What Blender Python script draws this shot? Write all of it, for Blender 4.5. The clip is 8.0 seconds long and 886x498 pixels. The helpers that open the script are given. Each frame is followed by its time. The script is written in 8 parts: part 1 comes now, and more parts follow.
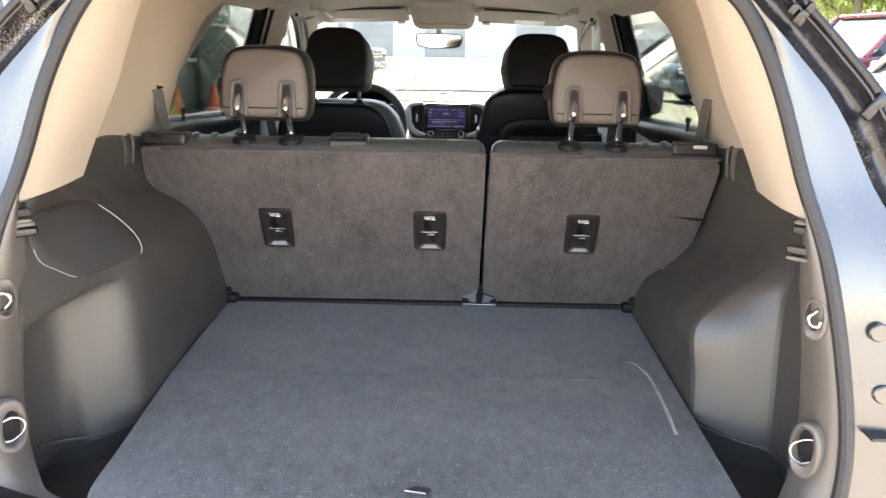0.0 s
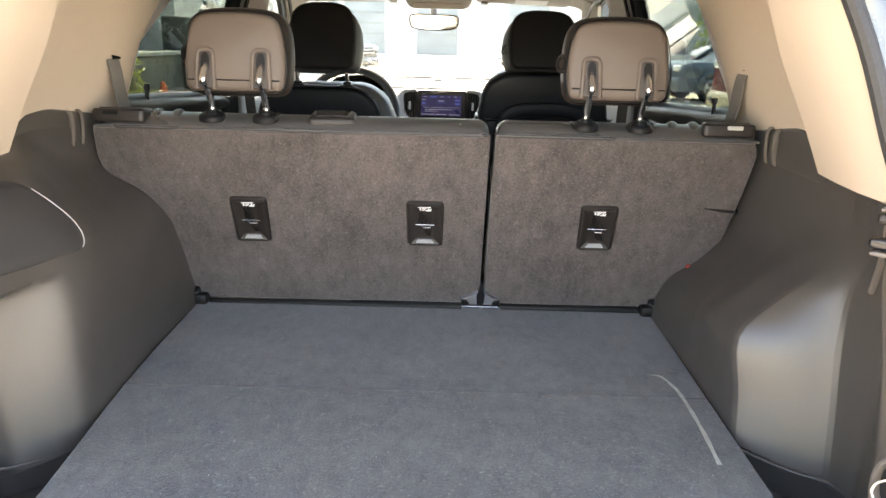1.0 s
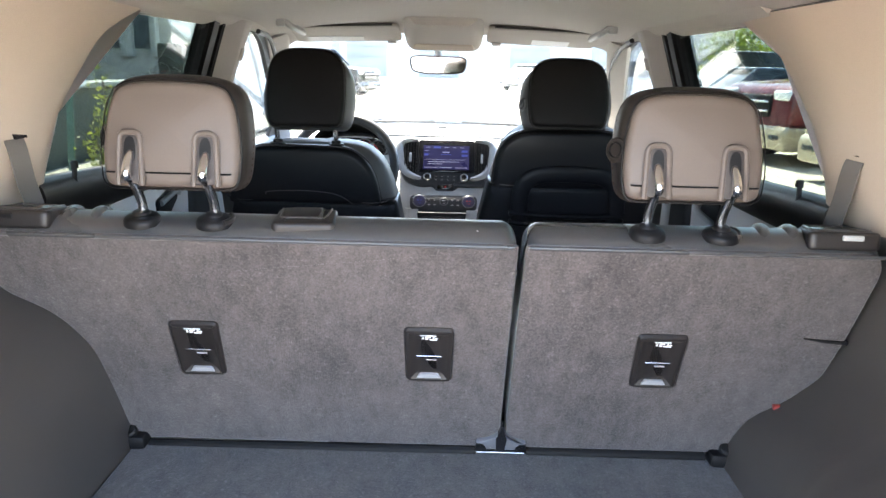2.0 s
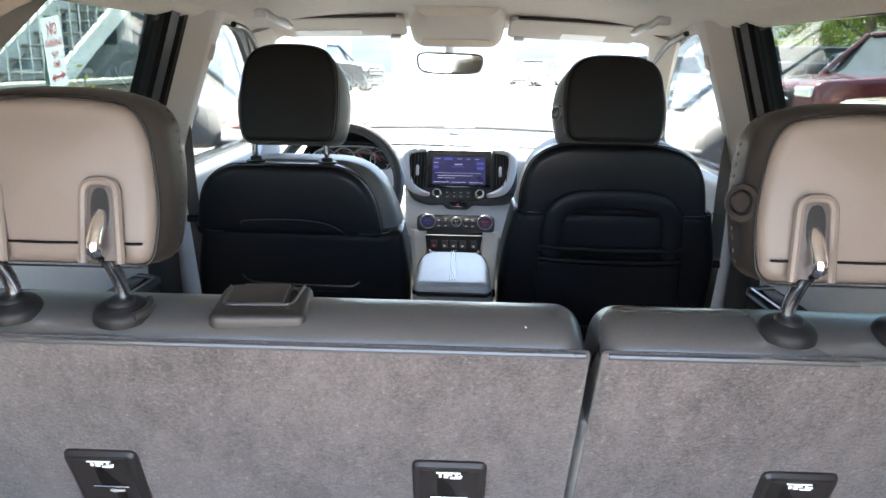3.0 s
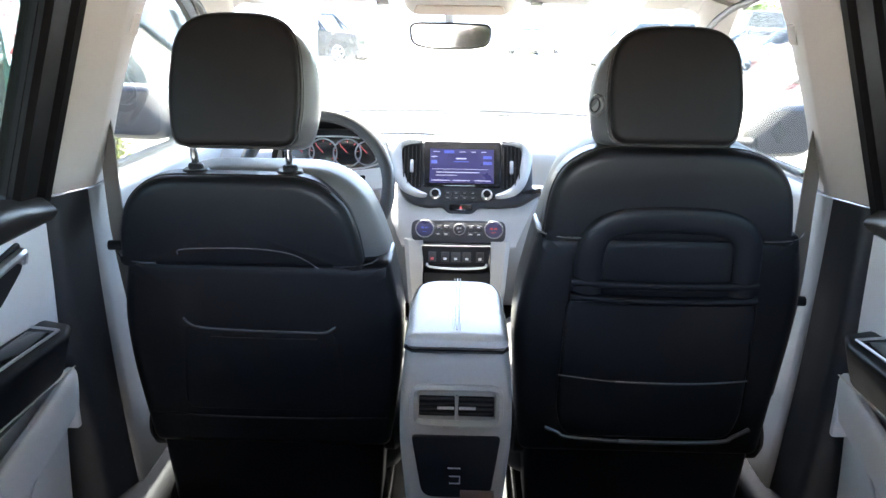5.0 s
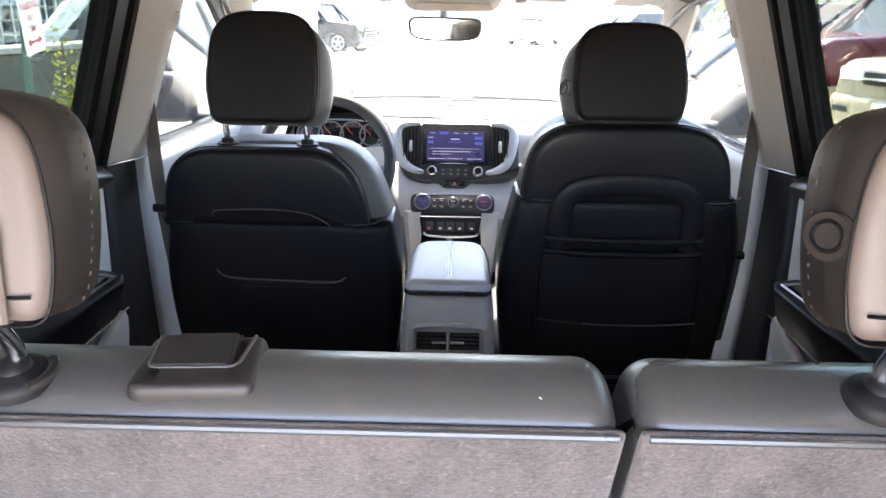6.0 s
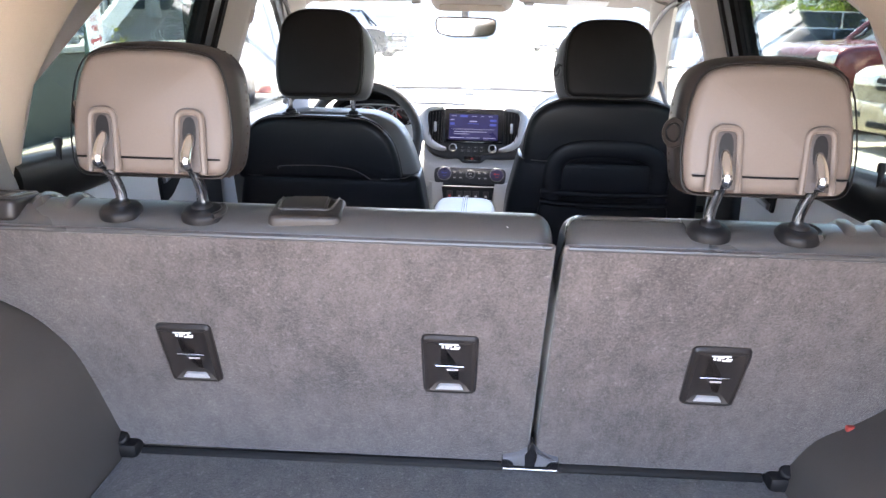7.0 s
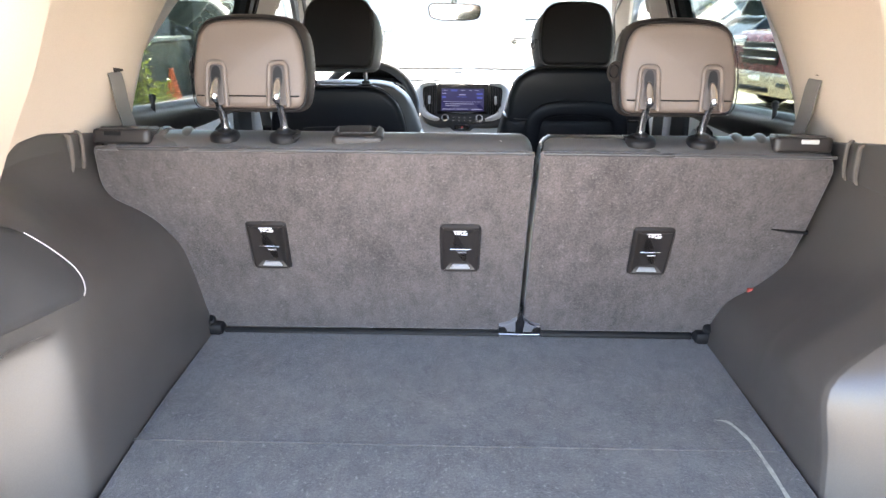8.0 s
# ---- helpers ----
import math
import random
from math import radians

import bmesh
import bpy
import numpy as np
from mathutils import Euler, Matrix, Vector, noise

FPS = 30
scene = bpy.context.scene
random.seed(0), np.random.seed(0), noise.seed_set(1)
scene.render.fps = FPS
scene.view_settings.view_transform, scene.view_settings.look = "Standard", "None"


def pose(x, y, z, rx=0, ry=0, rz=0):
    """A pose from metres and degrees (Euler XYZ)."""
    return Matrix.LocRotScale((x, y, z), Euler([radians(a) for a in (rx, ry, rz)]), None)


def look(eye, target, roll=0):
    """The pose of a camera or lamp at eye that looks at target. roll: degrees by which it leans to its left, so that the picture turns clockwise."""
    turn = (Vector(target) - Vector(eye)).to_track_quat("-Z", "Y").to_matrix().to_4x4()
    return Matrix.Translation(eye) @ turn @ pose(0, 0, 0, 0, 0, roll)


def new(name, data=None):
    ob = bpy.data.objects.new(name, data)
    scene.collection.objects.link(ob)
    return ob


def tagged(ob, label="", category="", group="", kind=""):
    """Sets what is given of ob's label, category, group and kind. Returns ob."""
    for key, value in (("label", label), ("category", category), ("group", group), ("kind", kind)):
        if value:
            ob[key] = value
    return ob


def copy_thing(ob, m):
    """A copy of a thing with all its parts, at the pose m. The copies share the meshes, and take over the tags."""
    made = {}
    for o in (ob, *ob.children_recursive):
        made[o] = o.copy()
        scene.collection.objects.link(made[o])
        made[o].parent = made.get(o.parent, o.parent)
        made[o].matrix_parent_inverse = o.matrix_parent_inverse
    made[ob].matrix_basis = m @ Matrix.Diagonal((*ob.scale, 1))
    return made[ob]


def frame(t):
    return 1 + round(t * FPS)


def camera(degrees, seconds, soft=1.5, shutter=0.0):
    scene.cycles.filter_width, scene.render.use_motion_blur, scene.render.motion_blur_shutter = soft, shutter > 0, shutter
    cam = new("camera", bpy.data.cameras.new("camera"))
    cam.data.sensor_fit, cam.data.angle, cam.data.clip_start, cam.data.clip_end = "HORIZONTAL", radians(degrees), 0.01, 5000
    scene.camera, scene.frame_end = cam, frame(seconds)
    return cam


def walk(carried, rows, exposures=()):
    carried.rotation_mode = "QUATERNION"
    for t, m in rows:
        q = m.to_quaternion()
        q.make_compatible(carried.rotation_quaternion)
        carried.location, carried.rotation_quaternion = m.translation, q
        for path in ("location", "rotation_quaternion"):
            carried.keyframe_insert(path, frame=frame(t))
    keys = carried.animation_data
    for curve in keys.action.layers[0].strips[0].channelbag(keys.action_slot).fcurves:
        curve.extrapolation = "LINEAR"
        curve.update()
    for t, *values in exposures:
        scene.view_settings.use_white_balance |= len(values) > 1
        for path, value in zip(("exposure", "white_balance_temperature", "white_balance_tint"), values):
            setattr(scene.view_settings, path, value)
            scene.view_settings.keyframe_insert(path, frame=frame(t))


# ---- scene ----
cam = camera(62.3, 8.0)
PATH = [
    (0, (0.079, -0.003, 1.382), (0.033, 1.922, 0.842), 1.0),
    (0.5, (0.08, 0.014, 1.328), (0.038, 1.936, 0.775), 1.4),
    (1, (0.062, 0.202, 1.317), (0.04, 2.126, 0.773), 1.4),
    (1.5, (0.032, 0.408, 1.368), (0.036, 2.343, 0.862), 1.8),
    (2, (0.039, 0.624, 1.396), (0.011, 2.563, 0.907), 1.4),
    (2.2, (0.041, 0.705, 1.408), (0.008, 2.644, 0.92), 1.2),
    (3.5, (-0.008, 1.184, 1.399), (-0.054, 3.115, 0.881), 1.2),
    (4, (-0.003, 1.31, 1.394), (-0.051, 3.236, 0.857), 1.1),
    (5.3, (-0.009, 1.448, 1.416), (-0.039, 3.355, 0.813), 0.9),
    (5.5, (-0.003, 1.399, 1.413), (-0.028, 3.301, 0.797), 1.0),
    (6, (0.01, 1.197, 1.423), (-0.025, 3.104, 0.821), 0.9),
    (6.5, (0.02, 0.974, 1.407), (-0.053, 2.884, 0.818), 1.0),
    (7, (0.04, 0.787, 1.401), (-0.059, 2.696, 0.814), 1.3),
    (7.5, (0.015, 0.577, 1.384), (-0.06, 2.488, 0.799), 1.3),
    (8, (0.006, 0.365, 1.367), (-0.043, 2.272, 0.768), 0.5),
]
walk(cam, [(t, look(eye, target, roll)) for t, eye, target, roll in PATH],
     exposures=[(0, 3.6, 8000, 18), (0.5, 3.4, 8000, 18), (1.0, 3.82, 8500, 18), (1.5, 3.95, 7300, 18), (2.1, 4.2, 6900, 18), (3.5, 4.37, 6850, 16), (4.1, 4.98, 6750, 17), (5.5, 5.38, 6800, 18), (6.0, 4.72, 7100, 24), (6.5, 4.3, 7100, 30), (7.0, 4.5, 6900, 25), (7.5, 4.5, 6800, 22), (8, 4.5, 7200, 20)])

# ---- world, sun ----
world = bpy.data.worlds.new("sky")
scene.world = world
world.use_nodes = True
wn = world.node_tree.nodes
sky = wn.new("ShaderNodeTexSky")
sky.sky_type = "NISHITA"
sky.sun_disc = False
sky.sun_elevation = radians(58)
sky.sun_rotation = radians(-12)
wn["Background"].inputs["Strength"].default_value = 0.15
world.node_tree.links.new(sky.outputs["Color"], wn["Background"].inputs["Color"])
sun = new("sun", bpy.data.lights.new("sun", "SUN"))
sun.data.energy = 4.0
sun.data.angle = radians(0.6)
sun.data.color = (1.0, 0.95, 0.87)
sun.matrix_world = look((-2.0, 9.4, 16.0), (0, 0, 0))


# ---- materials ----
def material(name, color, rough=0.5, metal=0.0, grain=300.0, vary=0.12, bump=0.15, patch=4.0, coat=0.0, sheen=0.0, depth=0.001, emit=0.0, stretch=(1, 1, 1), spec=0.5, even=1.0):
    """A surface with fine grain, broad uneven patches and relief."""
    m = bpy.data.materials.new(name)
    m.use_nodes = True
    n, link = m.node_tree.nodes, m.node_tree.links.new
    b = n["Principled BSDF"]
    co = n.new("ShaderNodeTexCoord")
    mp = n.new("ShaderNodeMapping")
    mp.inputs["Scale"].default_value = stretch
    link(co.outputs["Object"], mp.inputs["Vector"])
    fine = n.new("ShaderNodeTexNoise")
    fine.inputs["Scale"].default_value = grain
    fine.inputs["Detail"].default_value = 3
    broad = n.new("ShaderNodeTexNoise")
    broad.inputs["Scale"].default_value = patch
    broad.inputs["Detail"].default_value = 5
    link(mp.outputs["Vector"], fine.inputs["Vector"])
    link(mp.outputs["Vector"], broad.inputs["Vector"])
    both = n.new("ShaderNodeMath")
    both.operation = "ADD"
    part_ = n.new("ShaderNodeMath")
    part_.operation = "MULTIPLY"
    part_.inputs[1].default_value = even
    link(broad.outputs["Fac"], part_.inputs[0])
    link(fine.outputs["Fac"], both.inputs[0])
    link(part_.outputs[0], both.inputs[1])
    rng = n.new("ShaderNodeMapRange")
    rng.inputs["From Min"].default_value = 0.5 + 0.5 * even - 0.35
    rng.inputs["From Max"].default_value = 0.5 + 0.5 * even + 0.35
    rng.inputs["To Min"].default_value = 1 - 1.6 * vary
    rng.inputs["To Max"].default_value = 1 + 1.6 * vary
    link(both.outputs[0], rng.inputs["Value"])
    mul = n.new("ShaderNodeVectorMath")
    mul.operation = "SCALE"
    mul.inputs[0].default_value = color
    link(rng.outputs[0], mul.inputs["Scale"])
    link(mul.outputs[0], b.inputs["Base Color"])
    rr = n.new("ShaderNodeMapRange")
    rr.inputs["From Min"].default_value = 0.3
    rr.inputs["From Max"].default_value = 0.7
    rr.inputs["To Min"].default_value = max(0.02, rough - 0.07)
    rr.inputs["To Max"].default_value = min(1.0, rough + 0.07)
    link(broad.outputs["Fac"], rr.inputs["Value"])
    link(rr.outputs[0], b.inputs["Roughness"])
    b.inputs["Metallic"].default_value = metal
    b.inputs["Coat Weight"].default_value = coat
    b.inputs["Sheen Weight"].default_value = sheen
    b.inputs["Specular IOR Level"].default_value = spec
    if bump:
        bp = n.new("ShaderNodeBump")
        bp.inputs["Strength"].default_value = bump
        bp.inputs["Distance"].default_value = depth
        link(fine.outputs["Fac"], bp.inputs["Height"])
        link(bp.outputs["Normal"], b.inputs["Normal"])
    if emit:
        b.inputs["Emission Color"].default_value = (*color, 1)
        b.inputs["Emission Strength"].default_value = emit
    return m


def glass(name, tint, gloss=1.0):
    m = bpy.data.materials.new(name)
    m.use_nodes = True
    n, link = m.node_tree.nodes, m.node_tree.links.new
    n.remove(n["Principled BSDF"])
    tr = n.new("ShaderNodeBsdfTransparent")
    tr.inputs["Color"].default_value = (*tint, 1)
    gl = n.new("ShaderNodeBsdfGlossy")
    gl.inputs["Roughness"].default_value = 0.01
    fr = n.new("ShaderNodeLayerWeight")
    fr.inputs["Blend"].default_value = 0.5
    pw = n.new("ShaderNodeMath")
    pw.operation = "POWER"
    pw.inputs[1].default_value = 5.0
    link(fr.outputs["Facing"], pw.inputs[0])
    k = n.new("ShaderNodeMath")
    k.operation = "MULTIPLY_ADD"
    k.inputs[1].default_value = 0.85 * gloss
    k.inputs[2].default_value = 0.03 * gloss
    link(pw.outputs[0], k.inputs[0])
    mx = n.new("ShaderNodeMixShader")
    link(k.outputs[0], mx.inputs[0])
    link(tr.outputs[0], mx.inputs[1])
    link(gl.outputs[0], mx.inputs[2])
    link(mx.outputs[0], n["Material Output"].inputs["Surface"])
    return m


def dusty():
    """Gloss black paint with pale grains of dust gathered in drifts."""
    m = material("dusty_gloss_black", (0.016, 0.016, 0.020), 0.22, grain=160, vary=0.3, bump=0.1, patch=25)
    n, link = m.node_tree.nodes, m.node_tree.links.new
    b = n["Principled BSDF"]
    old = b.inputs["Base Color"].links[0].from_socket
    co = n.new("ShaderNodeTexCoord")
    grain = n.new("ShaderNodeTexVoronoi")
    grain.inputs["Scale"].default_value = 420
    link(co.outputs["Object"], grain.inputs["Vector"])
    drift = n.new("ShaderNodeTexNoise")
    drift.inputs["Scale"].default_value = 9
    drift.inputs["Detail"].default_value = 4
    link(co.outputs["Object"], drift.inputs["Vector"])
    lim = n.new("ShaderNodeMapRange")
    lim.inputs["From Min"].default_value = 0.42
    lim.inputs["From Max"].default_value = 0.72
    lim.inputs["To Min"].default_value = 0.0
    lim.inputs["To Max"].default_value = 0.55
    link(drift.outputs["Fac"], lim.inputs["Value"])
    less = n.new("ShaderNodeMath")
    less.operation = "LESS_THAN"
    link(grain.outputs["Distance"], less.inputs[0])
    link(lim.outputs[0], less.inputs[1])
    mx = n.new("ShaderNodeMix")
    mx.data_type = "RGBA"
    link(less.outputs[0], mx.inputs["Factor"])
    link(old, mx.inputs["A"])
    mx.inputs["B"].default_value = (0.28, 0.22, 0.17, 1)
    link(mx.outputs["Result"], b.inputs["Base Color"])
    return m


def carpet(name, dark, pale, dust):
    """Short needled pile: fibre speckle, brushed mottling, broad worn patches and settled dust."""
    m = bpy.data.materials.new(name)
    m.use_nodes = True
    n, link = m.node_tree.nodes, m.node_tree.links.new
    b = n["Principled BSDF"]
    co = n.new("ShaderNodeTexCoord")

    def noise(scale, detail, rough, stretch=(1, 1, 1)):
        mp = n.new("ShaderNodeMapping")
        mp.inputs["Scale"].default_value = stretch
        link(co.outputs["Object"], mp.inputs["Vector"])
        t = n.new("ShaderNodeTexNoise")
        t.inputs["Scale"].default_value = scale
        t.inputs["Detail"].default_value = detail
        t.inputs["Roughness"].default_value = rough
        link(mp.outputs["Vector"], t.inputs["Vector"])
        return t.outputs["Fac"]

    def mix_in(a, f, w):
        k = n.new("ShaderNodeMath")
        k.operation = "MULTIPLY_ADD"
        link(f, k.inputs[0])
        k.inputs[1].default_value = w
        if a is None:
            k.inputs[2].default_value = 0.0
        else:
            link(a, k.inputs[2])
        return k.outputs[0]
    fibre = noise(270, 3, 0.8)
    brushed = noise(38, 6, 0.72, (1, 0.55, 0.55))
    worn = noise(5.5, 4, 0.55)
    v = mix_in(mix_in(mix_in(None, fibre, 0.62), brushed, 0.46), worn, 0.30)
    ramp = n.new("ShaderNodeMapRange")
    ramp.inputs["From Min"].default_value = 0.53
    ramp.inputs["From Max"].default_value = 0.83
    link(v, ramp.inputs["Value"])
    mx = n.new("ShaderNodeMix")
    mx.data_type = "RGBA"
    link(ramp.outputs[0], mx.inputs["Factor"])
    mx.inputs["A"].default_value = (*dark, 1)
    mx.inputs["B"].default_value = (*pale, 1)
    fleck = n.new("ShaderNodeMapRange")
    fleck.inputs["From Min"].default_value = 0.57
    fleck.inputs["From Max"].default_value = 0.72
    fleck.inputs["To Max"].default_value = dust
    link(noise(150, 5, 0.8), fleck.inputs["Value"])
    top = n.new("ShaderNodeMix")
    top.data_type = "RGBA"
    link(fleck.outputs[0], top.inputs["Factor"])
    link(mx.outputs["Result"], top.inputs["A"])
    top.inputs["B"].default_value = (0.30, 0.28, 0.26, 1)
    link(top.outputs["Result"], b.inputs["Base Color"])
    b.inputs["Roughness"].default_value = 0.95
    b.inputs["Sheen Weight"].default_value = 0.25
    bp = n.new("ShaderNodeBump")
    bp.inputs["Strength"].default_value = 0.6
    bp.inputs["Distance"].default_value = 0.0022
    link(fibre, bp.inputs["Height"])
    link(bp.outputs["Normal"], b.inputs["Normal"])
    return m


CARPET = carpet("carpet", (0.024, 0.0226, 0.0200), (0.112, 0.104, 0.090), 0.80)
BACK_CARPET = carpet("back_carpet", (0.027, 0.022, 0.021), (0.100, 0.083, 0.079), 0.40)
TRIM_DARK = material("dark_trim", (0.058, 0.052, 0.047), 0.36, grain=700, vary=0.10, bump=0.25, patch=6, depth=0.0006)
TRIM_LID = material("lid_trim", (0.036, 0.034, 0.033), 0.6, grain=700, vary=0.12, bump=0.2, patch=9, depth=0.0006)
TRIM_TAUPE = material("taupe_trim", (0.110, 0.094, 0.082), 0.40, grain=700, vary=0.08, bump=0.2, patch=6, depth=0.0006)
TRIM_BEIGE = material("beige_trim", (0.47, 0.385, 0.305), 0.7, grain=700, vary=0.05, bump=0.15, patch=3, depth=0.0005)
PILLAR_GREY = material("pillar_trim", (0.32, 0.29, 0.272), 0.75, grain=700, vary=0.05, bump=0.15, patch=3, depth=0.0005)
FRAME_BLACK = material("door_frame_black", (0.0028, 0.0025, 0.0026), 0.6, grain=700, vary=0.08, bump=0.1, depth=0.0004, spec=0.06)
HEADLINER = material("headliner_cloth", (0.455, 0.415, 0.375), 0.95, grain=900, vary=0.05, bump=0.2, patch=3, depth=0.0005)
LIGHT_GREY = material("light_grey_trim", (0.66, 0.655, 0.66), 0.5, grain=600, vary=0.06, bump=0.15, patch=5, depth=0.0005)
MID_GREY = material("mid_grey_trim", (0.24, 0.245, 0.26), 0.5, grain=600, vary=0.06, bump=0.15, patch=5, depth=0.0005)
LEATHER_GREY = material("grey_leather", (0.056, 0.055, 0.055), 0.27, spec=0.6, grain=320, vary=0.05, bump=0.18, patch=2.5, depth=0.0008)
LEATHER_TAUPE = material("taupe_leather", (0.113, 0.090, 0.077), 0.5, spec=0.3, grain=420, vary=0.025, bump=0.12, patch=8, depth=0.0006)
LEATHER_DARK = material("dark_leather", (0.0105, 0.0088, 0.0078), 0.40, spec=0.22, grain=320, vary=0.10, bump=0.18, patch=8, depth=0.0006)
LEATHER_RIM = material("brown_rim_leather", (0.019, 0.0155, 0.0138), 0.42, spec=0.25, grain=320, vary=0.08, bump=0.18, patch=8, depth=0.0006)
LEATHER_HEAD = material("warm_black_leather", (0.0052, 0.0042, 0.0040), 0.42, spec=0.11, grain=320, vary=0.08, bump=0.18, patch=8, depth=0.0006)
LEATHER_BLACK = material("black_leather", (0.0042, 0.0042, 0.0050), 0.40, spec=0.17, grain=320, vary=0.10, bump=0.18, patch=8, depth=0.0006)
LEATHER_ASH = material("ash_leather", (0.064, 0.064, 0.063), 0.48, spec=0.3, grain=320, vary=0.06, bump=0.2, patch=8, depth=0.0006)
# grey that partly paints the windows' sheen on dark leather
LEATHER_SHEEN = material("sheen_leather", (0.046, 0.046, 0.047), 0.40, spec=0.35, grain=320, vary=0.06, bump=0.2, patch=8, depth=0.0006)
LEATHER_PALE = material("pale_leather", (0.36, 0.36, 0.35), 0.5, grain=320, vary=0.06, bump=0.2, patch=8, depth=0.0006)
BLACK = material("black_plastic", (0.008, 0.008, 0.009), 0.5, spec=0.2, grain=700, vary=0.1, bump=0.12, patch=8, depth=0.0005)
GLOSS_BLACK = material("gloss_black_plastic", (0.012, 0.012, 0.014), 0.15, grain=50, vary=0.08, bump=0)
BROWN_PLASTIC = material("brown_black_plastic", (0.016, 0.0135, 0.013), 0.42, spec=0.4, grain=700, vary=0.08, bump=0.1, depth=0.0004)
RUBBER = material("rubber", (0.022, 0.022, 0.023), 0.6, grain=200, vary=0.2, bump=0.1)
DULL_STEEL = material("dull_steel", (0.42, 0.41, 0.40), 0.25, metal=1.0, grain=60, vary=0.06, bump=0)
CHROME = material("chrome", (0.78, 0.78, 0.79), 0.10, metal=1.0, grain=40, vary=0.04, bump=0)
SATIN = material("satin_silver", (0.55, 0.55, 0.56), 0.32, metal=0.9, grain=300, vary=0.05, bump=0.03)
THREAD = material("pale_thread", (0.55, 0.52, 0.48), 0.8, grain=900, vary=0.15, bump=0.3)
STITCH = material("tan_thread", (0.050, 0.029, 0.019), 0.8, grain=900, vary=0.15, bump=0.3)
WHITE = material("white_print", (0.80, 0.80, 0.80), 0.6, grain=300, vary=0.04, bump=0)
GREY_PRINT = material("grey_print", (0.42, 0.40, 0.39), 0.5, grain=300, vary=0.06, bump=0)
RED = material("red_plastic", (0.30, 0.035, 0.025), 0.4, grain=300, vary=0.06, bump=0)
WEBBING = material("belt_webbing", (0.13, 0.118, 0.105), 0.7, grain=500, vary=0.15, bump=0.4, depth=0.0005, stretch=(1, 1, 4))
PAINT = material("silver_metallic_paint", (0.075, 0.076, 0.079), 0.26, metal=0.6, grain=900, vary=0.05, bump=0, coat=1.0)
DUSTY = dusty()
PANEL_GREY = material("charcoal_panel", (0.035, 0.036, 0.040), 0.45, grain=500, vary=0.06, bump=0.08, depth=0.0004, spec=0.3)
DOOR_GREY = material("front_door_grey", (0.33, 0.34, 0.34), 0.55, grain=500, vary=0.06, bump=0.2, depth=0.0006)
DASH_PALE = material("pale_dash", (0.37, 0.365, 0.35), 0.55, grain=500, vary=0.05, bump=0.2, depth=0.0006)
# dark and pale side of one pillar trim, the shading put into the colour
PILLAR_SHADED = material("shaded_pillar_trim", (0.011, 0.0112, 0.013), 0.55, grain=600, vary=0.08, bump=0.15, patch=6, depth=0.0005)
PILLAR_LIT = material("lit_pillar_trim", (0.23, 0.232, 0.236), 0.55, grain=600, vary=0.06, bump=0.15, patch=6, depth=0.0005)
CONSOLE_GREY = material("console_grey", (0.30, 0.29, 0.272), 0.5, grain=600, vary=0.05, bump=0.2, patch=5, depth=0.0005)
DIAL_GREY = material("dial_grey", (0.13, 0.13, 0.14), 0.4, grain=300, vary=0.05, bump=0)
DIAL_VIOLET = material("violet_dial", (0.042, 0.038, 0.085), 0.3, grain=40, vary=0.1, bump=0)
WING_SILVER = material("brushed_silver_trim", (0.40, 0.41, 0.42), 0.42, metal=0.35, grain=300, vary=0.05, bump=0.03)
# mirror dimmed in its colour for the dark reflection of the body side
WING_GLASS = material("dimmed_mirror_glass", (0.028, 0.030, 0.038), 0.02, metal=1.0, grain=5, vary=0.02, bump=0)
# taupe slot recess in shade, painted as dark brown
SLOT_SHADE = material("slot_shade", (0.040, 0.031, 0.028), 0.6, grain=300, vary=0.1, bump=0.1, depth=0.0005)
MIRROR = material("mirror_glass", (0.85, 0.86, 0.87), 0.02, metal=1.0, grain=5, vary=0.02, bump=0)
GLASS_DARK = glass("privacy_glass", (0.40, 0.45, 0.42), 1.0)
GLASS_SIDE = glass("side_glass", (0.53, 0.57, 0.57), 0.8)
GLASS_CLEAR = glass("clear_glass", (0.77, 0.81, 0.80), 0.6)
SCREEN = material("lit_screen", (0.020, 0.019, 0.062), 0.3, grain=30, vary=0.15, bump=0, emit=0.05)
LIT_WHITE = material("lit_white", (0.32, 0.33, 0.42), 0.4, grain=30, vary=0.02, bump=0, emit=0.05)
LIT_BLUE = material("lit_blue", (0.05, 0.07, 0.26), 0.4, grain=30, vary=0.02, bump=0, emit=0.05)
LIT_RED = material("lit_red", (0.35, 0.04, 0.04), 0.4, grain=30, vary=0.02, bump=0, emit=0.03)


# ---- mesh helpers ----
def finish(bm, angle=35):
    bmesh.ops.recalc_face_normals(bm, faces=bm.faces)
    lim = radians(angle)
    for f in bm.faces:
        f.smooth = True
    for e in bm.edges:
        if len(e.link_faces) == 2 and e.calc_face_angle(0) > lim:
            e.smooth = False


def thing(name, loc, label="", category="", group="", kind=""):
    ob = new(name)
    ob.empty_display_size = 0.1
    ob.location = loc
    return tagged(ob, label, category, group, kind)


def part(name, bm, mat, parent=None, label="", angle=35):
    """Links a mesh, drawn in world places, as one object under a thing or a part."""
    finish(bm, angle)
    me = bpy.data.meshes.new(name)
    bm.to_mesh(me)
    bm.free()
    me.materials.append(mat)
    ob = new(name, me)
    if parent is not None:
        ob.parent = parent
        if parent.type == "EMPTY":
            ob.matrix_parent_inverse = Matrix.Translation(-Vector(parent.location))
    if label:
        ob["label"] = label
    return ob


def single(name, bm, mat, label="", category="", group="", kind="", angle=35):
    return tagged(part(name, bm, mat, None, "", angle), label, category, group, kind)


def mesh():
    return bmesh.new()


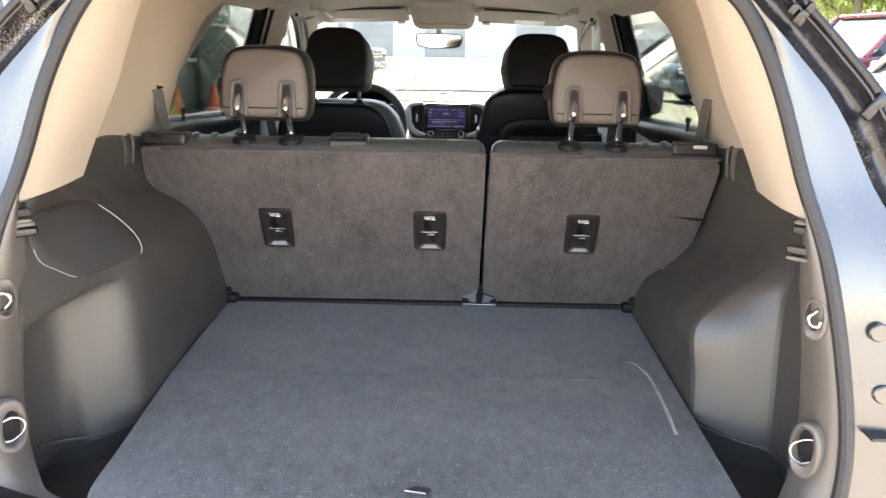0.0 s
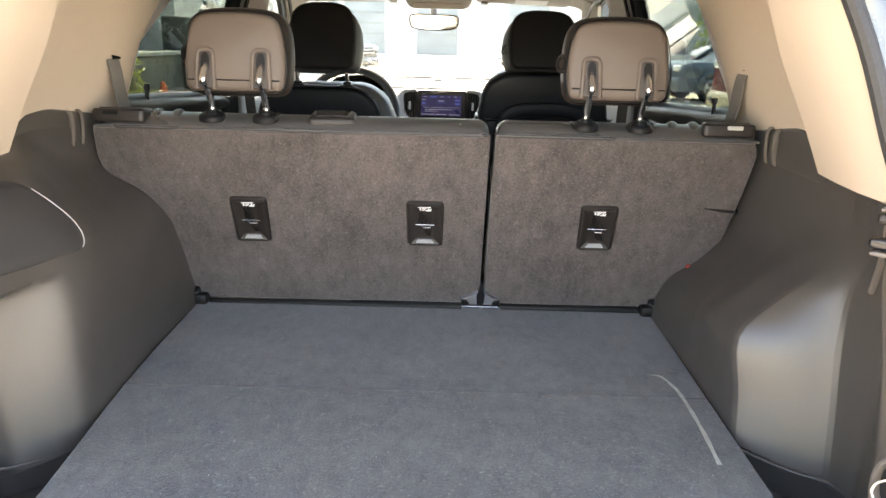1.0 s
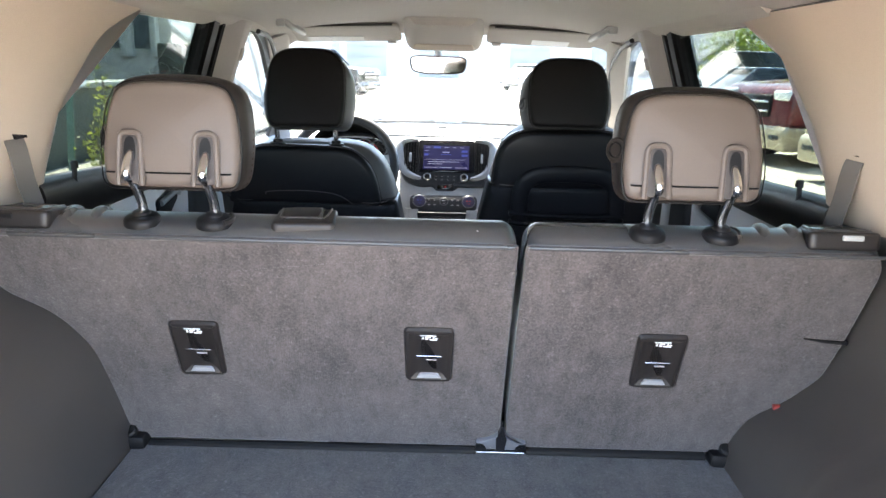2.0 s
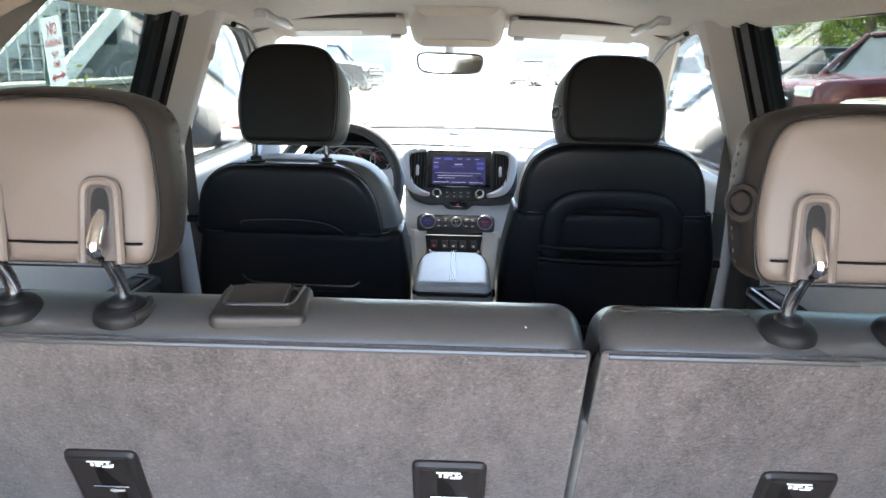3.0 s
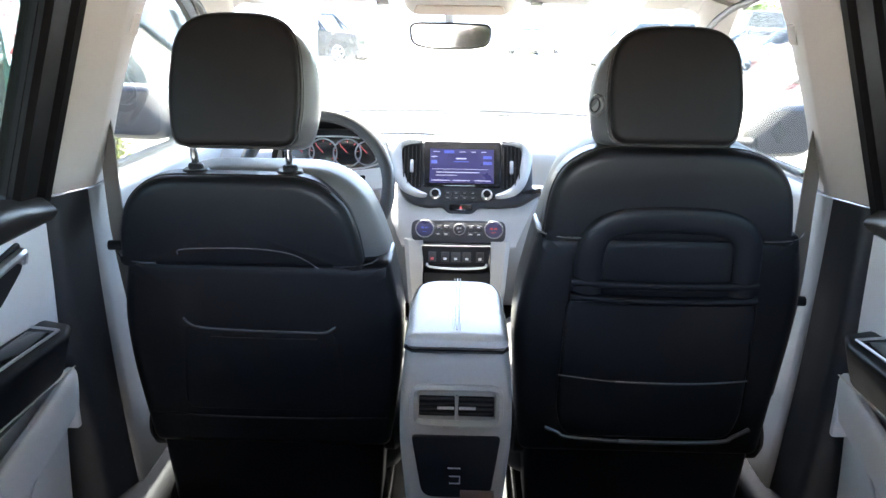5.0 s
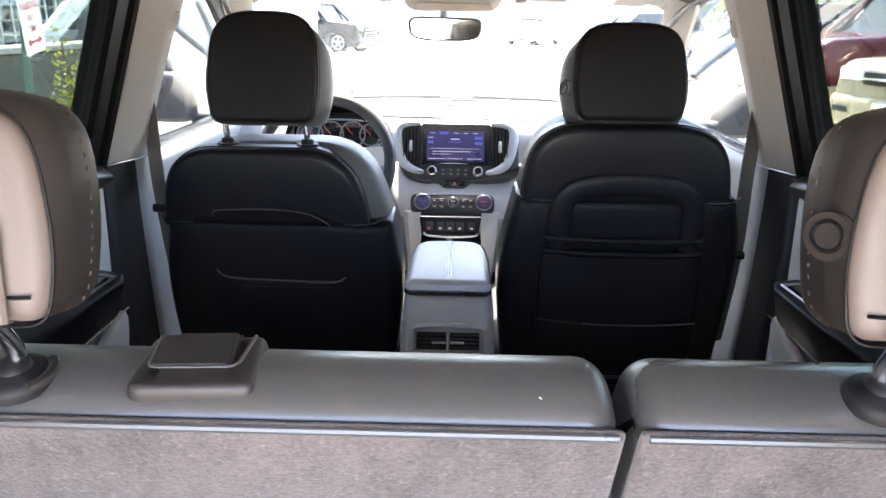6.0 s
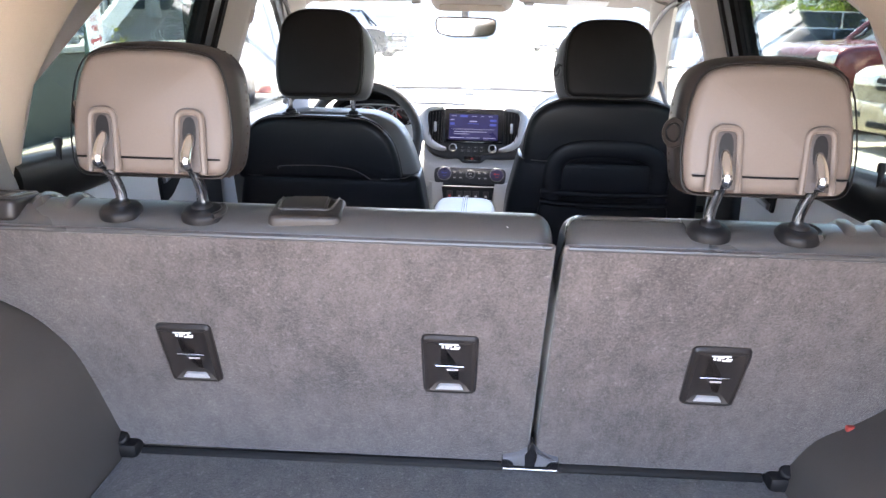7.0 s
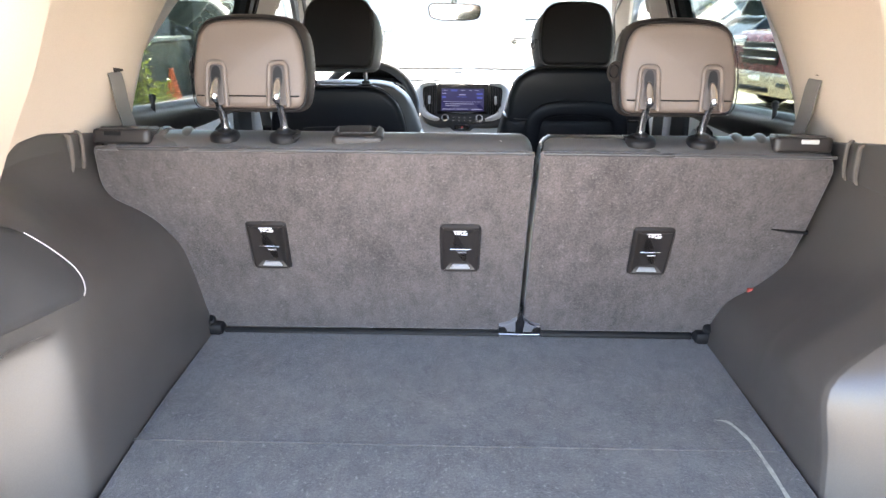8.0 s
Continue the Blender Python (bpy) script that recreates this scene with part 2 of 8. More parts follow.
def join(bm, tmp):
    me = bpy.data.meshes.new("tmp")
    tmp.to_mesh(me)
    tmp.free()
    bm.from_mesh(me)
    bpy.data.meshes.remove(me)


def box(bm, x0, x1, y0, y1, z0, z1, r=0.0, seg=2, M=None):
    t = bmesh.new()
    bmesh.ops.create_cube(t, size=1, matrix=Matrix.Translation(((x0 + x1) / 2, (y0 + y1) / 2, (z0 + z1) / 2)) @ Matrix.Diagonal((x1 - x0, y1 - y0, z1 - z0, 1)))
    if r:
        bmesh.ops.bevel(t, geom=t.edges[:], offset=r, segments=seg, profile=0.5, affect="EDGES")
    if M is not None:
        t.transform(M)
    join(bm, t)
    return bm


def loft(bm, rings, closed=True, cap=True):
    vs = [[bm.verts.new(p) for p in r] for r in rings]
    n = len(rings[0])
    for a, b in zip(vs, vs[1:]):
        for i in range(n if closed else n - 1):
            j = (i + 1) % n
            bm.faces.new((a[i], a[j], b[j], b[i]))
    if cap and closed:
        bm.faces.new(vs[0][::-1])
        bm.faces.new(vs[-1])
    return bm


def shell(bm, rows, off):
    """A sheet through rows of points, given thickness along off."""
    off = Vector(off)
    rows = [[Vector(p) for p in r] for r in rows]
    ring = [r + [p + off for p in reversed(r)] for r in rows]
    return loft(bm, ring)


def fillet(pts, r, n=5):
    """A closed outline with rounded corners; r: one radius, or one a corner."""
    out, k = [], len(pts)
    for i in range(k):
        p, a, b = Vector(pts[i]), Vector(pts[i - 1]), Vector(pts[(i + 1) % k])
        ri = r[i] if isinstance(r, (list, tuple)) else r
        da, db = a - p, b - p
        ra, rb = min(ri, da.length * 0.48), min(ri, db.length * 0.48)
        if ri <= 0:
            out.append(p)
            continue
        s, e = p + da.normalized() * ra, p + db.normalized() * rb
        for j in range(n + 1):
            t = j / n
            out.append(s * (1 - t) ** 2 + p * 2 * t * (1 - t) + e * t * t)
    return out


def squircle(w, h, e=4.0, n=40, cx=0.0, cy=0.0):
    out = []
    for i in range(n):
        a = 2 * math.pi * i / n
        c, s = math.cos(a), math.sin(a)
        out.append(Vector((cx + w / 2 * math.copysign(abs(c) ** (2 / e), c), cy + h / 2 * math.copysign(abs(s) ** (2 / e), s))))
    return out


def inset(poly, d):
    n = len(poly)
    area = sum(poly[i - 1].x * poly[i].y - poly[i].x * poly[i - 1].y for i in range(n))
    sgn = 1 if area > 0 else -1
    out = []
    for i in range(n):
        t1, t2 = poly[i] - poly[i - 1], poly[(i + 1) % n] - poly[i]
        nn = Vector((0, 0))
        for t in (t1, t2):
            if t.length > 1e-9:
                t = t.normalized()
                nn += Vector((-t.y, t.x))
        out.append(poly[i] + (nn.normalized() if nn.length > 1e-9 else nn) * d * sgn)
    return out


def slab(bm, outline, M, w0, w1, r=0.0, crown0=0.0, crown1=0.0, seg=4):
    """A plate of that outline (u, v) between w0 and w1, rims rounded by r, faces bulged by the crowns."""
    pl = [Vector(p) for p in outline]
    rings = []
    if r:
        for i in range(seg + 1):
            a = i / seg * math.pi / 2
            rings.append((inset(pl, r * (1 - math.sin(a))), w0 + r * (1 - math.cos(a))))
        for i in range(seg + 1):
            a = i / seg * math.pi / 2
            rings.append((inset(pl, r * (1 - math.cos(a))), w1 - r * (1 - math.sin(a))))
    else:
        rings = [(pl, w0), (pl, w1)]

    def fan(ring, crown):
        q, w = ring
        c = sum(q, Vector((0, 0))) / len(q)
        return [([c + (p - c) * s for p in q], w + crown * (1 - s * s)) for s in (0.85, 0.65, 0.4, 0.15, 0.03)]
    if crown0:
        rings = fan(rings[0], -crown0)[::-1] + rings
    if crown1:
        rings = rings + fan(rings[-1], crown1)
    loft(bm, [[M @ Vector((p.x, p.y, w)) for p in q] for q, w in rings])
    if crown0 or crown1:
        bm.faces.ensure_lookup_table()
        bmesh.ops.poke(bm, faces=bm.faces[-2:])
    return bm


def tube(bm, pts, r, n=8, closed=False):
    pts = [Vector(p) for p in pts]
    k = len(pts)
    rings, up = [], None
    for i in range(k):
        a = pts[i - 1] if (i or closed) else pts[0]
        b = pts[(i + 1) % k] if (i < k - 1 or closed) else pts[-1]
        t = (b - a).normalized()
        if up is None:
            up = t.orthogonal().normalized()
        up = (up - t * up.dot(t)).normalized()
        side = t.cross(up)
        rings.append([pts[i] + (up * math.cos(2 * math.pi * j / n) + side * math.sin(2 * math.pi * j / n)) * r for j in range(n)])
    if closed:
        vs = [[bm.verts.new(p) for p in q] for q in rings]
        for i in range(k):
            a, b = vs[i], vs[(i + 1) % k]
            for j in range(n):
                m = (j + 1) % n
                bm.faces.new((a[j], a[m], b[m], b[j]))
        return bm
    return loft(bm, rings)


def ribbon(bm, pts, side, w, th):
    """A strap through pts, w wide along side, th thick."""
    pts = [Vector(p) for p in pts]
    side = Vector(side).normalized()
    rings = []
    for i in range(len(pts)):
        t = (pts[min(i + 1, len(pts) - 1)] - pts[max(i - 1, 0)]).normalized()
        nn = t.cross(side).normalized() * th / 2
        s = side * w / 2
        rings.append([pts[i] - s - nn, pts[i] + s - nn, pts[i] + s + nn, pts[i] - s + nn])
    return loft(bm, rings)


def disc(bm, c, axis, r, h, n=24, bev=0.0):
    """A short cylinder from c along axis, with a bevelled outer rim."""
    axis = Vector(axis).normalized()
    u = axis.orthogonal().normalized()
    v = axis.cross(u)
    c = Vector(c)
    prof = [(r, 0), (r, h - bev), (r - bev, h)] if bev else [(r, 0), (r, h)]
    return loft(bm, [[c + axis * w + (u * math.cos(2 * math.pi * i / n) + v * math.sin(2 * math.pi * i / n)) * q for i in range(n)] for q, w in prof])


def frame_of(o, u, w):
    """A local frame at o: u to the right, w outwards, v = w x u."""
    u, w = Vector(u).normalized(), Vector(w).normalized()
    v = w.cross(u).normalized()
    return Matrix(((u.x, v.x, w.x, o[0]), (u.y, v.y, w.y, o[1]), (u.z, v.z, w.z, o[2]), (0, 0, 0, 1)))


def spline(pts, n=6):
    """A smooth line through pts."""
    p = [Vector(q) for q in pts]
    out = []
    for i in range(len(p) - 1):
        a, b, c, d = p[max(i - 1, 0)], p[i], p[i + 1], p[min(i + 2, len(p) - 1)]
        for j in range(n):
            t = j / n
            out.append(0.5 * (2 * b + (c - a) * t + (2 * a - 5 * b + 4 * c - d) * t * t + (3 * b - a - 3 * c + d) * t ** 3))
    return out + [p[-1]]

# ---- ground ----
def asphalt():
    m = material("sunlit_concrete_lot", (0.36, 0.335, 0.275), 0.9, grain=18, vary=0.16, bump=0.3, patch=0.35, depth=0.01)
    return m


bm = mesh()
box(bm, -900, 900, -900, 900, -0.3, 0.0)
single("ground", bm, asphalt(), "pale sun-bleached concrete parking lot", "ground", kind="structure")

# ---- the vehicle's shell: trim, openings, glass ----
SEAL = [(0.434, 1.120, 1.475), (0.484, 1.110, 1.430), (0.529, 1.080, 1.330), (0.569, 1.050, 1.200), (0.606, 1.010, 1.080), (0.636, 0.975, 0.920), (0.646, 0.955, 0.800), (0.629, 0.940, 0.700), (0.574, 0.925, 0.645), (0.474, 0.915, 0.625)]


def seal_line(s):
    top = [(0.0, 1.15, 1.515), (0.25, 1.145, 1.51), (0.37, 1.135, 1.50)]
    low = [(0.25, 0.912, 0.622), (0.0, 0.912, 0.622)]
    return spline([(s * x, y, z) for x, y, z in top + SEAL + low], 5)


# cargo floor board, with its front lip and pull loop
floor_top = 0.718
bm = mesh()
out = fillet([(-0.528, 1.83), (-0.520, 1.42), (-0.487, 1.07), (-0.480, 0.925), (-0.40, 0.897), (0.43, 0.897), (0.522, 0.925), (0.526, 1.40), (0.532, 1.83)], [0.01, 0.2, 0.2, 0.07, 0.1, 0.1, 0.07, 0.2, 0.01])
slab(bm, out, Matrix.Translation((0, 0, 0)), floor_top - 0.022, floor_top, 0.006)
floor = thing("cargo_floor", (0, 1.35, floor_top - 0.022), "charcoal carpeted cargo floor board, lightly worn", "floor", kind="structure")
part("floor_board", bm, CARPET, floor)
bm = mesh()
tube(bm, [(-0.515, 1.383, floor_top - 0.0008), (0, 1.385, floor_top - 0.0008), (0.52, 1.39, floor_top - 0.0008)], 0.0022, 6)
part("fold_line", bm, CARPET, floor, "fold line across the carpet")
bm = mesh()
TAB = Matrix.Translation((0.024, 0.976, floor_top + 0.001)) @ pose(0, 0, 0, 0, 0, -8) @ pose(0, 0, 0, -14, 0, 0)
slab(bm, fillet([Vector((-0.019, -0.013)), Vector((0.015, -0.015)), Vector((0.019, 0.010)), Vector((-0.011, 0.012))], 0.003), TAB, 0.002, 0.0055, 0.001)
part("pull_tab", bm, TRIM_LID, floor, "dark fabric pull tab")
bm = mesh()
tube(bm, [TAB @ Vector((-0.019, -0.014, 0.006)), TAB @ Vector((0.014, -0.016, 0.006))], 0.0011, 6)
part("tab_edge", bm, GREY_PRINT, floor, "pale front edge of the tab")
# pale scuff drawn across the carpet
bm = mesh()
sc = spline([(0.452, 1.482, 0), (0.466, 1.470, 0), (0.478, 1.425, 0), (0.4805, 1.37, 0), (0.479, 1.28, 0), (0.472, 1.175, 0)], 6)
vs = []
for i, p in enumerate(sc):
    w = 0.0105 - 0.0011 * i if i < 7 else 0.0035 + 0.0006 * math.sin(i * 1.3)
    vs.append((bm.verts.new((p.x - w, p.y, floor_top + 0.0009)), bm.verts.new((p.x + w, p.y, floor_top + 0.0009))))
for a, b in zip(vs, vs[1:]):
    bm.faces.new((a[0], a[1], b[1], b[0]))
SCUFF = material("carpet_scuff", (0.36, 0.35, 0.29), 0.95, grain=160, vary=0.22, bump=0.5, patch=30)
part("scuff_mark", bm, SCUFF, floor, "pale scuff on the carpet")
bm = mesh()
rng = random.Random(11)
for i in range(26):
    x, y = rng.uniform(-0.45, 0.48), 0.92 + 0.35 * rng.random() ** 2
    a = rng.random() * 6.28
    r = 0.0004 + 0.0006 * rng.random()
    tube(bm, [(x, y, floor_top + 0.0006), (x + 2 * r * math.cos(a), y + 2 * r * math.sin(a), floor_top + 0.0012)], r * 0.6, 5)
single("lint", bm, GREY_PRINT, "fine pale lint scattered on the carpet", "lint", kind="stuff")

# tub below the floor and sill plate
bm = mesh()
box(bm, -0.70, 0.70, 0.90, 1.84, 0.60, 0.625)
single("cargo_tub", bm, TRIM_DARK, "dark moulded tub under the cargo floor", "tub", kind="structure")
bm = mesh()
rows = []
for x in np.linspace(-0.62, 0.62, 31):
    k = 0.035 * max(0, (abs(x) - 0.45) / 0.17) ** 2
    rows.append([(x, 0.955, 0.690 + k), (x, 0.92, 0.698 + k), (x, 0.885, 0.694 + k), (x, 0.855, 0.676 + k), (x, 0.835, 0.640), (x, 0.83, 0.60)])
shell(bm, rows, (0, 0.012, -0.012))
sill = single("sill_plate", bm, BROWN_PLASTIC, "ribbed dark plastic sill plate of the tailgate", "sill", kind="structure")
ribs = mesh()
box(ribs, -0.0195, 0.0195, 0.846, 0.895, 0.689, 0.7005, 0.0015, 1)
finish(ribs)
rib_mesh = bpy.data.meshes.new("rib")
ribs.to_mesh(rib_mesh)
ribs.free()
rib_mesh.materials.append(BROWN_PLASTIC)
for i in range(21):
    r = new("rib", rib_mesh)
    r.location = (-0.42 + i * 0.042, 0, 0)
    r.parent = sill


# side trim, stations along the car; from floor to beltline
def wall_rows(s):
    if s > 0:
        st = [(1.84, [(.525, .70), (.530, .74), (.555, .81), (.610, .855), (.650, .92), (.668, 1.00), (.675, 1.08), (.680, 1.155)]),
              (1.55, [(.530, .70), (.532, .76), (.545, .84), (.600, .90), (.655, .955), (.675, 1.02), (.680, 1.08), (.683, 1.168)]),
              (1.420, [(0.528, 0.700), (0.529, 0.780), (0.526, 0.866), (0.588, 0.928), (0.648, 0.978), (0.678, 1.030), (0.682, 1.090), (0.681, 1.142)]),
              (1.327, [(0.528, 0.700), (0.529, 0.780), (0.526, 0.872), (0.588, 0.932), (0.648, 0.980), (0.678, 1.030), (0.682, 1.090), (0.681, 1.142)]),
              (1.318, [(0.532, 0.699), (0.533, 0.780), (0.530, 0.872), (0.590, 0.932), (0.649, 0.980), (0.678, 1.030), (0.682, 1.090), (0.681, 1.142)]),
              (1.312, [(0.541, 0.697), (0.543, 0.780), (0.541, 0.871), (0.597, 0.932), (0.650, 0.980), (0.678, 1.030), (0.681, 1.090), (0.680, 1.142)]),
              (1.262, [(0.646, 0.672), (0.651, 0.780), (0.653, 0.872), (0.661, 0.943), (0.669, 0.989), (0.676, 1.030), (0.675, 1.090), (0.669, 1.142)]),
              (1.254, [(0.653, 0.670), (0.658, 0.780), (0.660, 0.860), (0.665, 0.945), (0.671, 0.990), (0.676, 1.030), (0.675, 1.090), (0.668, 1.142)]),
              (1.244, [(0.655, 0.670), (0.660, 0.780), (0.662, 0.860), (0.666, 0.945), (0.671, 0.990), (0.676, 1.030), (0.675, 1.090), (0.668, 1.142)]),
              (1.160, [(.668, .66), (.672, .78), (.672, .86), (.670, .945), (.664, .99), (.658, 1.03), (.652, 1.09), (.640, 1.142)]),
              (1.05, [(.640, .66), (.640, .78), (.632, .87), (.622, .96), (.612, 1.01), (.605, 1.05), (.600, 1.09), (.592, 1.142)])]
    else:
        st = [(1.84, [(.525, .70), (.530, .76), (.540, .87), (.555, .94), (.600, .995), (.665, 1.035), (.677, 1.08), (.680, 1.155)]),
              (1.55, [(.524, .70), (.527, .78), (.532, .88), (.545, .95), (.580, 1.0), (.640, 1.05), (.670, 1.10), (.683, 1.168)]),
              (1.375, [(.514, .70), (.517, .78), (.522, .88), (.530, .95), (.545, 1.0), (.600, 1.07), (.650, 1.12), (.683, 1.142)]),
              (1.300, [(.512, .69), (.515, .78), (.520, .88), (.530, .95), (.546, 1.0), (.595, 1.07), (.645, 1.12), (.678, 1.142)]),
              (1.260, [(.530, .68), (.534, .78), (.538, .88), (.545, .948), (.546, .975), (.592, 1.07), (.640, 1.12), (.672, 1.142)]),
              (1.215, [(.585, .67), (.590, .78), (.592, .88), (.590, .946), (.560, .966), (.590, 1.065), (.632, 1.115), (.660, 1.142)]),
              (1.160, [(.632, .66), (.636, .78), (.636, .88), (.630, .938), (.572, .958), (.594, 1.06), (.622, 1.11), (.640, 1.142)]),
              (1.05, [(.640, .66), (.640, .78), (.632, .88), (.622, .930), (.600, .95), (.600, 1.05), (.597, 1.10), (.592, 1.142)])]
    lines = []
    for k in range(8):
        pts = [Vector((s * pr[k][0], y - ((0.20 if s > 0 else 0.15) * max(0.0, 0.93 - pr[k][1]) if (1.24 if s > 0 else 1.20) < y < 1.33 else 0.0), pr[k][1])) for y, pr in st]
        ln = spline(pts, 6) if s < 0 else [a.lerp(b, t / 6) for a, b in zip(pts, pts[1:]) for t in range(6)] + [pts[-1]]
        lines.append(ln)
    rows = []
    for i in range(len(lines[0])):
        col = spline([lines[k][i] for k in range(8)], 4)
        p = col[0]
        col = [Vector((p.x + s * 0.03, p.y, 0.615)), Vector((p.x + s * 0.022, p.y, p.z - 0.008)), Vector((p.x + s * 0.006, p.y, p.z - 0.003))] + col
        rows.append(col)
    return rows


WALLS = {}
for s, nm in ((-1, "left"), (1, "right")):
    rows = wall_rows(s)
    WALLS[s] = rows
    bm = mesh()
    shell(bm, rows, (s * 0.012, 0, 0))
    w = thing("wall_" + nm, (s * 0.68, 1.45, 0.62), "dark grained plastic cargo side trim over the wheel arch", "trim panel", kind="structure")
    part("side_trim", bm, TRIM_DARK, w, angle=40)
    # rolled lower edge above the floor pocket
    bm = mesh()
    low = [(0.640, 1.10, 0.700), (0.630, 1.140, 0.688), (0.588, 1.176, 0.680), (0.545, 1.214, 0.680), (0.518, 1.255, 0.690)] if s < 0 else [(0.668, 1.13, 0.680), (0.655, 1.200, 0.676), (0.600, 1.228, 0.682), (0.540, 1.264, 0.692)]
    tube(bm, spline([(s * x - s * 0.001, y, z) for x, y, z in low], 5), 0.003, 8)
    part("lower_edge", bm, TRIM_DARK, w)
    # raised strip rising to the beltline by the seat
    bm = mesh()
    prof = [(1.39, 1.13), (1.42, 1.155), (1.47, 1.178), (1.55, 1.182), (1.66, 1.168), (1.78, 1.155), (1.80, 1.10), (1.60, 1.10), (1.42, 1.10)]
    slab(bm, fillet([Vector(p) for p in prof], 0.02), Matrix(((0, 0, s, s * 0.680), (1, 0, 0, 0), (0, 1, 0, 0), (0, 0, 0, 1))), 0.0, 0.03, 0.006)
    part("shoulder_panel", bm, TRIM_DARK, w)
    # moulded hook handle, a small upright loop
    bm = mesh()
    hy, hz = 1.630, 1.140
    for d in (-0.019, 0.019):
        tube(bm, spline([(s * 0.684, hy + d, hz + 0.030), (s * 0.674, hy + d, hz + 0.027), (s * 0.672, hy + d, hz), (s * 0.676, hy + d, hz - 0.032), (s * 0.686, hy + d, hz - 0.036)], 3), 0.0035, 6)
    part("bag_hook_frame", bm, TRIM_TAUPE, w)
    bm = mesh()
    box(bm, min(s * 0.676, s * 0.687), max(s * 0.676, s * 0.687), hy - 0.017, hy + 0.017, hz - 0.036, hz + 0.03, 0.004)
    part("bag_hook", bm, TRIM_DARK, w)
    # rear strip with hooks, between side trim and seal
    sl = [Vector((s * x, y, z)) for x, y, z in SEAL]
    inn = [(0.587, 1.067, 1.150), (0.595, 1.072, 1.050), (0.613, 1.067, 0.930), (0.619, 1.052, 0.800), (0.595, 1.022, 0.715), (0.540, 0.967, 0.697), (0.465, 0.947, 0.690)]
    out_ = [(0.575, 1.044, 1.165), (0.607, 1.010, 1.075), (0.635, 0.977, 0.930), (0.645, 0.957, 0.800), (0.629, 0.942, 0.700), (0.575, 0.927, 0.648), (0.475, 0.917, 0.628)]
    a, c = spline([(s * x, y, z) for x, y, z in inn], 6), spline([(s * x, y, z) for x, y, z in out_], 6)
    rows2 = []
    for p, q in zip(a, c):
        m1 = p.lerp(q, 0.35) + Vector((-s * 0.012, -0.022, 0.006))
        m2 = p.lerp(q, 0.75) + Vector((-s * 0.010, -0.014, 0.006))
        rows2.append(spline([p, m1, m2, q], 4))
    bm = mesh()
    shell(bm, rows2, (s * 0.012, 0.012, 0))
    part("pillar_base_trim", bm, TRIM_TAUPE, w, "taupe plastic trim with hooks", 60)
    # two cover slots
    for dz, ww in ((1.128, 0.045), (1.098, 0.055)):
        bm = mesh()
        M = frame_of((s * 0.584, 1.042, dz), (s * 0.75, -0.66, 0), (-s * 0.66, -0.75, 0.0))
        slab(bm, squircle(ww, 0.014, 5), M, -0.01, 0.006, 0.004)
        part("cover_slot", bm, GLOSS_BLACK if dz < 1.11 else BROWN_PLASTIC, w, "dark recessed slot")
        bm = mesh()
        slab(bm, squircle(ww * 0.9, 0.006, 4, cy=0.012 if dz > 1.11 else -0.012), M, -0.01, 0.008, 0.002)
        part("slot_lip", bm, TRIM_TAUPE, w)
    # bag hook and tie-down ring in oval bosses
    for (hx, hyy, hzz), big in (((0.600, 1.012, 1.005), 0), ((0.602, 0.986, 0.806), 1)):
        M = frame_of((s * hx, hyy, hzz), (s * 0.62, -0.78, 0.05), (-s * 0.78, -0.62, 0.05))
        o = squircle(0.038 + 0.010 * big, 0.064 + 0.024 * big, 2.3)
        deep = [Vector((p.x * 0.62 - 0.002, p.y * 0.68 + 0.004)) for p in o]
        bm = mesh()
        loft(bm, [[M @ Vector((p.x, p.y, w_)) for p in q] for q, w_ in ((o, -0.012), (o, 0.003), (inset(o, 0.002), 0.006), (inset(o, 0.005), 0.0068), (deep, 0.003), ([d_ * 0.9 for d_ in deep], -0.008), ([d_ * 0.5 for d_ in deep], -0.010))])
        boss = part("hook_boss", bm, TRIM_TAUPE, w, "oval taupe boss with a recess", 50)
        bm = mesh()
        slab(bm, [d_ * 0.86 for d_ in deep], M, -0.0085, -0.006, 0.0)
        part("recess", bm, BLACK, boss, "dark recess")
        bm = mesh()
        if big:
            ring = [(0.012, 0.024, 0.004), (0.002, 0.022, 0.010), (-0.013, 0.011, 0.014), (-0.018, -0.003, 0.016), (-0.011, -0.016, 0.015), (0.002, -0.020, 0.012), (0.013, -0.015, 0.006)]
            tube(bm, spline([M @ (Vector(q) * 0.88) for q in ring], 5), 0.0020, 8)
        else:
            ring = [(0.004, 0.018, -0.004), (0.001, 0.012, 0.008), (-0.005, 0.002, 0.013), (-0.001, -0.008, 0.012), (0.007, -0.009, 0.008), (0.010, -0.001, 0.006)]
            tube(bm, spline([M @ Vector(q) for q in ring], 5), 0.0030, 8)
        part("tie_down_ring" if big else "hook_loop", bm, DULL_STEEL, boss, "steel loop")

# storage lid in the left trim
def wall_at(s, y, f):
    rows = WALLS[s]
    i = min(range(len(rows)), key=lambda k: abs(rows[k][8].y - y))
    j = min(i + 1, len(rows) - 1) if rows[i][8].y > y else max(i - 1, 0)
    d = rows[j][8].y - rows[i][8].y
    t = 0 if abs(d) < 1e-6 else (y - rows[i][8].y) / d
    k = f * (len(rows[0]) - 1)
    k0 = int(min(k, len(rows[0]) - 2))
    a = rows[i][k0].lerp(rows[i][k0 + 1], k - k0)
    b = rows[j][k0].lerp(rows[j][k0 + 1], k - k0)
    return a.lerp(b, t)


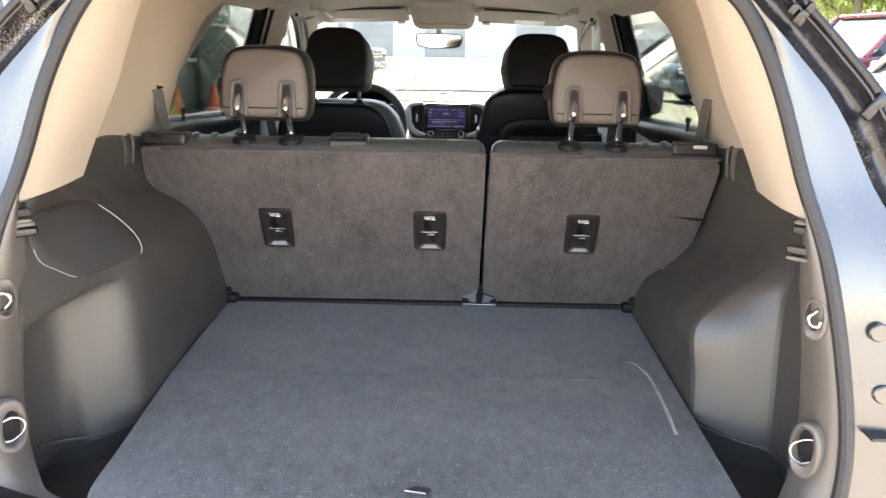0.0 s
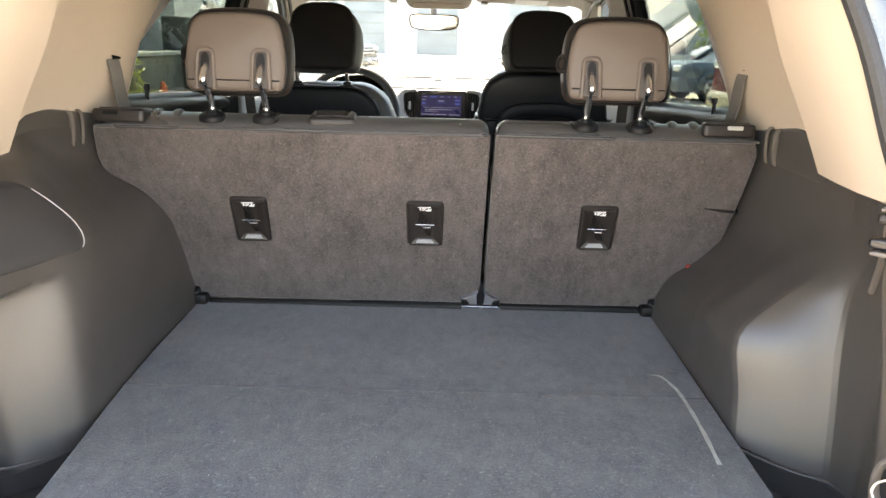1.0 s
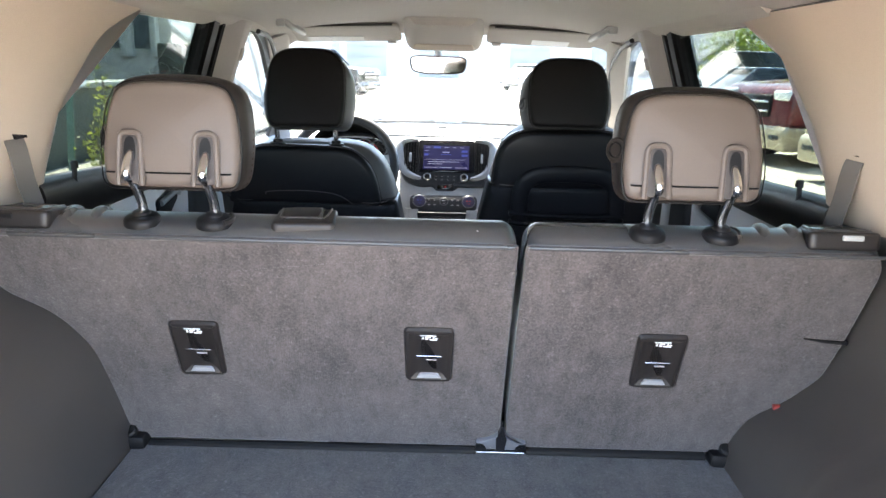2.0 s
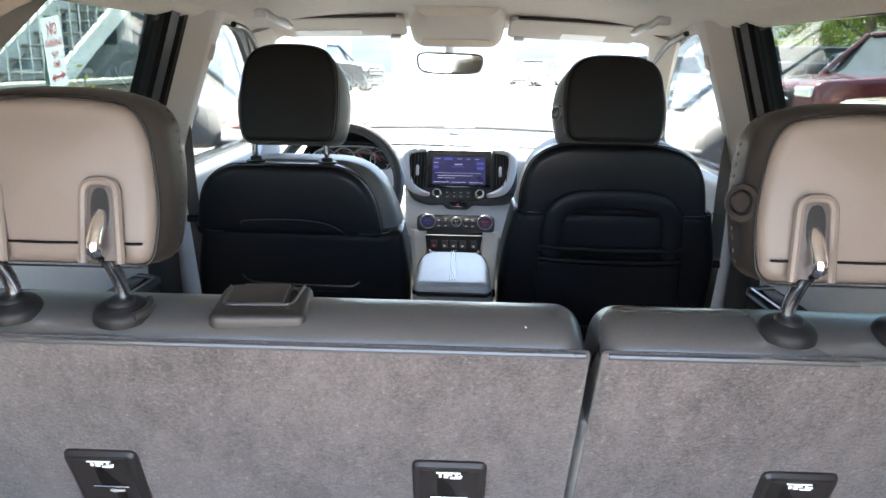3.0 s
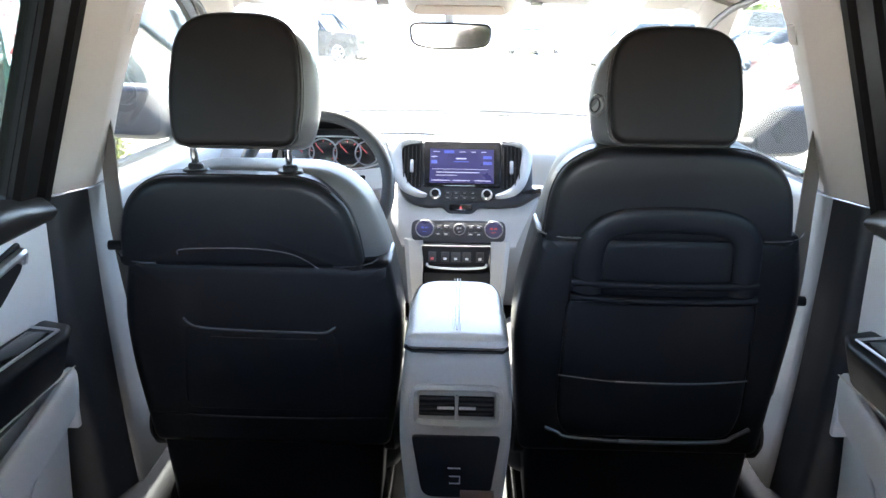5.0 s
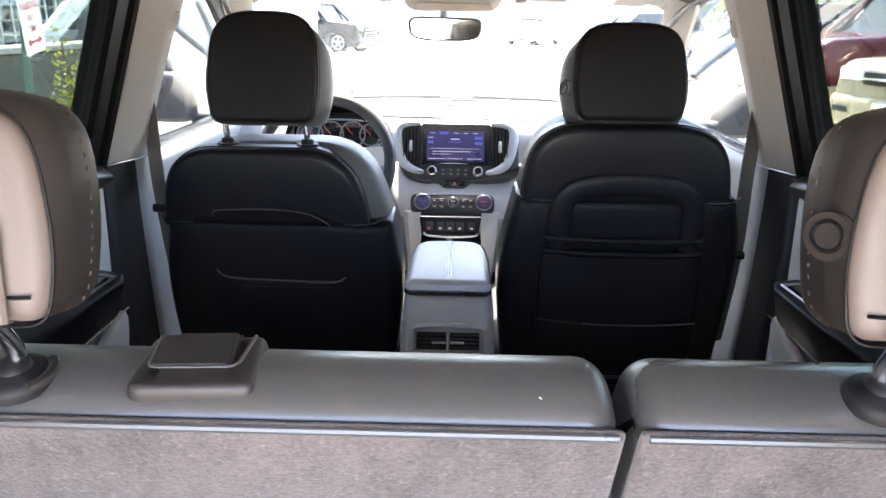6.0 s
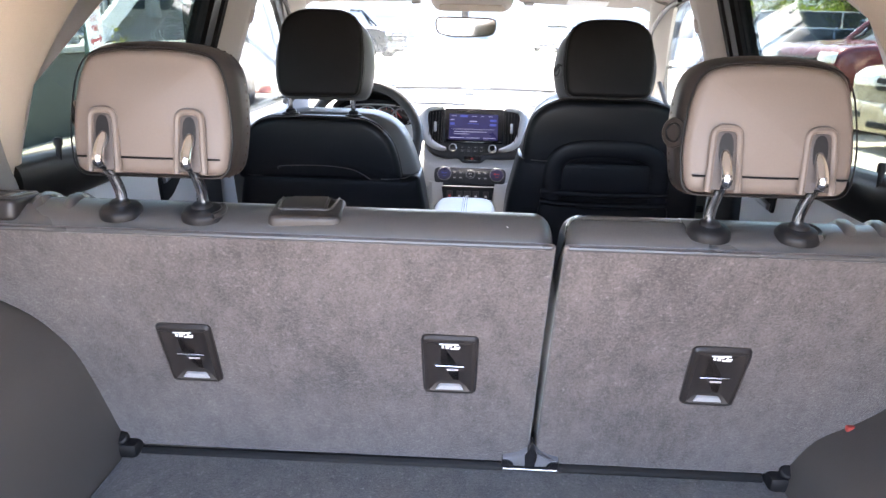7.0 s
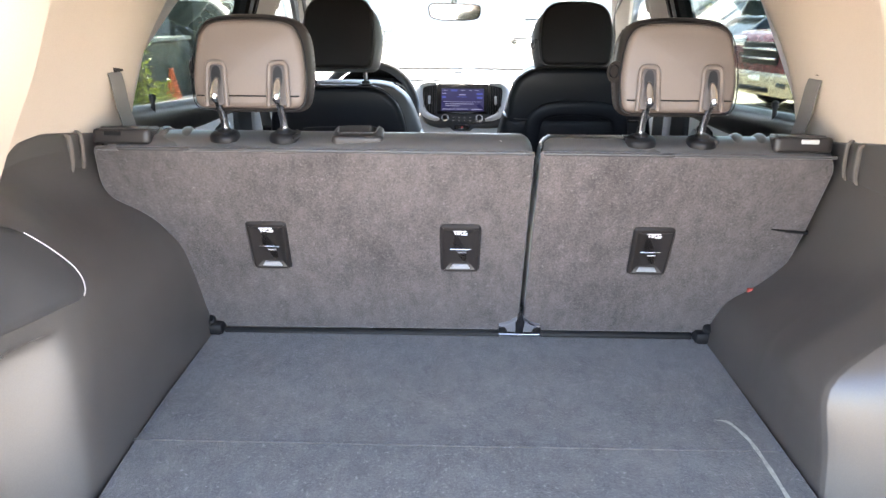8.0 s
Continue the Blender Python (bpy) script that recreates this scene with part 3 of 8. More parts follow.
def wall_z(s, y, z):
    """The place on the side trim at that station and height."""
    lo, hi = 0.30, 1.0
    for _ in range(24):
        mid = (lo + hi) / 2
        if wall_at(s, y, mid).z < z:
            lo = mid
        else:
            hi = mid
    return wall_at(s, y, lo)


lid_out = fillet([Vector((1.095, 1.035)), Vector((1.165, 0.984)), Vector((1.328, 0.980)), Vector((1.353, 1.012)), Vector((1.328, 1.058)), Vector((1.29, 1.096)), Vector((1.18, 1.104)), Vector((1.095, 1.100))], [0.02, 0.02, 0.025, 0.03, 0.05, 0.05, 0.05, 0.02])
bm = mesh()
rim = [wall_z(-1, p.x, p.y) + Vector((0.0035, 0, 0.0025)) for p in lid_out]
cen = sum(lid_out, Vector((0, 0))) / len(lid_out)
rings = [[wall_z(-1, p.x, p.y) - Vector((0.004, 0, 0.003)) for p in lid_out]]
for sc_, o in ((1.0, 0.0015), (0.985, 0.0035), (0.8, 0.004), (0.55, 0.004), (0.3, 0.004), (0.1, 0.004)):
    rings.append([wall_z(-1, *(cen + (p - cen) * sc_)) + Vector((o, 0, o * 0.7)) for p in lid_out])
loft(bm, rings)
lid = single("storage_lid", bm, TRIM_LID, "dark charcoal felt storage lid in the side trim", "lid", angle=60)
bm = mesh()
n_ = len(rim)
tube(bm, rim[:int(n_ * 0.20)], 0.0007, 6)
part("lid_edge", bm, GREY_PRINT, lid, "thin pale line along the lid edge")
bm = mesh()
tube(bm, rim[int(n_ * 0.30):int(n_ * 0.66)], 0.0011, 6)
part("lid_edge", bm, GREY_PRINT, lid, "thin pale line along the lid edge")
# slim vertical rail on the right trim
bm = mesh()
tube(bm, spline([(0.645, 1.165, 1.115), (0.660, 1.185, 1.05), (0.668, 1.21, 0.985)], 5), 0.006, 8)
box(bm, 0.645, 0.665, 1.12, 1.15, 1.05, 1.08, 0.004)
single("cover_rail", bm, TRIM_TAUPE, "slim plastic guide rail on the side trim", "rail", kind="structure")


# upper trim: from the tailgate seal forwards to the rear door window
def lean_x(z):
    return 0.74 - 0.33 * (z - 1.02)


def upper_rows(s):
    rows = []
    zk = [1.145, 1.2, 1.33, 1.43, 1.475]
    for z in (1.132, 1.145, 1.22, 1.30, 1.38, 1.44, 1.495):
        t = max(0.0, (z - 1.145) / 0.35)
        lean = 0.122 * t ** 1.8
        xe, ye = np.interp(z, zk, [.582, .567, .527, .482, .435]), np.interp(z, zk, [1.04, 1.05, 1.08, 1.11, 1.12])
        xc = np.interp(z, [1.145, 1.20, 1.31, 1.42, 1.495], [.594, .570, .514, .472, .435])
        wy = np.interp(z, [1.145, 1.20, 1.26, 1.33, 1.40, 1.472, 1.495], [1.895, 1.878, 1.866, 1.89, 1.94, 2.01, 2.12])
        yc = 1.27
        xm, ym = xe * 0.6 + xc * 0.4 - 0.012, ye + 0.085
        if z < 1.14:
            xe, xm, xc = 0.60, 0.64, 0.67
        fold = [(s * xe, ye, z), (s * (xe * 0.5 + xm * 0.5 - 0.003), (ye + ym) / 2, z), (s * xm, ym, z), (s * (xm + xc) / 2 - s * 0.002, (ym + yc) / 2, z), (s * xc, yc, z), (s * (xc + 0.006), yc + 0.006, z)]
        xi = 0.688 - lean
        inner = spline([(s * (xc * 0.35 + xi * 0.65), yc + 0.06, z), (s * (xi - 0.008), 1.42, z), (s * xi, 1.55, z), (s * (xi * 0.5 + lean_x(z) * 0.5 - 0.010), 1.74, z), (s * (lean_x(z) - 0.012), wy - 0.03, z), (s * (lean_x(z) - 0.007), wy, z)], 4)
        rows.append([Vector(p) for p in fold] + inner)
    cols = list(zip(*rows))
    return [[Vector(c[0])] + spline(c[1:], 3) for c in cols]


for s, nm in ((-1, "left"), (1, "right")):
    bm = mesh()
    shell(bm, upper_rows(s), (s * 0.014, 0, 0.0))
    up = thing("pillar_trim_" + nm, (s * 0.66, 1.5, 1.14), "beige upper pillar trim of the cargo area", "trim panel", kind="structure")
    part("upper_trim", bm, TRIM_BEIGE, up, angle=22)
    # rubber seal round the tailgate opening
    bm = mesh()
    sl = seal_line(s)
    tube(bm, sl, 0.011, 10)
    single("tailgate_seal", bm, RUBBER, "black rubber seal round the tailgate opening", "seal", kind="structure")
    # painted jamb outside the seal
    rows, gut, edge, ridge = [], [], [], []
    for p in sl:
        w = float(np.interp(p.z, [0.9, 1.19, 1.28, 1.325, 1.375, 1.43, 1.47], [0.17, 0.082, 0.066, 0.052, 0.028, 0.006, 0.003]))
        o = Vector((s, 0, 0)) if p.z > 0.66 and abs(p.x) > 0.42 else Vector((0, 0, 1 if p.z > 1 else -1))
        a_ = p + o * 0.006 + Vector((0, 0.004, 0))
        b_ = p + o * (0.012 + w) + Vector((0, -0.010, 0))
        rows.append(spline([a_, a_.lerp(b_, 0.5) + Vector((0, -0.003, 0)), b_], 3))
        gut.append(spline([b_, b_ + o * 0.008 + Vector((0, 0.014, 0)), b_ + o * 0.030 + Vector((0, 0.020, 0)), b_ + o * 0.046 + Vector((0, 0.006, 0)), b_ + o * 0.050 + Vector((0, -0.010, 0))], 3))
        ridge.append(b_ + o * 0.050 + Vector((0, -0.012, 0)))
        edge.append(spline([b_ + o * 0.050 + Vector((0, -0.010, 0)), b_ + o * 0.056 + Vector((0, 0.002, 0)), b_ + o * 0.078 + Vector((0, -0.006, 0)), b_ + o * 0.081 + Vector((0, 0.05, 0)), b_ + o * 0.074 + Vector((0, 0.20, 0))], 3))
    jamb = thing("tailgate_jamb", (s * 0.72, 0.95, 0.62), "silver painted tailgate jamb with a dusty black gutter", "body panel", kind="structure")
    bm = mesh()
    shell(bm, rows, (0, 0.015, 0))
    part("jamb", bm, PAINT, jamb, angle=50)
    bm = mesh()
    shell(bm, [g for g in gut if g[0].z > 0.95], (0, 0.015, 0))
    part("gutter", bm, DUSTY, jamb, "dusty black rain gutter", 50)
    bm = mesh()
    shell(bm, edge, (0, 0.015, 0))
    part("outer_edge", bm, GLOSS_BLACK, jamb, "black outer edge", 50)
    hi = [q for q in ridge if q.z > 1.12]
    bm = mesh()
    tube(bm, [q + Vector((s * 0.003, 0.003, 0)) for q in hi], 0.0022, 6)
    part("ridge", bm, GLOSS_BLACK, jamb, "gloss black ridge along the gutter")
    # crimped bracket and stud where the gas strut sits, hinge clutter at the top
    mid = min(ridge, key=lambda q: abs(q.z - 1.30))
    bm = mesh()
    box(bm, -0.009, 0.009, -0.006, 0.006, -0.020, 0.020, 0.004, 3, Matrix.Translation(mid + Vector((-s * 0.002, 0.008, 0))) @ pose(0, 0, 0, 0, s * 38, 0))
    part("strut_bracket", bm, GLOSS_BLACK, jamb, "crimped metal bracket")
    bm = mesh()
    disc(bm, mid + Vector((s * 0.018, -0.012, -0.05)), (0, -1, 0.1), 0.010, 0.016, 18, 0.004)
    part("strut_stud", bm, DULL_STEEL, jamb, "steel ball stud")
    hi_top = min(ridge, key=lambda q: abs(q.z - 1.435))
    for dx, dz, ww in ((-0.012, 0.008, 0.006), (0.0, -0.004, 0.008), (0.012, 0.010, 0.006)):
        bm = mesh()
        box(bm, -ww, ww, -0.008, 0.008, -ww * 1.4, ww * 1.4, 0.004, 2, Matrix.Translation(hi_top + Vector((s * dx, 0.010, dz))) @ pose(0, 0, 0, 12, s * 30, 0))
        part("hinge_knuckle", bm, GLOSS_BLACK, jamb, "dark hinge knuckle")
    for dz in (1.010, 0.92):
        bm = mesh()
        disc(bm, (s * (0.676 if dz > 1 else 0.690), 0.984 if dz > 1 else 0.972, dz - 0.012), (-s * 0.05, -1, 0), 0.014, 0.006, 24, 0.002)
        part("body_plug", bm, PAINT, jamb, "round body plug")
    bm = mesh()
    box(bm, min(s * 0.668, s * 0.86), max(s * 0.668, s * 0.86), 0.938, 0.97, 0.850, 0.855)
    part("panel_gap", bm, RUBBER, jamb)

# headliner, seen from below: gently crowned, closed to the pillars
rows = []
for y in np.linspace(1.115, 3.32, 23):
    col = []
    for u in np.linspace(-1, 1, 19):
        x = 0.60 * u
        if y < 1.5:
            x *= 0.80 + 0.20 * (y - 1.115) / 0.385
        z = 1.545 - 0.050 * abs(u) ** 2.6 - 0.045 * max(0, (y - 2.7) / 0.62) ** 2 - 0.022 * max(0, (1.5 - y) / 0.385) ** 2
        col.append((x, y, z))
    rows.append(col)
bm = mesh()
shell(bm, rows, (0, 0, 0.02))
single("ceiling", bm, HEADLINER, "pale beige cloth headliner", "headliner", kind="structure")
bm = mesh()
rows = [[(0.74 * u * (1 - 0.1 * max(0, (y - 2.6) / 0.8)), y, 1.60 - 0.09 * abs(u) ** 3 - 0.06 * max(0, (y - 2.6) / 0.85) ** 2) for u in np.linspace(-1, 1, 15)] for y in np.linspace(1.08, 3.45, 13)]
shell(bm, rows, (0, 0, 0.012))
single("roof", bm, PAINT, "slate metallic painted roof panel", "roof", kind="structure")
# seam between headliner and side trim
for s in (-1, 1):
    bm = mesh()
    tube(bm, spline([(s * 0.475, 1.13, 1.484), (s * 0.54, 1.35, 1.496), (s * 0.566, 1.6, 1.4965), (s * 0.572, 1.95, 1.4965)], 5), 0.0022, 6)
    single("trim", bm, BROWN_PLASTIC, "dark seam where headliner meets trim", "seam", kind="structure")

# outer body sides, closing the shell below the windows
for s, nm in ((-1, "left"), (1, "right")):
    bm = mesh()
    prof = [(0.78, 0.35), (0.86, 0.45), (0.885, 0.75), (0.865, 0.98), (0.80, 1.105), (0.755, 1.125)]
    rows = [[(s * (x - 0.05 * max(0, (1.3 - y) / 0.5)), y, z) for x, z in prof] for y in np.linspace(0.96, 4.1, 12)]
    shell(bm, rows, (-s * 0.02, 0, 0))
    single("body_side_" + nm, bm, PAINT, "slate metallic painted body side", "body panel", kind="structure")
    # quarter panel outside the cargo trim
    bm = mesh()
    rows = [[(s * (0.715 + 0.05 * min(1, (y - 1.25) / 0.4) - 0.36 * (z - 1.1)), y, z) for z in np.linspace(1.10, 1.50, 5)] for y in np.linspace(1.25, 1.86, 5)]
    shell(bm, rows, (-s * 0.015, 0, 0))
    single("quarter_panel_" + nm, bm, PAINT, "slate metallic painted quarter panel", "body panel", kind="structure")
bm = mesh()
box(bm, -0.85, 0.85, 1.8, 4.1, 0.36, 0.40)
single("floor_pan", bm, material("black_floor_mat", (0.02, 0.02, 0.022), 0.95, grain=400, vary=0.4, bump=0.5, depth=0.002), "black carpeted cabin floor", "floor", kind="structure")
bm = mesh()
box(bm, -0.80, 0.80, 3.975, 3.995, 0.38, 1.095, 0.004)
single("bulkhead", bm, RUBBER, "dark bulkhead behind the dashboard", "wall", kind="structure")
bm = mesh()
rows = [[(0.80 * u, y, 1.10 - 0.035 * (y - 4.05) - 0.05 * u * u + (0.02 if abs(u) < 0.7 else 0)) for u in np.linspace(-1, 1, 13)] for y in np.linspace(4.12, 5.15, 7)]
shell(bm, rows, (0, 0, -0.02))
single("bonnet", bm, PAINT, "slate metallic painted bonnet", "bonnet", kind="structure")

# windows ---------------------------------------------------------------
def side_frame(s):
    """u forwards along the car, v up the leaning side, w outwards."""
    up = Vector((-s * 0.33, 0, 1)).normalized()
    w = Vector((s, 0, s * s * 0.33)).normalized()
    o = (s * lean_x(1.02), 0, 1.02)
    return Matrix(((0, up.x, w.x, o[0]), (1, 0, w.y, o[1]), (0, up.z, w.z, o[2]), (0, 0, 0, 1)))


def vv(z):
    return (z - 1.02) * 1.053


def opening(s, pts, rad, name, gl, frame_mat, label, fw=0.022, shade=False):
    """A pane in a rubber-lined frame."""
    M = side_frame(s)
    win = thing(name, (s * lean_x(1.12), pts[0][0], 1.12), label, "window", kind="structure")
    o = fillet([Vector((y, vv(z))) for y, z in pts], rad)
    bm = mesh()
    slab(bm, inset(o, -0.004), M, 0.012, 0.016)
    pane = part("pane", bm, gl, win)
    pane.visible_shadow = shade
    bm = mesh()
    inn, outr = inset(o, 0.004), inset(o, -fw)
    loft(bm, [[M @ Vector((p.x, p.y, w)) for p in q] for q, w in ((inn, 0.010), (inn, 0.004), (inset(o, -fw * 0.4), 0.002), (outr, 0.003), (outr, 0.02), (inn, 0.02), (inn, 0.010))], cap=False)
    part("window_frame", bm, frame_mat, win)
    return win


opening(-1, [(1.865, 1.135), (2.530, 1.135), (2.523, 1.488), (1.98, 1.478), (1.895, 1.39), (1.838, 1.25)], [0.03, 0.03, 0.03, 0.08, 0.15, 0.12], "window_1", GLASS_DARK, BLACK, "tinted rear door window in a black frame")
opening(1, [(1.865, 1.135), (2.566, 1.135), (2.559, 1.488), (1.98, 1.478), (1.895, 1.39), (1.838, 1.25)], [0.03, 0.03, 0.03, 0.08, 0.15, 0.12], "window_2", GLASS_DARK, BLACK, "tinted rear door window in a black frame")
opening(-1, [(2.80, 1.105), (3.72, 1.10), (3.66, 1.16), (3.14, 1.432), (3.00, 1.480), (2.80, 1.480)], [0.02, 0.05, 0.05, 0.2, 0.1, 0.02], "window_3", GLASS_SIDE, BLACK, "clear front door window in a black frame", shade=True)
opening(1, [(2.84, 1.105), (3.78, 1.10), (3.72, 1.16), (3.30, 1.420), (3.06, 1.480), (2.84, 1.480)], [0.02, 0.05, 0.05, 0.2, 0.1, 0.02], "window_4", GLASS_SIDE, BLACK, "clear front door window in a black frame", shade=True)

# windshield
ws = thing("window_5", (0, 4.12, 1.10), "clear raked windshield", "windshield", kind="structure")
bm = mesh()
rows = []
for t in np.linspace(0, 1, 9):
    rows.append([((0.76 - 0.20 * t) * u, 4.02 - 0.68 * t - 0.10 * u * u, 1.10 + 0.395 * t) for u in np.linspace(-1, 1, 15)])
shell(bm, rows, (0, 0.004, 0.004))
part("pane", bm, GLASS_CLEAR, ws)
for s in (-1, 1):
    bm = mesh()
    tube(bm, [(s * 0.06, 3.99, 1.142), (s * 0.30, 3.98, 1.138), (s * 0.60, 3.95, 1.130)], 0.006, 6)
    part("wiper", bm, RUBBER, ws, "black wiper blade")

# B pillars: pale upper, lower trim with shading put into two colours; A pillars pale
for s, nm in ((-1, "left"), (1, "right")):
    d = 0.0 if s < 0 else 0.035
    pil = thing("pillar_" + nm, (s * 0.72, 2.76 + d, 0.45), "pale beige centre pillar, grey lower trim with its shading in two tones", "pillar", kind="structure")
    M = side_frame(s)
    bm = mesh()
    rows = []
    for z in np.linspace(1.128, 1.50, 10):
        t = (z - 1.115) / 0.385
        y0, y1 = 2.648 + d - 0.004 * t, 2.842 + d + 0.03 * (2 * t - 0.9) ** 2
        x = lean_x(z)
        rows.append([Vector((s * (x + 0.035), y0, z)), Vector((s * (x + 0.002), y0 + 0.004, z)), Vector((s * (x - 0.014), y0 + 0.036, z)), Vector((s * (x - 0.033), y0 + 0.078, z)), Vector((s * (x - 0.034), y0 + 0.086, z)), Vector((s * (x - 0.024), y1 - 0.05, z)), Vector((s * (x - 0.004), y1, z)), Vector((s * (x + 0.035), y1 + 0.01, z))])
    shell(bm, rows, (s * 0.01, 0, 0))
    part("upper_trim", bm, PILLAR_GREY, pil, angle=18)
    bm = mesh()
    rows = []
    for z in np.linspace(0.42, 1.125, 12):
        t = (1.125 - z) / 0.70
        y0, y1 = 2.645 + d, 2.842 + d + 0.10 * t
        x = 0.702 - 0.037 * t * t
        rows.append([Vector((s * (x + 0.06), y0, z)), Vector((s * (x + 0.004), y0 + 0.004, z)), Vector((s * (x - 0.010), y0 + 0.03, z)), Vector((s * (x - 0.02), y0 + 0.06, z)), Vector((s * (x - 0.027), y0 + 0.078, z))])
    shell(bm, [spline(r, 3) for r in rows], (s * 0.01, 0, 0))
    part("lower_trim", bm, PILLAR_SHADED, pil, "lower trim, shaded side in near-black", 50)
    bm = mesh()
    rows = []
    for z in np.linspace(0.42, 1.125, 12):
        t = (1.125 - z) / 0.70
        y0, y1 = 2.645 + d, 2.842 + d + 0.10 * t
        x = 0.702 - 0.037 * t * t
        rows.append([Vector((s * (x - 0.027), y0 + 0.078, z)), Vector((s * (x - 0.034), y0 + 0.10, z)), Vector((s * (x - 0.03), y1 - 0.03, z)), Vector((s * (x - 0.004), y1, z)), Vector((s * (x + 0.05), y1 + 0.02, z))])
    shell(bm, [spline(r, 3) for r in rows], (s * 0.01, 0, 0))
    part("lower_inner_trim", bm, PILLAR_LIT, pil, "lower trim, lit side in ash grey", 50)
    bm = mesh()
    zb = 1.41
    box(bm, -0.005, 0.005, -0.014, 0.014, -0.019, 0.019, 0.004, 2, Matrix.Translation((s * (lean_x(zb) - 0.0285), 2.775 + d, zb)) @ pose(0, 0, 0, 0, -s * 18, s * 4))
    part("adjuster_button", bm, PILLAR_GREY, pil)
    # black door frame between rear window and pillar
    bm = mesh()
    rows = []
    for z in np.linspace(1.08, 1.495, 10):
        t = (z - 1.12) / 0.37
        yy = 2.520 + d - 0.006 * t
        x = lean_x(z)
        rows.append([Vector((s * (x + 0.02), yy + 0.006, z)), Vector((s * (x - 0.006), yy + 0.004, z)), Vector((s * (x - 0.014), yy + 0.014, z)), Vector((s * (x - 0.010), yy + 0.068, z)), Vector((s * (x + 0.004), yy + 0.078, z))])
    shell(bm, rows, (s * 0.01, 0, 0))
    part("door_frame", bm, FRAME_BLACK, pil, "brown-black door frame")
    bm = mesh()
    rows = []
    for z in np.linspace(1.08, 1.495, 10):
        yy = 2.520 + d - 0.006 * (z - 1.12) / 0.37
        x = lean_x(z)
        rows.append([Vector((s * (x + 0.012), yy + 0.074, z)), Vector((s * (x + 0.016), yy + 0.088, z)), Vector((s * (x - 0.008), yy + 0.100, z)), Vector((s * (x - 0.010), yy + 0.116, z)), Vector((s * (x + 0.004), yy + 0.128, z)), Vector((s * (x + 0.03), yy + 0.136, z))])
    shell(bm, rows, (s * 0.01, 0, 0))
    part("weatherstrip", bm, FRAME_BLACK, pil, "black rubber weatherstrip")
    # black seal along the front door opening
    bm = mesh()
    arc = [(2.88, 1.487), (3.01, 1.476), (3.14, 1.432), (3.40, 1.305), (3.66, 1.165)] if s < 0 else [(2.92, 1.487), (3.12, 1.462), (3.33, 1.405), (3.52, 1.295), (3.74, 1.165)]
    tube(bm, spline([M @ Vector((y, vv(z), -0.030)) for y, z in arc], 6), 0.0075, 8)
    part("door_seal", bm, BLACK, pil, "black rubber door seal")
    # A pillar
    ap = mesh()
    rows = []
    for t in np.linspace(0, 1, 12):
        x, y, z = 0.745 - 0.165 * t, 3.86 - 0.66 * t + 0.05 * math.sin(t * 3.14), 1.09 + 0.40 * t
        rows.append([Vector((s * (x + 0.02), y + 0.03, z + 0.02)), Vector((s * (x - 0.035), y + 0.01, z + 0.01)), Vector((s * (x - 0.04), y - 0.04, z - 0.01)), Vector((s * (x + 0.01), y - 0.085, z - 0.03))])
    shell(ap, [spline(r, 3) for r in rows], (s * 0.012, 0, 0.008))
    single("pillar_front_" + nm, ap, HEADLINER, "pale cloth-covered windshield pillar", "pillar", kind="structure", angle=50)
    # roof rail above the doors
    rr = mesh()
    rows = []
    for y in np.linspace(1.95, 3.30, 12):
        zt = 1.478 - 0.05 * max(0, (y - 3.0) / 0.3) ** 2
        rows.append([Vector((s * 0.60, y, zt + 0.0)), Vector((s * 0.575, y, zt + 0.008)), Vector((s * 0.555, y, zt + 0.024)), Vector((s * 0.52, y, zt + 0.042))])
    shell(rr, [spline(r, 3) for r in rows], (s * 0.012, 0, 0.01))
    single("roof_rail_" + nm, rr, HEADLINER, "pale cloth roof rail above the doors", "trim", kind="structure", angle=50)

# dark trimmed sills below the front doors
for s, nm in ((-1, "left"), (1, "right")):
    bm = mesh()
    slab(bm, fillet([Vector((0.585, 0.41)), Vector((0.600, 0.500)), Vector((0.640, 0.515)), Vector((0.735, 0.515)), Vector((0.735, 0.41))], [0.01, 0.03, 0.02, 0.0, 0.0]), Matrix(((s, 0, 0, 0), (0, 0, 1, 0), (0, 1, 0, 0), (0, 0, 0, 1))), 2.66, 3.75, 0.008)
    single("sill_" + nm, bm, RUBBER, "black plastic sill below the door", "sill", kind="structure")

# raised tailgate over the opening
tg = thing("tailgate", (0, 1.10, 1.56), "silver tailgate standing open over the cargo area", "tailgate", kind="structure")
bm = mesh()
rows = [[(0.62 * u * (1 - 0.1 * t), 1.10 - 1.05 * t, 1.60 + 0.36 * t - 0.05 * u * u) for u in np.linspace(-1, 1, 9)] for t in np.linspace(0, 1, 8)]
shell(bm, rows, (0, 0, 0.05))
part("gate_panel", bm, PAINT, tg)

def bead(bm, M, path, half, height, w):
    """A padded flat-bottomed roll along a path of (u, v), raised over w."""
    rings = []
    for i, p in enumerate(path):
        t = (path[min(i + 1, len(path) - 1)] - path[max(i - 1, 0)]).normalized()
        n = Vector((-t.y, t.x))
        rings.append([M @ Vector((p.x + n.x * half * math.cos(q), p.y + n.y * half * math.cos(q), w + height * math.sin(q))) for q in np.linspace(0, math.pi, 9)])
    return loft(bm, rings)


# ---- rear seat ----
SB = Matrix(((1, 0, 0, 0), (0, -0.3714, -0.9285, 1.823), (0, 0.9285, -0.3714, 0.73), (0, 0, 0, 1)))


def sv(z):
    return (z - 0.73) / 0.9285


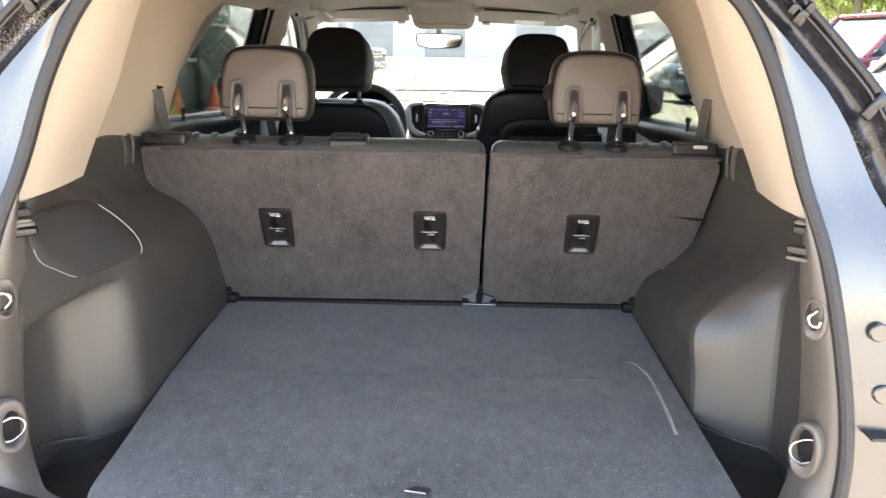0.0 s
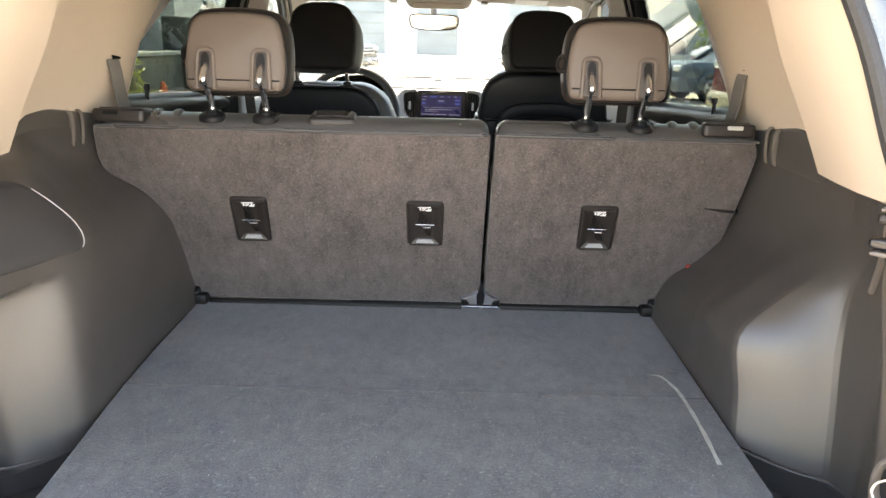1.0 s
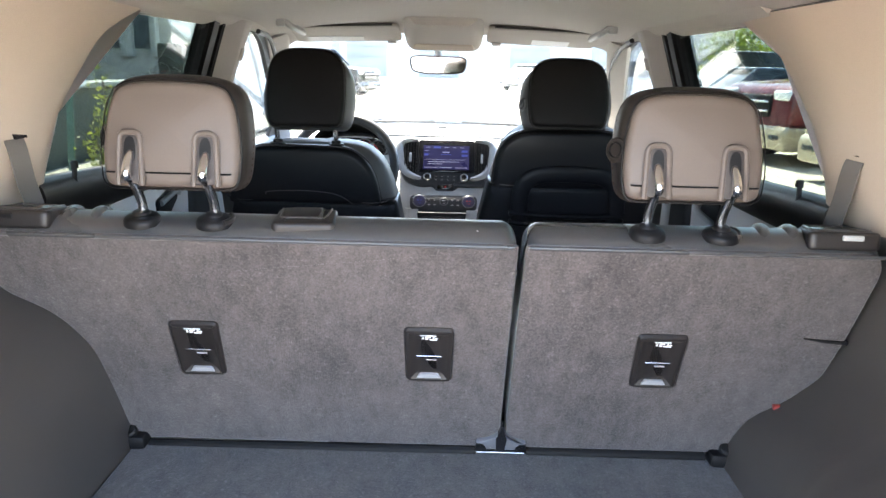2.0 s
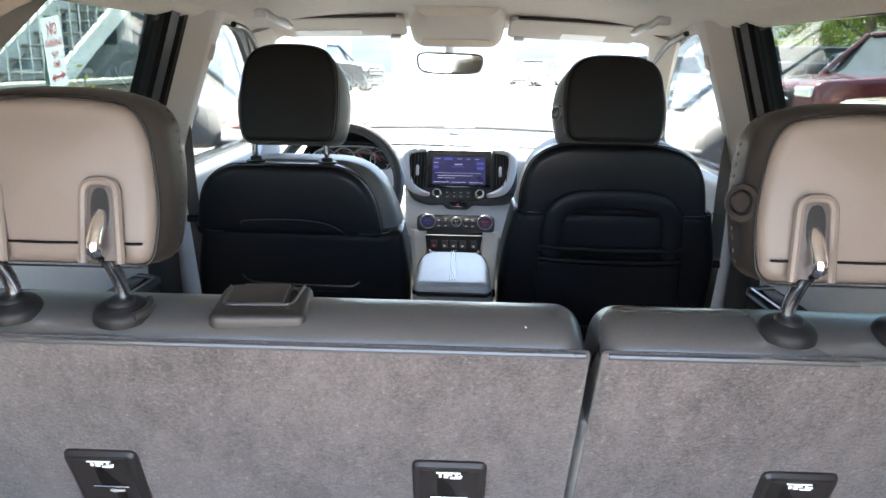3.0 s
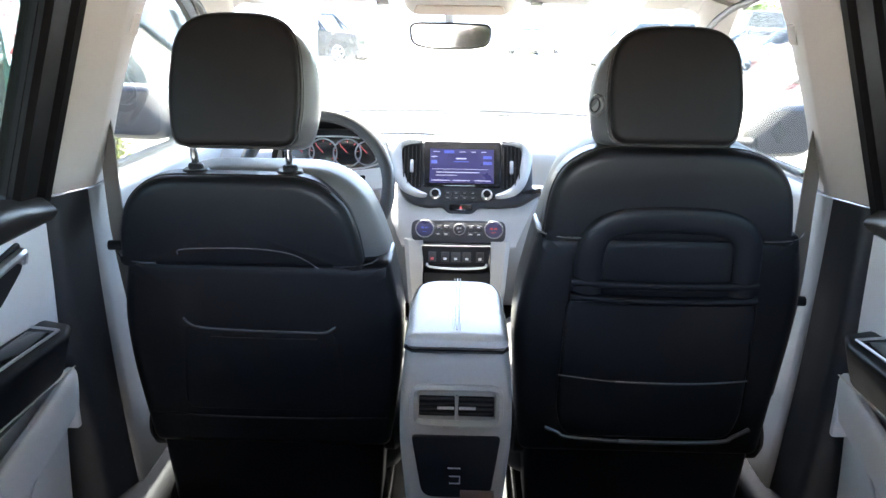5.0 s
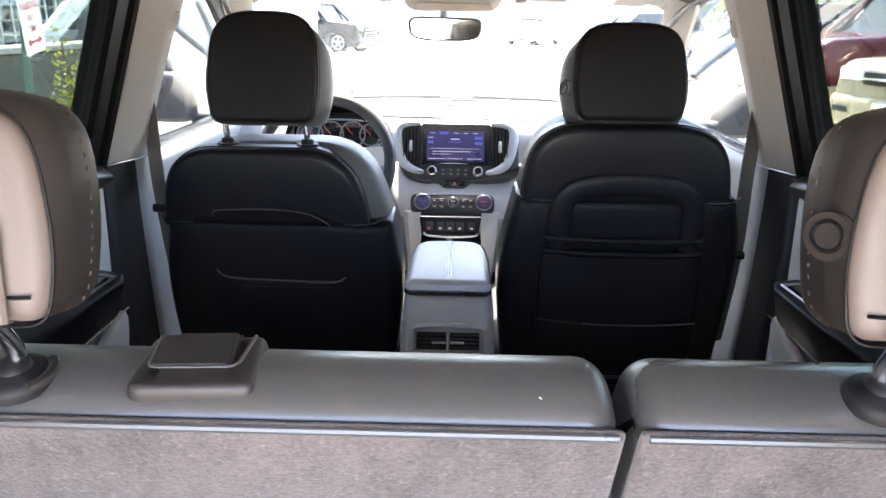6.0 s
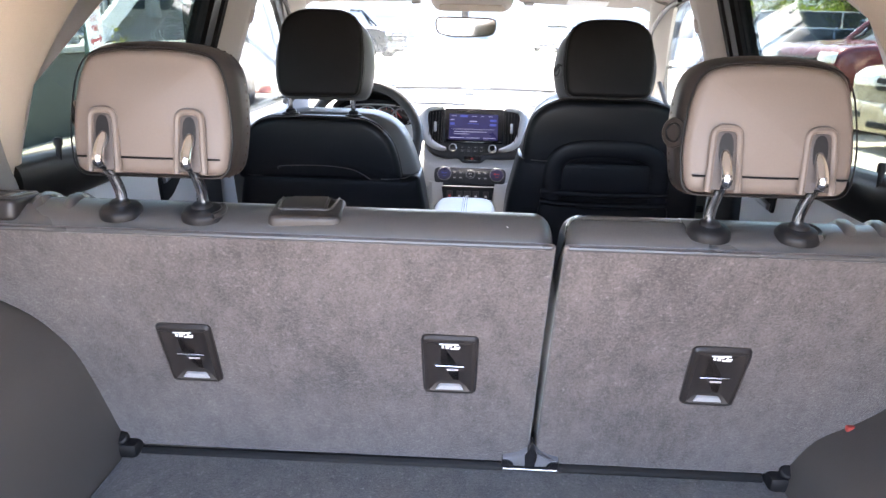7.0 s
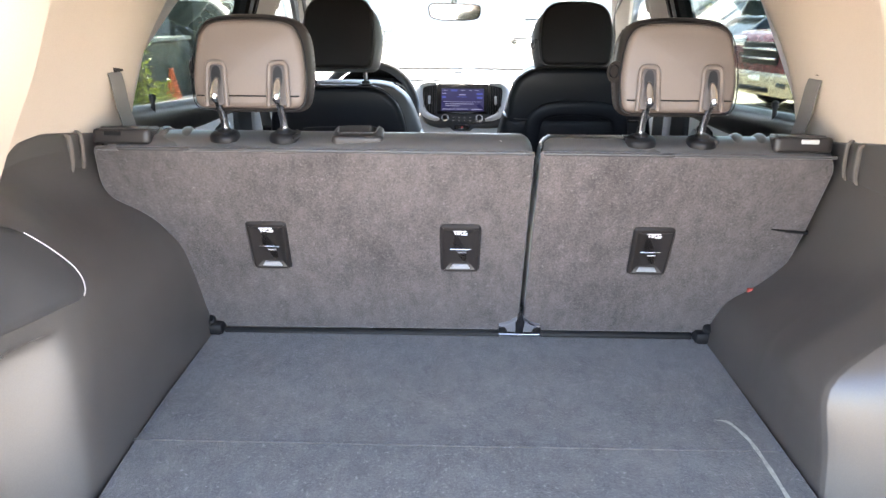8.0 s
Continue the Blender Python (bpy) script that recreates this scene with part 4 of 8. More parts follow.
def rear_seat(name, label, back, rad, latches, cx_head):
    """One part of the split bench: carpeted back, leather body, head restraint."""
    xs = [p[0] for p in back]
    seat = thing(name, ((min(xs) + max(xs)) / 2, 1.9, 0.60), label, "car seat", "rear bench")
    o = fillet([Vector((x, sv(min(z, 1.145)))) for x, z in back], rad)
    # rolled leather top across the full width, padded body below it
    x0, x1 = min(x for x, z in back if z > 1.1), max(x for x, z in back if z > 1.1)
    roll = fillet([Vector(p) for p in ((1.712, 1.01), (1.661, 1.137), (1.668, 1.152), (1.694, 1.164), (1.724, 1.1675), (1.756, 1.157), (1.780, 1.125), (1.833, 1.01))], [0.01, 0.01, 0.012, 0.02, 0.03, 0.02, 0.03, 0.01])
    bm = mesh()
    slab(bm, roll, Matrix(((0, 0, 1, 0), (1, 0, 0, 0), (0, 1, 0, 0), (0, 0, 0, 1))), x0 + 0.002, x1 - 0.001, 0.026, seg=8)
    part("top_roll", bm, LEATHER_GREY, seat, "dark grey leather rolled top", 40)
    bm = mesh()
    slab(bm, fillet([Vector((x, sv(min(z, 1.04)))) for x, z in back], [max(0.02, r) for r in rad]), SB, -0.11, -0.006, 0.02, seg=4)
    part("backrest", bm, LEATHER_PALE, seat, "padded leather backrest", 50)
    bm = mesh()
    tube(bm, [SB @ Vector((x, sv(1.1425), 0.0045)) for x in np.linspace(x0 + 0.006, x1 - 0.006, 12)], 0.0032, 8)
    part("welt", bm, LEATHER_GREY, seat, "sewn leather welt along the carpet")
    bm = mesh()
    slab(bm, o, SB, -0.004, 0.005, 0.005)
    part("carpet_panel", bm, BACK_CARPET, seat, "charcoal carpeted rear panel")
    for lx in latches:
        plate(seat, lx)
    head(seat, cx_head)
    return seat


def plate(seat, lx):
    """Recessed anchor plate with a pale symbol and a tether bar."""
    M = SB @ Matrix.Translation((lx, sv(0.942), 0.005))
    bm = mesh()
    w, h = 0.080, 0.116
    o = fillet([Vector((-w / 2, h / 2)), Vector((w / 2, h / 2)), Vector((w / 2 - 0.002, -h / 2)), Vector((-w / 2 + 0.002, -h / 2))], 0.010)
    loft(bm, [[M @ Vector((p.x, p.y, d)) for p in q] for q, d in ((o, -0.004), (o, 0.003), (inset(o, 0.003), 0.007), (inset(o, 0.008), 0.0075), (inset(o, 0.016), 0.0022), (inset(o, 0.026), 0.0015))])
    pl = part("anchor_plate", bm, BROWN_PLASTIC, seat, "dark plastic child-seat anchor plate")
    bm = mesh()
    tube(bm, [M @ Vector((-0.020, -0.001, 0.004)), M @ Vector((0.020, -0.001, 0.004))], 0.0014, 8)
    part("anchor_bar", bm, DULL_STEEL, pl, "steel tether bar")
    bm = mesh()
    o2 = [Vector((-0.024, -0.053)), Vector((0.024, -0.053)), Vector((0.014, -0.040)), Vector((-0.014, -0.040))]
    slab(bm, o2, M, 0.0, 0.0065, 0.001)
    part("lower_ramp", bm, MID_GREY, pl, "pale grey lower ramp")
    bm = mesh()
    for a, b, c, d in ((-0.014, 0.012, 0.0455, 0.0470), (-0.011, -0.008, 0.0385, 0.0440), (-0.006, 0.003, 0.0420, 0.0437), (-0.006, -0.001, 0.0385, 0.0403), (0.001, 0.013, 0.0372, 0.0392), (0.006, 0.009, 0.0395, 0.0440), (0.010, 0.014, 0.0405, 0.0420)):
        box(bm, a, b, (c + d) / 2 - (d - c) * 0.36, (c + d) / 2 + (d - c) * 0.36, 0.0066, 0.0082, M=M)
    part("symbol", bm, WHITE, pl, "white anchor symbol")
    bm = mesh()
    box(bm, -0.004, 0.012, -0.0100, -0.0084, 0.002, 0.0045, M=M)
    part("bar_mark", bm, GREY_PRINT, pl)


def head(seat, cx):
    """Rear head restraint: taupe back with two post slots, dark wrap-round rim, chrome posts."""
    H = frame_of((cx, 1.697, 1.297), (1, 0, 0), (0, -0.985, 0.17))
    prof = fillet([Vector((-0.098, -0.091)), Vector((0.098, -0.091)), Vector((0.107, -0.01)), Vector((0.096, 0.064)), Vector((0.05, 0.079)), Vector((-0.05, 0.079)), Vector((-0.096, 0.064)), Vector((-0.107, -0.01))], [0.03, 0.03, 0.06, 0.05, 0.06, 0.06, 0.05, 0.06])
    bm = mesh()
    slab(bm, prof, H, -0.075, 0.018, 0.034, crown0=0.012, seg=7)
    hr = part("headrest", bm, LEATHER_RIM, seat, "grey-brown leather head restraint", 60)
    face = fillet([Vector((-0.094, -0.087)), Vector((0.094, -0.087)), Vector((0.1015, -0.035)), Vector((0.088, 0.052)), Vector((0.048, 0.065)), Vector((-0.048, 0.065)), Vector((-0.088, 0.052)), Vector((-0.1015, -0.035))], [0.016, 0.016, 0.04, 0.04, 0.05, 0.05, 0.04, 0.04])
    bm = mesh()
    slab(bm, face, H, 0.0, 0.024, 0.014, crown1=0.009, seg=6)
    part("back_panel", bm, LEATHER_TAUPE, hr, "taupe leather back panel", 60)
    bm = mesh()
    tube(bm, [H @ Vector((p.x, p.y, 0.0165)) for p in inset(face, -0.003)], 0.0011, 6, closed=True)
    part("piping", bm, LEATHER_BLACK, hr, "dark piping round the back panel")
    for xa, xb in ((-0.090, -0.072), (-0.036, 0.036), (0.072, 0.090)):
        bm = mesh()
        tube(bm, [H @ Vector((xa, -0.067, 0.0262)), H @ Vector(((xa + xb) / 2, -0.0674, 0.0276)), H @ Vector((xb, -0.067, 0.0262))], 0.0014, 6)
        part("bottom_seam", bm, LEATHER_BLACK, hr, "dark bottom seam")
    bm = mesh()
    edge = inset(prof, -0.0006)
    run = [edge[i].lerp(edge[(i + 1) % len(edge)], f) for i in range(len(edge)) for f in np.linspace(0, 1, max(2, int((edge[(i + 1) % len(edge)] - edge[i]).length / 0.003) + 1))[:-1]]
    for i in range(0, len(run) - 2, 3):
        tube(bm, [H @ Vector((run[i].x, run[i].y, -0.034)), H @ Vector((run[i + 1].x, run[i + 1].y, -0.034))], 0.0006, 4)
    part("stitching", bm, STITCH, hr, "tan contrast stitches")
    bc, bn = Vector((-0.1055, -0.016, -0.0035)), Vector((-0.80, 0, 0.60))
    bm = mesh()
    disc(bm, H @ bc, (H.to_3x3() @ bn), 0.0185, 0.0030, 32, 0.0015)
    rb_ = part("release_button", bm, LEATHER_RIM, hr, "round release button")
    bm = mesh()
    tube(bm, [H @ (bc + bn * 0.0032 + (Vector((0, 1, 0)) * math.cos(q) + Vector((0.6, 0, 0.8)) * math.sin(q)) * 0.0108) for q in np.linspace(0, 2 * math.pi, 29)[:-1]], 0.0016, 6, closed=True)
    part("button_ring", bm, LEATHER_BLACK, rb_)
    for sx in (-1, 1):
        px = sx * 0.054
        slot = fillet([Vector((px - 0.0175, -0.085)), Vector((px - 0.0150, -0.010)), Vector((px + 0.0150, -0.010)), Vector((px + 0.0175, -0.085))], [0.0, 0.012, 0.012, 0.0])
        bm = mesh()
        tube(bm, [H @ Vector((p.x, p.y, 0.0318 - 0.10 * max(0.0, -0.060 - p.y))) for p in slot], 0.0042, 8)
        part("slot_rim", bm, LEATHER_TAUPE, hr, "raised moulded rim round the post slot")
        # flat dark fill paints the shade inside the slot
        bm = mesh()
        slab(bm, inset(slot, 0.003), H, 0.01, 0.0316, 0.002)
        sl_ = part("post_slot", bm, SLOT_SHADE, hr, "post slot, its shade in a dark brown fill")
        # black disc paints the dark depth of the hole
        bm = mesh()
        slab(bm, squircle(0.017, 0.040, 2.4, 24, px, -0.036), H, 0.012, 0.0322)
        part("post_hole", bm, BLACK, sl_, "hole of the post, drawn as a black disc")
        base = Vector((cx + px, 1.684, 1.163))
        top = H @ Vector((px, -0.035, 0.018))
        bm = mesh()
        tube(bm, spline([base - Vector((0, 0, 0.02)), base + Vector((0, 0.004, 0.02)), Vector((cx + px, top.y - 0.012, 1.222)), H @ Vector((px, -0.072, 0.0435)), H @ Vector((px, -0.056, 0.0395)), H @ Vector((px, -0.040, 0.0270)), H @ Vector((px, -0.034, 0.0150))], 5), 0.0070, 14)
        part("post", bm, CHROME, hr, "chrome post")
        ax_ = Vector((0, -0.15, 1)).normalized()
        e1, e2 = Vector((1, 0, 0)), ax_.cross(Vector((1, 0, 0)))
        bm = mesh()
        loft(bm, [[base - ax_ * 0.008 + ax_ * hh + (e1 * math.cos(q) + e2 * math.sin(q)) * rr for q in np.linspace(0, 2 * math.pi, 37)[:-1]] for rr, hh in ((0.027, 0.0), (0.0272, 0.005), (0.0262, 0.009), (0.0235, 0.0125), (0.0185, 0.0148), (0.0135, 0.0160), (0.0122, 0.0190), (0.0100, 0.0205))])
        part("collar", bm, BLACK, seat, "dark plastic post collar", 50)
        if sx > 0:
            bm = mesh()
            tube(bm, [base + (e1 * math.cos(q) + e2 * math.sin(q)) * 0.0265 + ax_ * 0.002 for q in np.linspace(-0.75, 0.75, 9)], 0.0045, 8)
            part("collar_button", bm, BROWN_PLASTIC, seat, "curved push button")


left_back = [(-0.532, 0.728), (0.130, 0.732), (0.134, 1.148), (-0.657, 1.150), (-0.667, 1.070), (-0.656, 1.040), (-0.591, 1.002), (-0.559, 0.958)]
right_back = [(0.140, 0.732), (0.530, 0.734), (0.586, 0.842), (0.645, 0.905), (0.657, 0.990), (0.667, 1.118), (0.652, 1.153), (0.144, 1.148)]
seat_wide = rear_seat("rear_bench", "wide part of rear bench, charcoal carpet back, grey leather", left_back, [0.012, 0.008, 0.006, 0.012, 0.02, 0.02, 0.03, 0.05], (-0.370, 0.0045), -0.371)
seat_narrow = rear_seat("rear_bench", "narrow part of a rear bench, charcoal carpet back and grey leather", right_back, [0.008, 0.012, 0.04, 0.03, 0.03, 0.02, 0.012, 0.006], (0.373,), 0.378)
# pull-strap slit in the narrow part
bm = mesh()
slab(bm, [Vector((0.590, sv(0.996))), Vector((0.660, sv(0.992))), Vector((0.660, sv(0.986))), Vector((0.620, sv(0.990)))], SB, 0.0, 0.0075)
part("carpet_slit", bm, BLACK, seat_narrow, "dark slit in the carpet")
# leather pleats and release housings on the shoulders
for s, st in ((-1, seat_wide), (1, seat_narrow)):
    for i, x in enumerate((0.505, 0.548)):
        bm = mesh()
        tube(bm, spline([(s * (x - 0.02), 1.676, 1.130), (s * (x - 0.005), 1.70, 1.153), (s * (x + 0.004), 1.735, 1.157), (s * (x + 0.014), 1.78, 1.140)], 5), 0.014, 12)
        part("bolster_pleat", bm, LEATHER_GREY, st, "raised leather pleat")
    bm = mesh()
    cx = s * 0.606
    o = fillet([Vector((-0.056, -0.045)), Vector((0.052, -0.045)), Vector((0.046, 0.04)), Vector((-0.036, 0.04))], 0.014)
    slab(bm, o, Matrix.Translation((cx, 1.706, 1.158)) @ pose(0, 0, 0, -6, 0, 0), -0.015, 0.012, 0.006)
    hs = part("release_housing", bm, BROWN_PLASTIC, st, "black seat release housing")
    bm = mesh()
    R_ = Matrix.Translation((cx, 1.706, 1.158)) @ pose(0, 0, 0, -6, 0, 0)
    rim = fillet([Vector((-0.044, -0.030)), Vector((0.042, -0.030)), Vector((0.036, 0.034)), Vector((-0.030, 0.034))], 0.008)
    tube(bm, [R_ @ Vector((p.x, p.y, 0.0125)) for p in rim], 0.0028, 6, closed=True)
    part("housing_rim", bm, TRIM_DARK, hs)
    bm = mesh()
    box(bm, -0.032, 0.030, -0.03, 0.024, 0.010, 0.0145, 0.003, 2, Matrix.Translation((cx, 1.706, 1.158)) @ pose(0, 0, 0, -6, 0, 0))
    part("release_lever", bm, GLOSS_BLACK, hs)
    bm = mesh()
    box(bm, -0.020, 0.012, -0.046, -0.034, 0.004, 0.0128, 0.002, 1, Matrix.Translation((cx + s * 0.012, 1.706, 1.158)))
    part("lever_tab", bm, LEATHER_PALE if s > 0 else BLACK, hs)

# centre belt guide on the wide part: a wedge-shaped housing with a lid in a raised lip
G = Matrix.Translation((-0.185, 1.706, 1.1632)) @ pose(0, 0, 0, 7, 0, 4) @ Matrix.Diagonal((1, 0.82, 1, 1))
bm = mesh()
o = fillet([Vector((-0.047, -0.042)), Vector((0.046, -0.042)), Vector((0.045, 0.044)), Vector((-0.045, 0.044))], [0.012, 0.012, 0.009, 0.009])
loft(bm, [[G @ Vector((p.x, p.y, w)) for p in q] for q, w in ((inset(o, -0.001), -0.022), (inset(o, -0.001), -0.003), (o, 0.0020), (inset(o, 0.0020), 0.0045), (inset(o, 0.0045), 0.0054), (inset(o, 0.010), 0.0058), (inset(o, 0.020), 0.0058))])
gd = part("belt_guide", bm, BROWN_PLASTIC, seat_wide, "dark plastic belt guide with a lid", 50)
bm = mesh()
loop = fillet([Vector((-0.0385, 0.0425)), Vector((-0.0365, -0.012)), Vector((0.0300, -0.012)), Vector((0.0365, 0.0425))], [0.0, 0.008, 0.010, 0.0])
bead(bm, G, loop, 0.0018, 0.0016, 0.0054)
part("lid_rim", bm, TRIM_DARK, gd, "raised rim")
bm = mesh()
slab(bm, fillet([Vector((-0.0345, -0.0095)), Vector((0.0215, -0.0095)), Vector((0.0225, 0.0465)), Vector((-0.0245, 0.0465)), Vector((-0.0255, 0.0430)), Vector((-0.0360, 0.0425))], 0.003), G, -0.002, 0.0072, 0.0015)
part("guide_lid", bm, BROWN_PLASTIC, gd)
bm = mesh()
slab(bm, fillet([Vector((0.0222, -0.0090)), Vector((0.0245, -0.0090)), Vector((0.0262, 0.0430)), Vector((0.0232, 0.0430))], 0.0008), G, -0.002, 0.0064, 0.0003)
part("lid_gap", bm, BLACK, gd)
# small pale flecks on the leather
for fx, fy in ((0.073, 1.676), (0.082, 1.690)):
    bm = mesh()
    tube(bm, [(fx, fy, 1.1600), (fx + 0.0018, fy - 0.0018, 1.1594)], 0.0005, 5)
    single("lint_fleck", bm, WHITE, "tiny white fleck of lint on the leather", "lint")

# hinge bracket where the two parts meet the floor
hb = thing("floor_bracket", (0.135, 1.81, 0.72), "grey and black bracket between the seat backs at the floor", "bracket")
HB = SB @ Matrix.Translation((0.133, sv(0.735), 0.004))
for sx in (-1, 1):
    bm = mesh()
    slab(bm, fillet([Vector((sx * x, v)) for x, v in ((0.006, 0.0), (0.042, 0.0), (0.044, 0.018), (0.030, 0.022), (0.017, 0.029), (0.006, 0.041))], [0.001, 0.002, 0.002, 0.012, 0.02, 0.002]), HB, -0.004, 0.010, 0.002)
    part("wing", bm, DIAL_GREY, hb, "grey moulded wing", 50)
    # quarter-round recess at each end, its dark drawn as a black plate
    bm = mesh()
    slab(bm, fillet([Vector((sx * x, v)) for x, v in ((0.025, 0.0), (0.0445, 0.0), (0.0445, 0.017), (0.034, 0.0165), (0.028, 0.011))], [0.001, 0.002, 0.003, 0.006, 0.006]), HB, 0.0, 0.0112, 0.001)
    part("end_recess", bm, BLACK, hb)
bm = mesh()
slab(bm, fillet([Vector(p) for p in ((-0.008, 0.0), (0.007, 0.0), (0.010, 0.030), (0.005, 0.046), (0.003, 0.064), (-0.002, 0.064), (-0.004, 0.046), (-0.010, 0.030))], 0.003), HB, -0.002, 0.0125, 0.002)
part("stem", bm, GLOSS_BLACK, hb)
bm = mesh()
box(bm, -0.0435, 0.0435, -0.0055, -0.0005, -0.004, 0.0135, 0.0015, 2, HB)
part("foot", bm, BLACK, hb)
bm = mesh()
tube(bm, [HB @ Vector((-0.042, -0.0015, 0.0138)), HB @ Vector((0.042, -0.0015, 0.0138))], 0.0010, 8)
part("bright_edge", bm, DULL_STEEL, hb, "thin bright steel edge")
bm = mesh()
box(bm, -0.003, 0.010, -0.0150, -0.0070, -0.004, 0.0060, 0.002, 2, HB)
part("peg", bm, GREY_PRINT, hb, "pale plastic peg")
for s, x in ((-1, -0.52), (1, 0.522)):
    bm = mesh()
    box(bm, x - 0.02, x + 0.02, 1.79, 1.83, 0.716, 0.742, 0.008)
    disc(bm, (x + s * 0.008, 1.805, 0.745), (0, -0.6, 0.8), 0.012, 0.01, 16, 0.003)
    single("seat_pivot", bm, BLACK, "black pivot cover at the seat back's corner", "hinge", "seat pivots")
bm = mesh()
tube(bm, [(-0.50, 1.8155, 0.718), (0.09, 1.820, 0.721)], 0.009, 10)
tube(bm, [(0.18, 1.822, 0.722), (0.50, 1.8225, 0.723)], 0.009, 10)
single("trim", bm, BLACK, "dark gap strip below the seat backs", "trim", kind="structure")
# red buckle end showing beside the narrow part
bm = mesh()
box(bm, -0.008, 0.008, -0.005, 0.005, -0.005, 0.005, 0.002, 2, Matrix.Translation((0.591, 1.764, 0.850)))
single("belt_release", bm, RED, "small red belt release beside the seat back", "buckle")

# rear cushions
for x0, x1, mt, lb in ((-0.635, -0.225, LEATHER_PALE, "pale grey leather rear seat cushion"), (-0.217, 0.142, LEATHER_BLACK, "black leather centre rear cushion"), (0.228, 0.605, LEATHER_PALE, "pale grey leather rear seat cushion")):
    bm = mesh()
    slab(bm, fillet([Vector((x0, 1.92)), Vector((x1, 1.92)), Vector((x1, 2.505)), Vector((x0, 2.505))], 0.04), Matrix.Translation((0, 0, 0.462)) @ pose(0, 0, 0, 1.5, 0, 0), 0.0, 0.12, 0.04, crown1=0.01, seg=6)
    single("seat_cushion", bm, mt, lb, "seat cushion", "rear cushions", angle=60)
bm = mesh()
box(bm, -0.6, 0.6, 1.92, 2.40, 0.41, 0.58, 0.02)
single("bench_box", bm, LEATHER_BLACK, "black box under the rear seat cushions", "bench")
bm = mesh()
ribbon(bm, spline([(0.032, 2.28, 0.635), (0.033, 2.38, 0.655), (0.034, 2.47, 0.680), (0.034, 2.488, 0.668), (0.034, 2.495, 0.62)], 4), (1, 0, 0), 0.055, 0.006)
single("buckle_strap", bm, material("brown_strap", (0.10, 0.055, 0.045), 0.7, grain=400, vary=0.15, bump=0.3), "brown buckle strap on the centre cushion", "strap")


# ---- front seats ----
def mirrored(side, inboard, outboard):
    """An outline from two half profiles (half width, v), top first; side: +1 with the inboard half at +u."""
    right, left = (inboard, outboard) if side > 0 else (outboard, inboard)
    return [Vector((-x, v)) for x, v in left[::-1]] + [Vector((x, v)) for x, v in right]


def stitched(bm, M, pts, r=0.0014):
    return tube(bm, spline([M @ Vector(p) for p in pts], 6), r, 6)


def front_seat(name, cx, label, top, hx, hz, half, arch):
    """Bucket seat: grey leather body, black upper cover and lower shell, head restraint with side gussets."""
    seat = thing(name, (cx, 3.0, 0.40), label, "car seat", "front seats")
    B = frame_of((cx, 2.655, 0.905), (1, 0, 0), (0, -0.997, -0.07))
    k = 1 if cx < 0 else -1
    T = top - 0.905
    # grey leather body that shows round the black cover
    sil = [(0.120, T + 0.004), (0.184, T - 0.036), (0.212, T - 0.10), (0.229, T - 0.155), (0.244, T - 0.22), (0.246, T - 0.33), (0.236, T - 0.45), (0.205, -0.33)]
    inner = sil if cx < 0 else [(0.116, T + 0.004), (0.174, T - 0.036), (0.196, T - 0.10), (0.210, T - 0.155), (0.228, T - 0.22), (0.241, T - 0.33), (0.236, T - 0.45), (0.205, -0.33)]
    o = fillet(mirrored(k, inner, sil), 0.05)
    bm = mesh()
    slab(bm, o, B, -0.165, -0.030, 0.042, crown0=0.015, seg=7)
    back = part("backrest", bm, LEATHER_ASH, seat, "ash grey leather backrest", 60)
    # black upper cover
    seam = T - 0.152
    if cx < 0:
        inb, outb = [(0.100, T), (0.157, T - 0.044), (0.178, T - 0.097), (0.188, seam - 0.012)], [(0.168, T), (0.222, T - 0.043), (0.238, T - 0.10), (0.242, seam - 0.012)]
    else:
        inb, outb = [(0.122, T), (0.175, T - 0.028), (0.198, T - 0.074), (0.206, seam - 0.012)], [(0.112, T), (0.170, T - 0.020), (0.206, T - 0.066), (0.220, seam - 0.012)]
    c = fillet(mirrored(k, inb, outb), [0.004] + [0.04] * 6 + [0.004])
    bm = mesh()
    slab(bm, c, B, -0.075, 0.004, 0.020, crown1=0.005, seg=6)
    cov = part("rear_cover", bm, LEATHER_BLACK, back, "black leather rear cover", 60)
    bm = mesh()
    tube(bm, [B @ Vector((p.x, p.y, -0.020)) for p in c], 0.0022, 6)
    part("piping", bm, LEATHER_DARK, cov, "dark piping round the cover")
    # black lower shell with its side panels
    low = [(0.232, seam + 0.004), (0.246, T - 0.22), (0.252, T - 0.27), (0.249, T - 0.36), (0.240, T - 0.44), (0.228, -0.27)]
    bm = mesh()
    inner = low if cx < 0 else [(0.214, seam + 0.004), (0.230, T - 0.22), (0.241, T - 0.27), (0.247, T - 0.36), (0.240, T - 0.44), (0.228, -0.27)]
    slab(bm, fillet(mirrored(k, inner, low), [0.02, 0.03, 0.1, 0.1, 0.05, 0.006, 0.006, 0.05, 0.1, 0.1, 0.03, 0.02]), B, -0.130, 0.002, 0.024, crown1=0.004, seg=6)
    part("lower_shell", bm, LEATHER_BLACK, back, "black leather lower shell", 60)
    for sx in (-1, 1):
        q = (0.196 if sx == k else 0.236) if cx < 0 else (0.202 if sx == k else 0.226)
        bm = mesh()
        stitched(bm, B, [(sx * (q + 0.014), seam + 0.006, -0.018), (sx * q, seam + 0.002, -0.004), (sx * (q - 0.03), seam, 0.0062), (sx * (q - 0.062), seam, 0.0078)])
        part("side_seam", bm, LEATHER_GREY, back)
    # skirt below the shell
    bm = mesh()
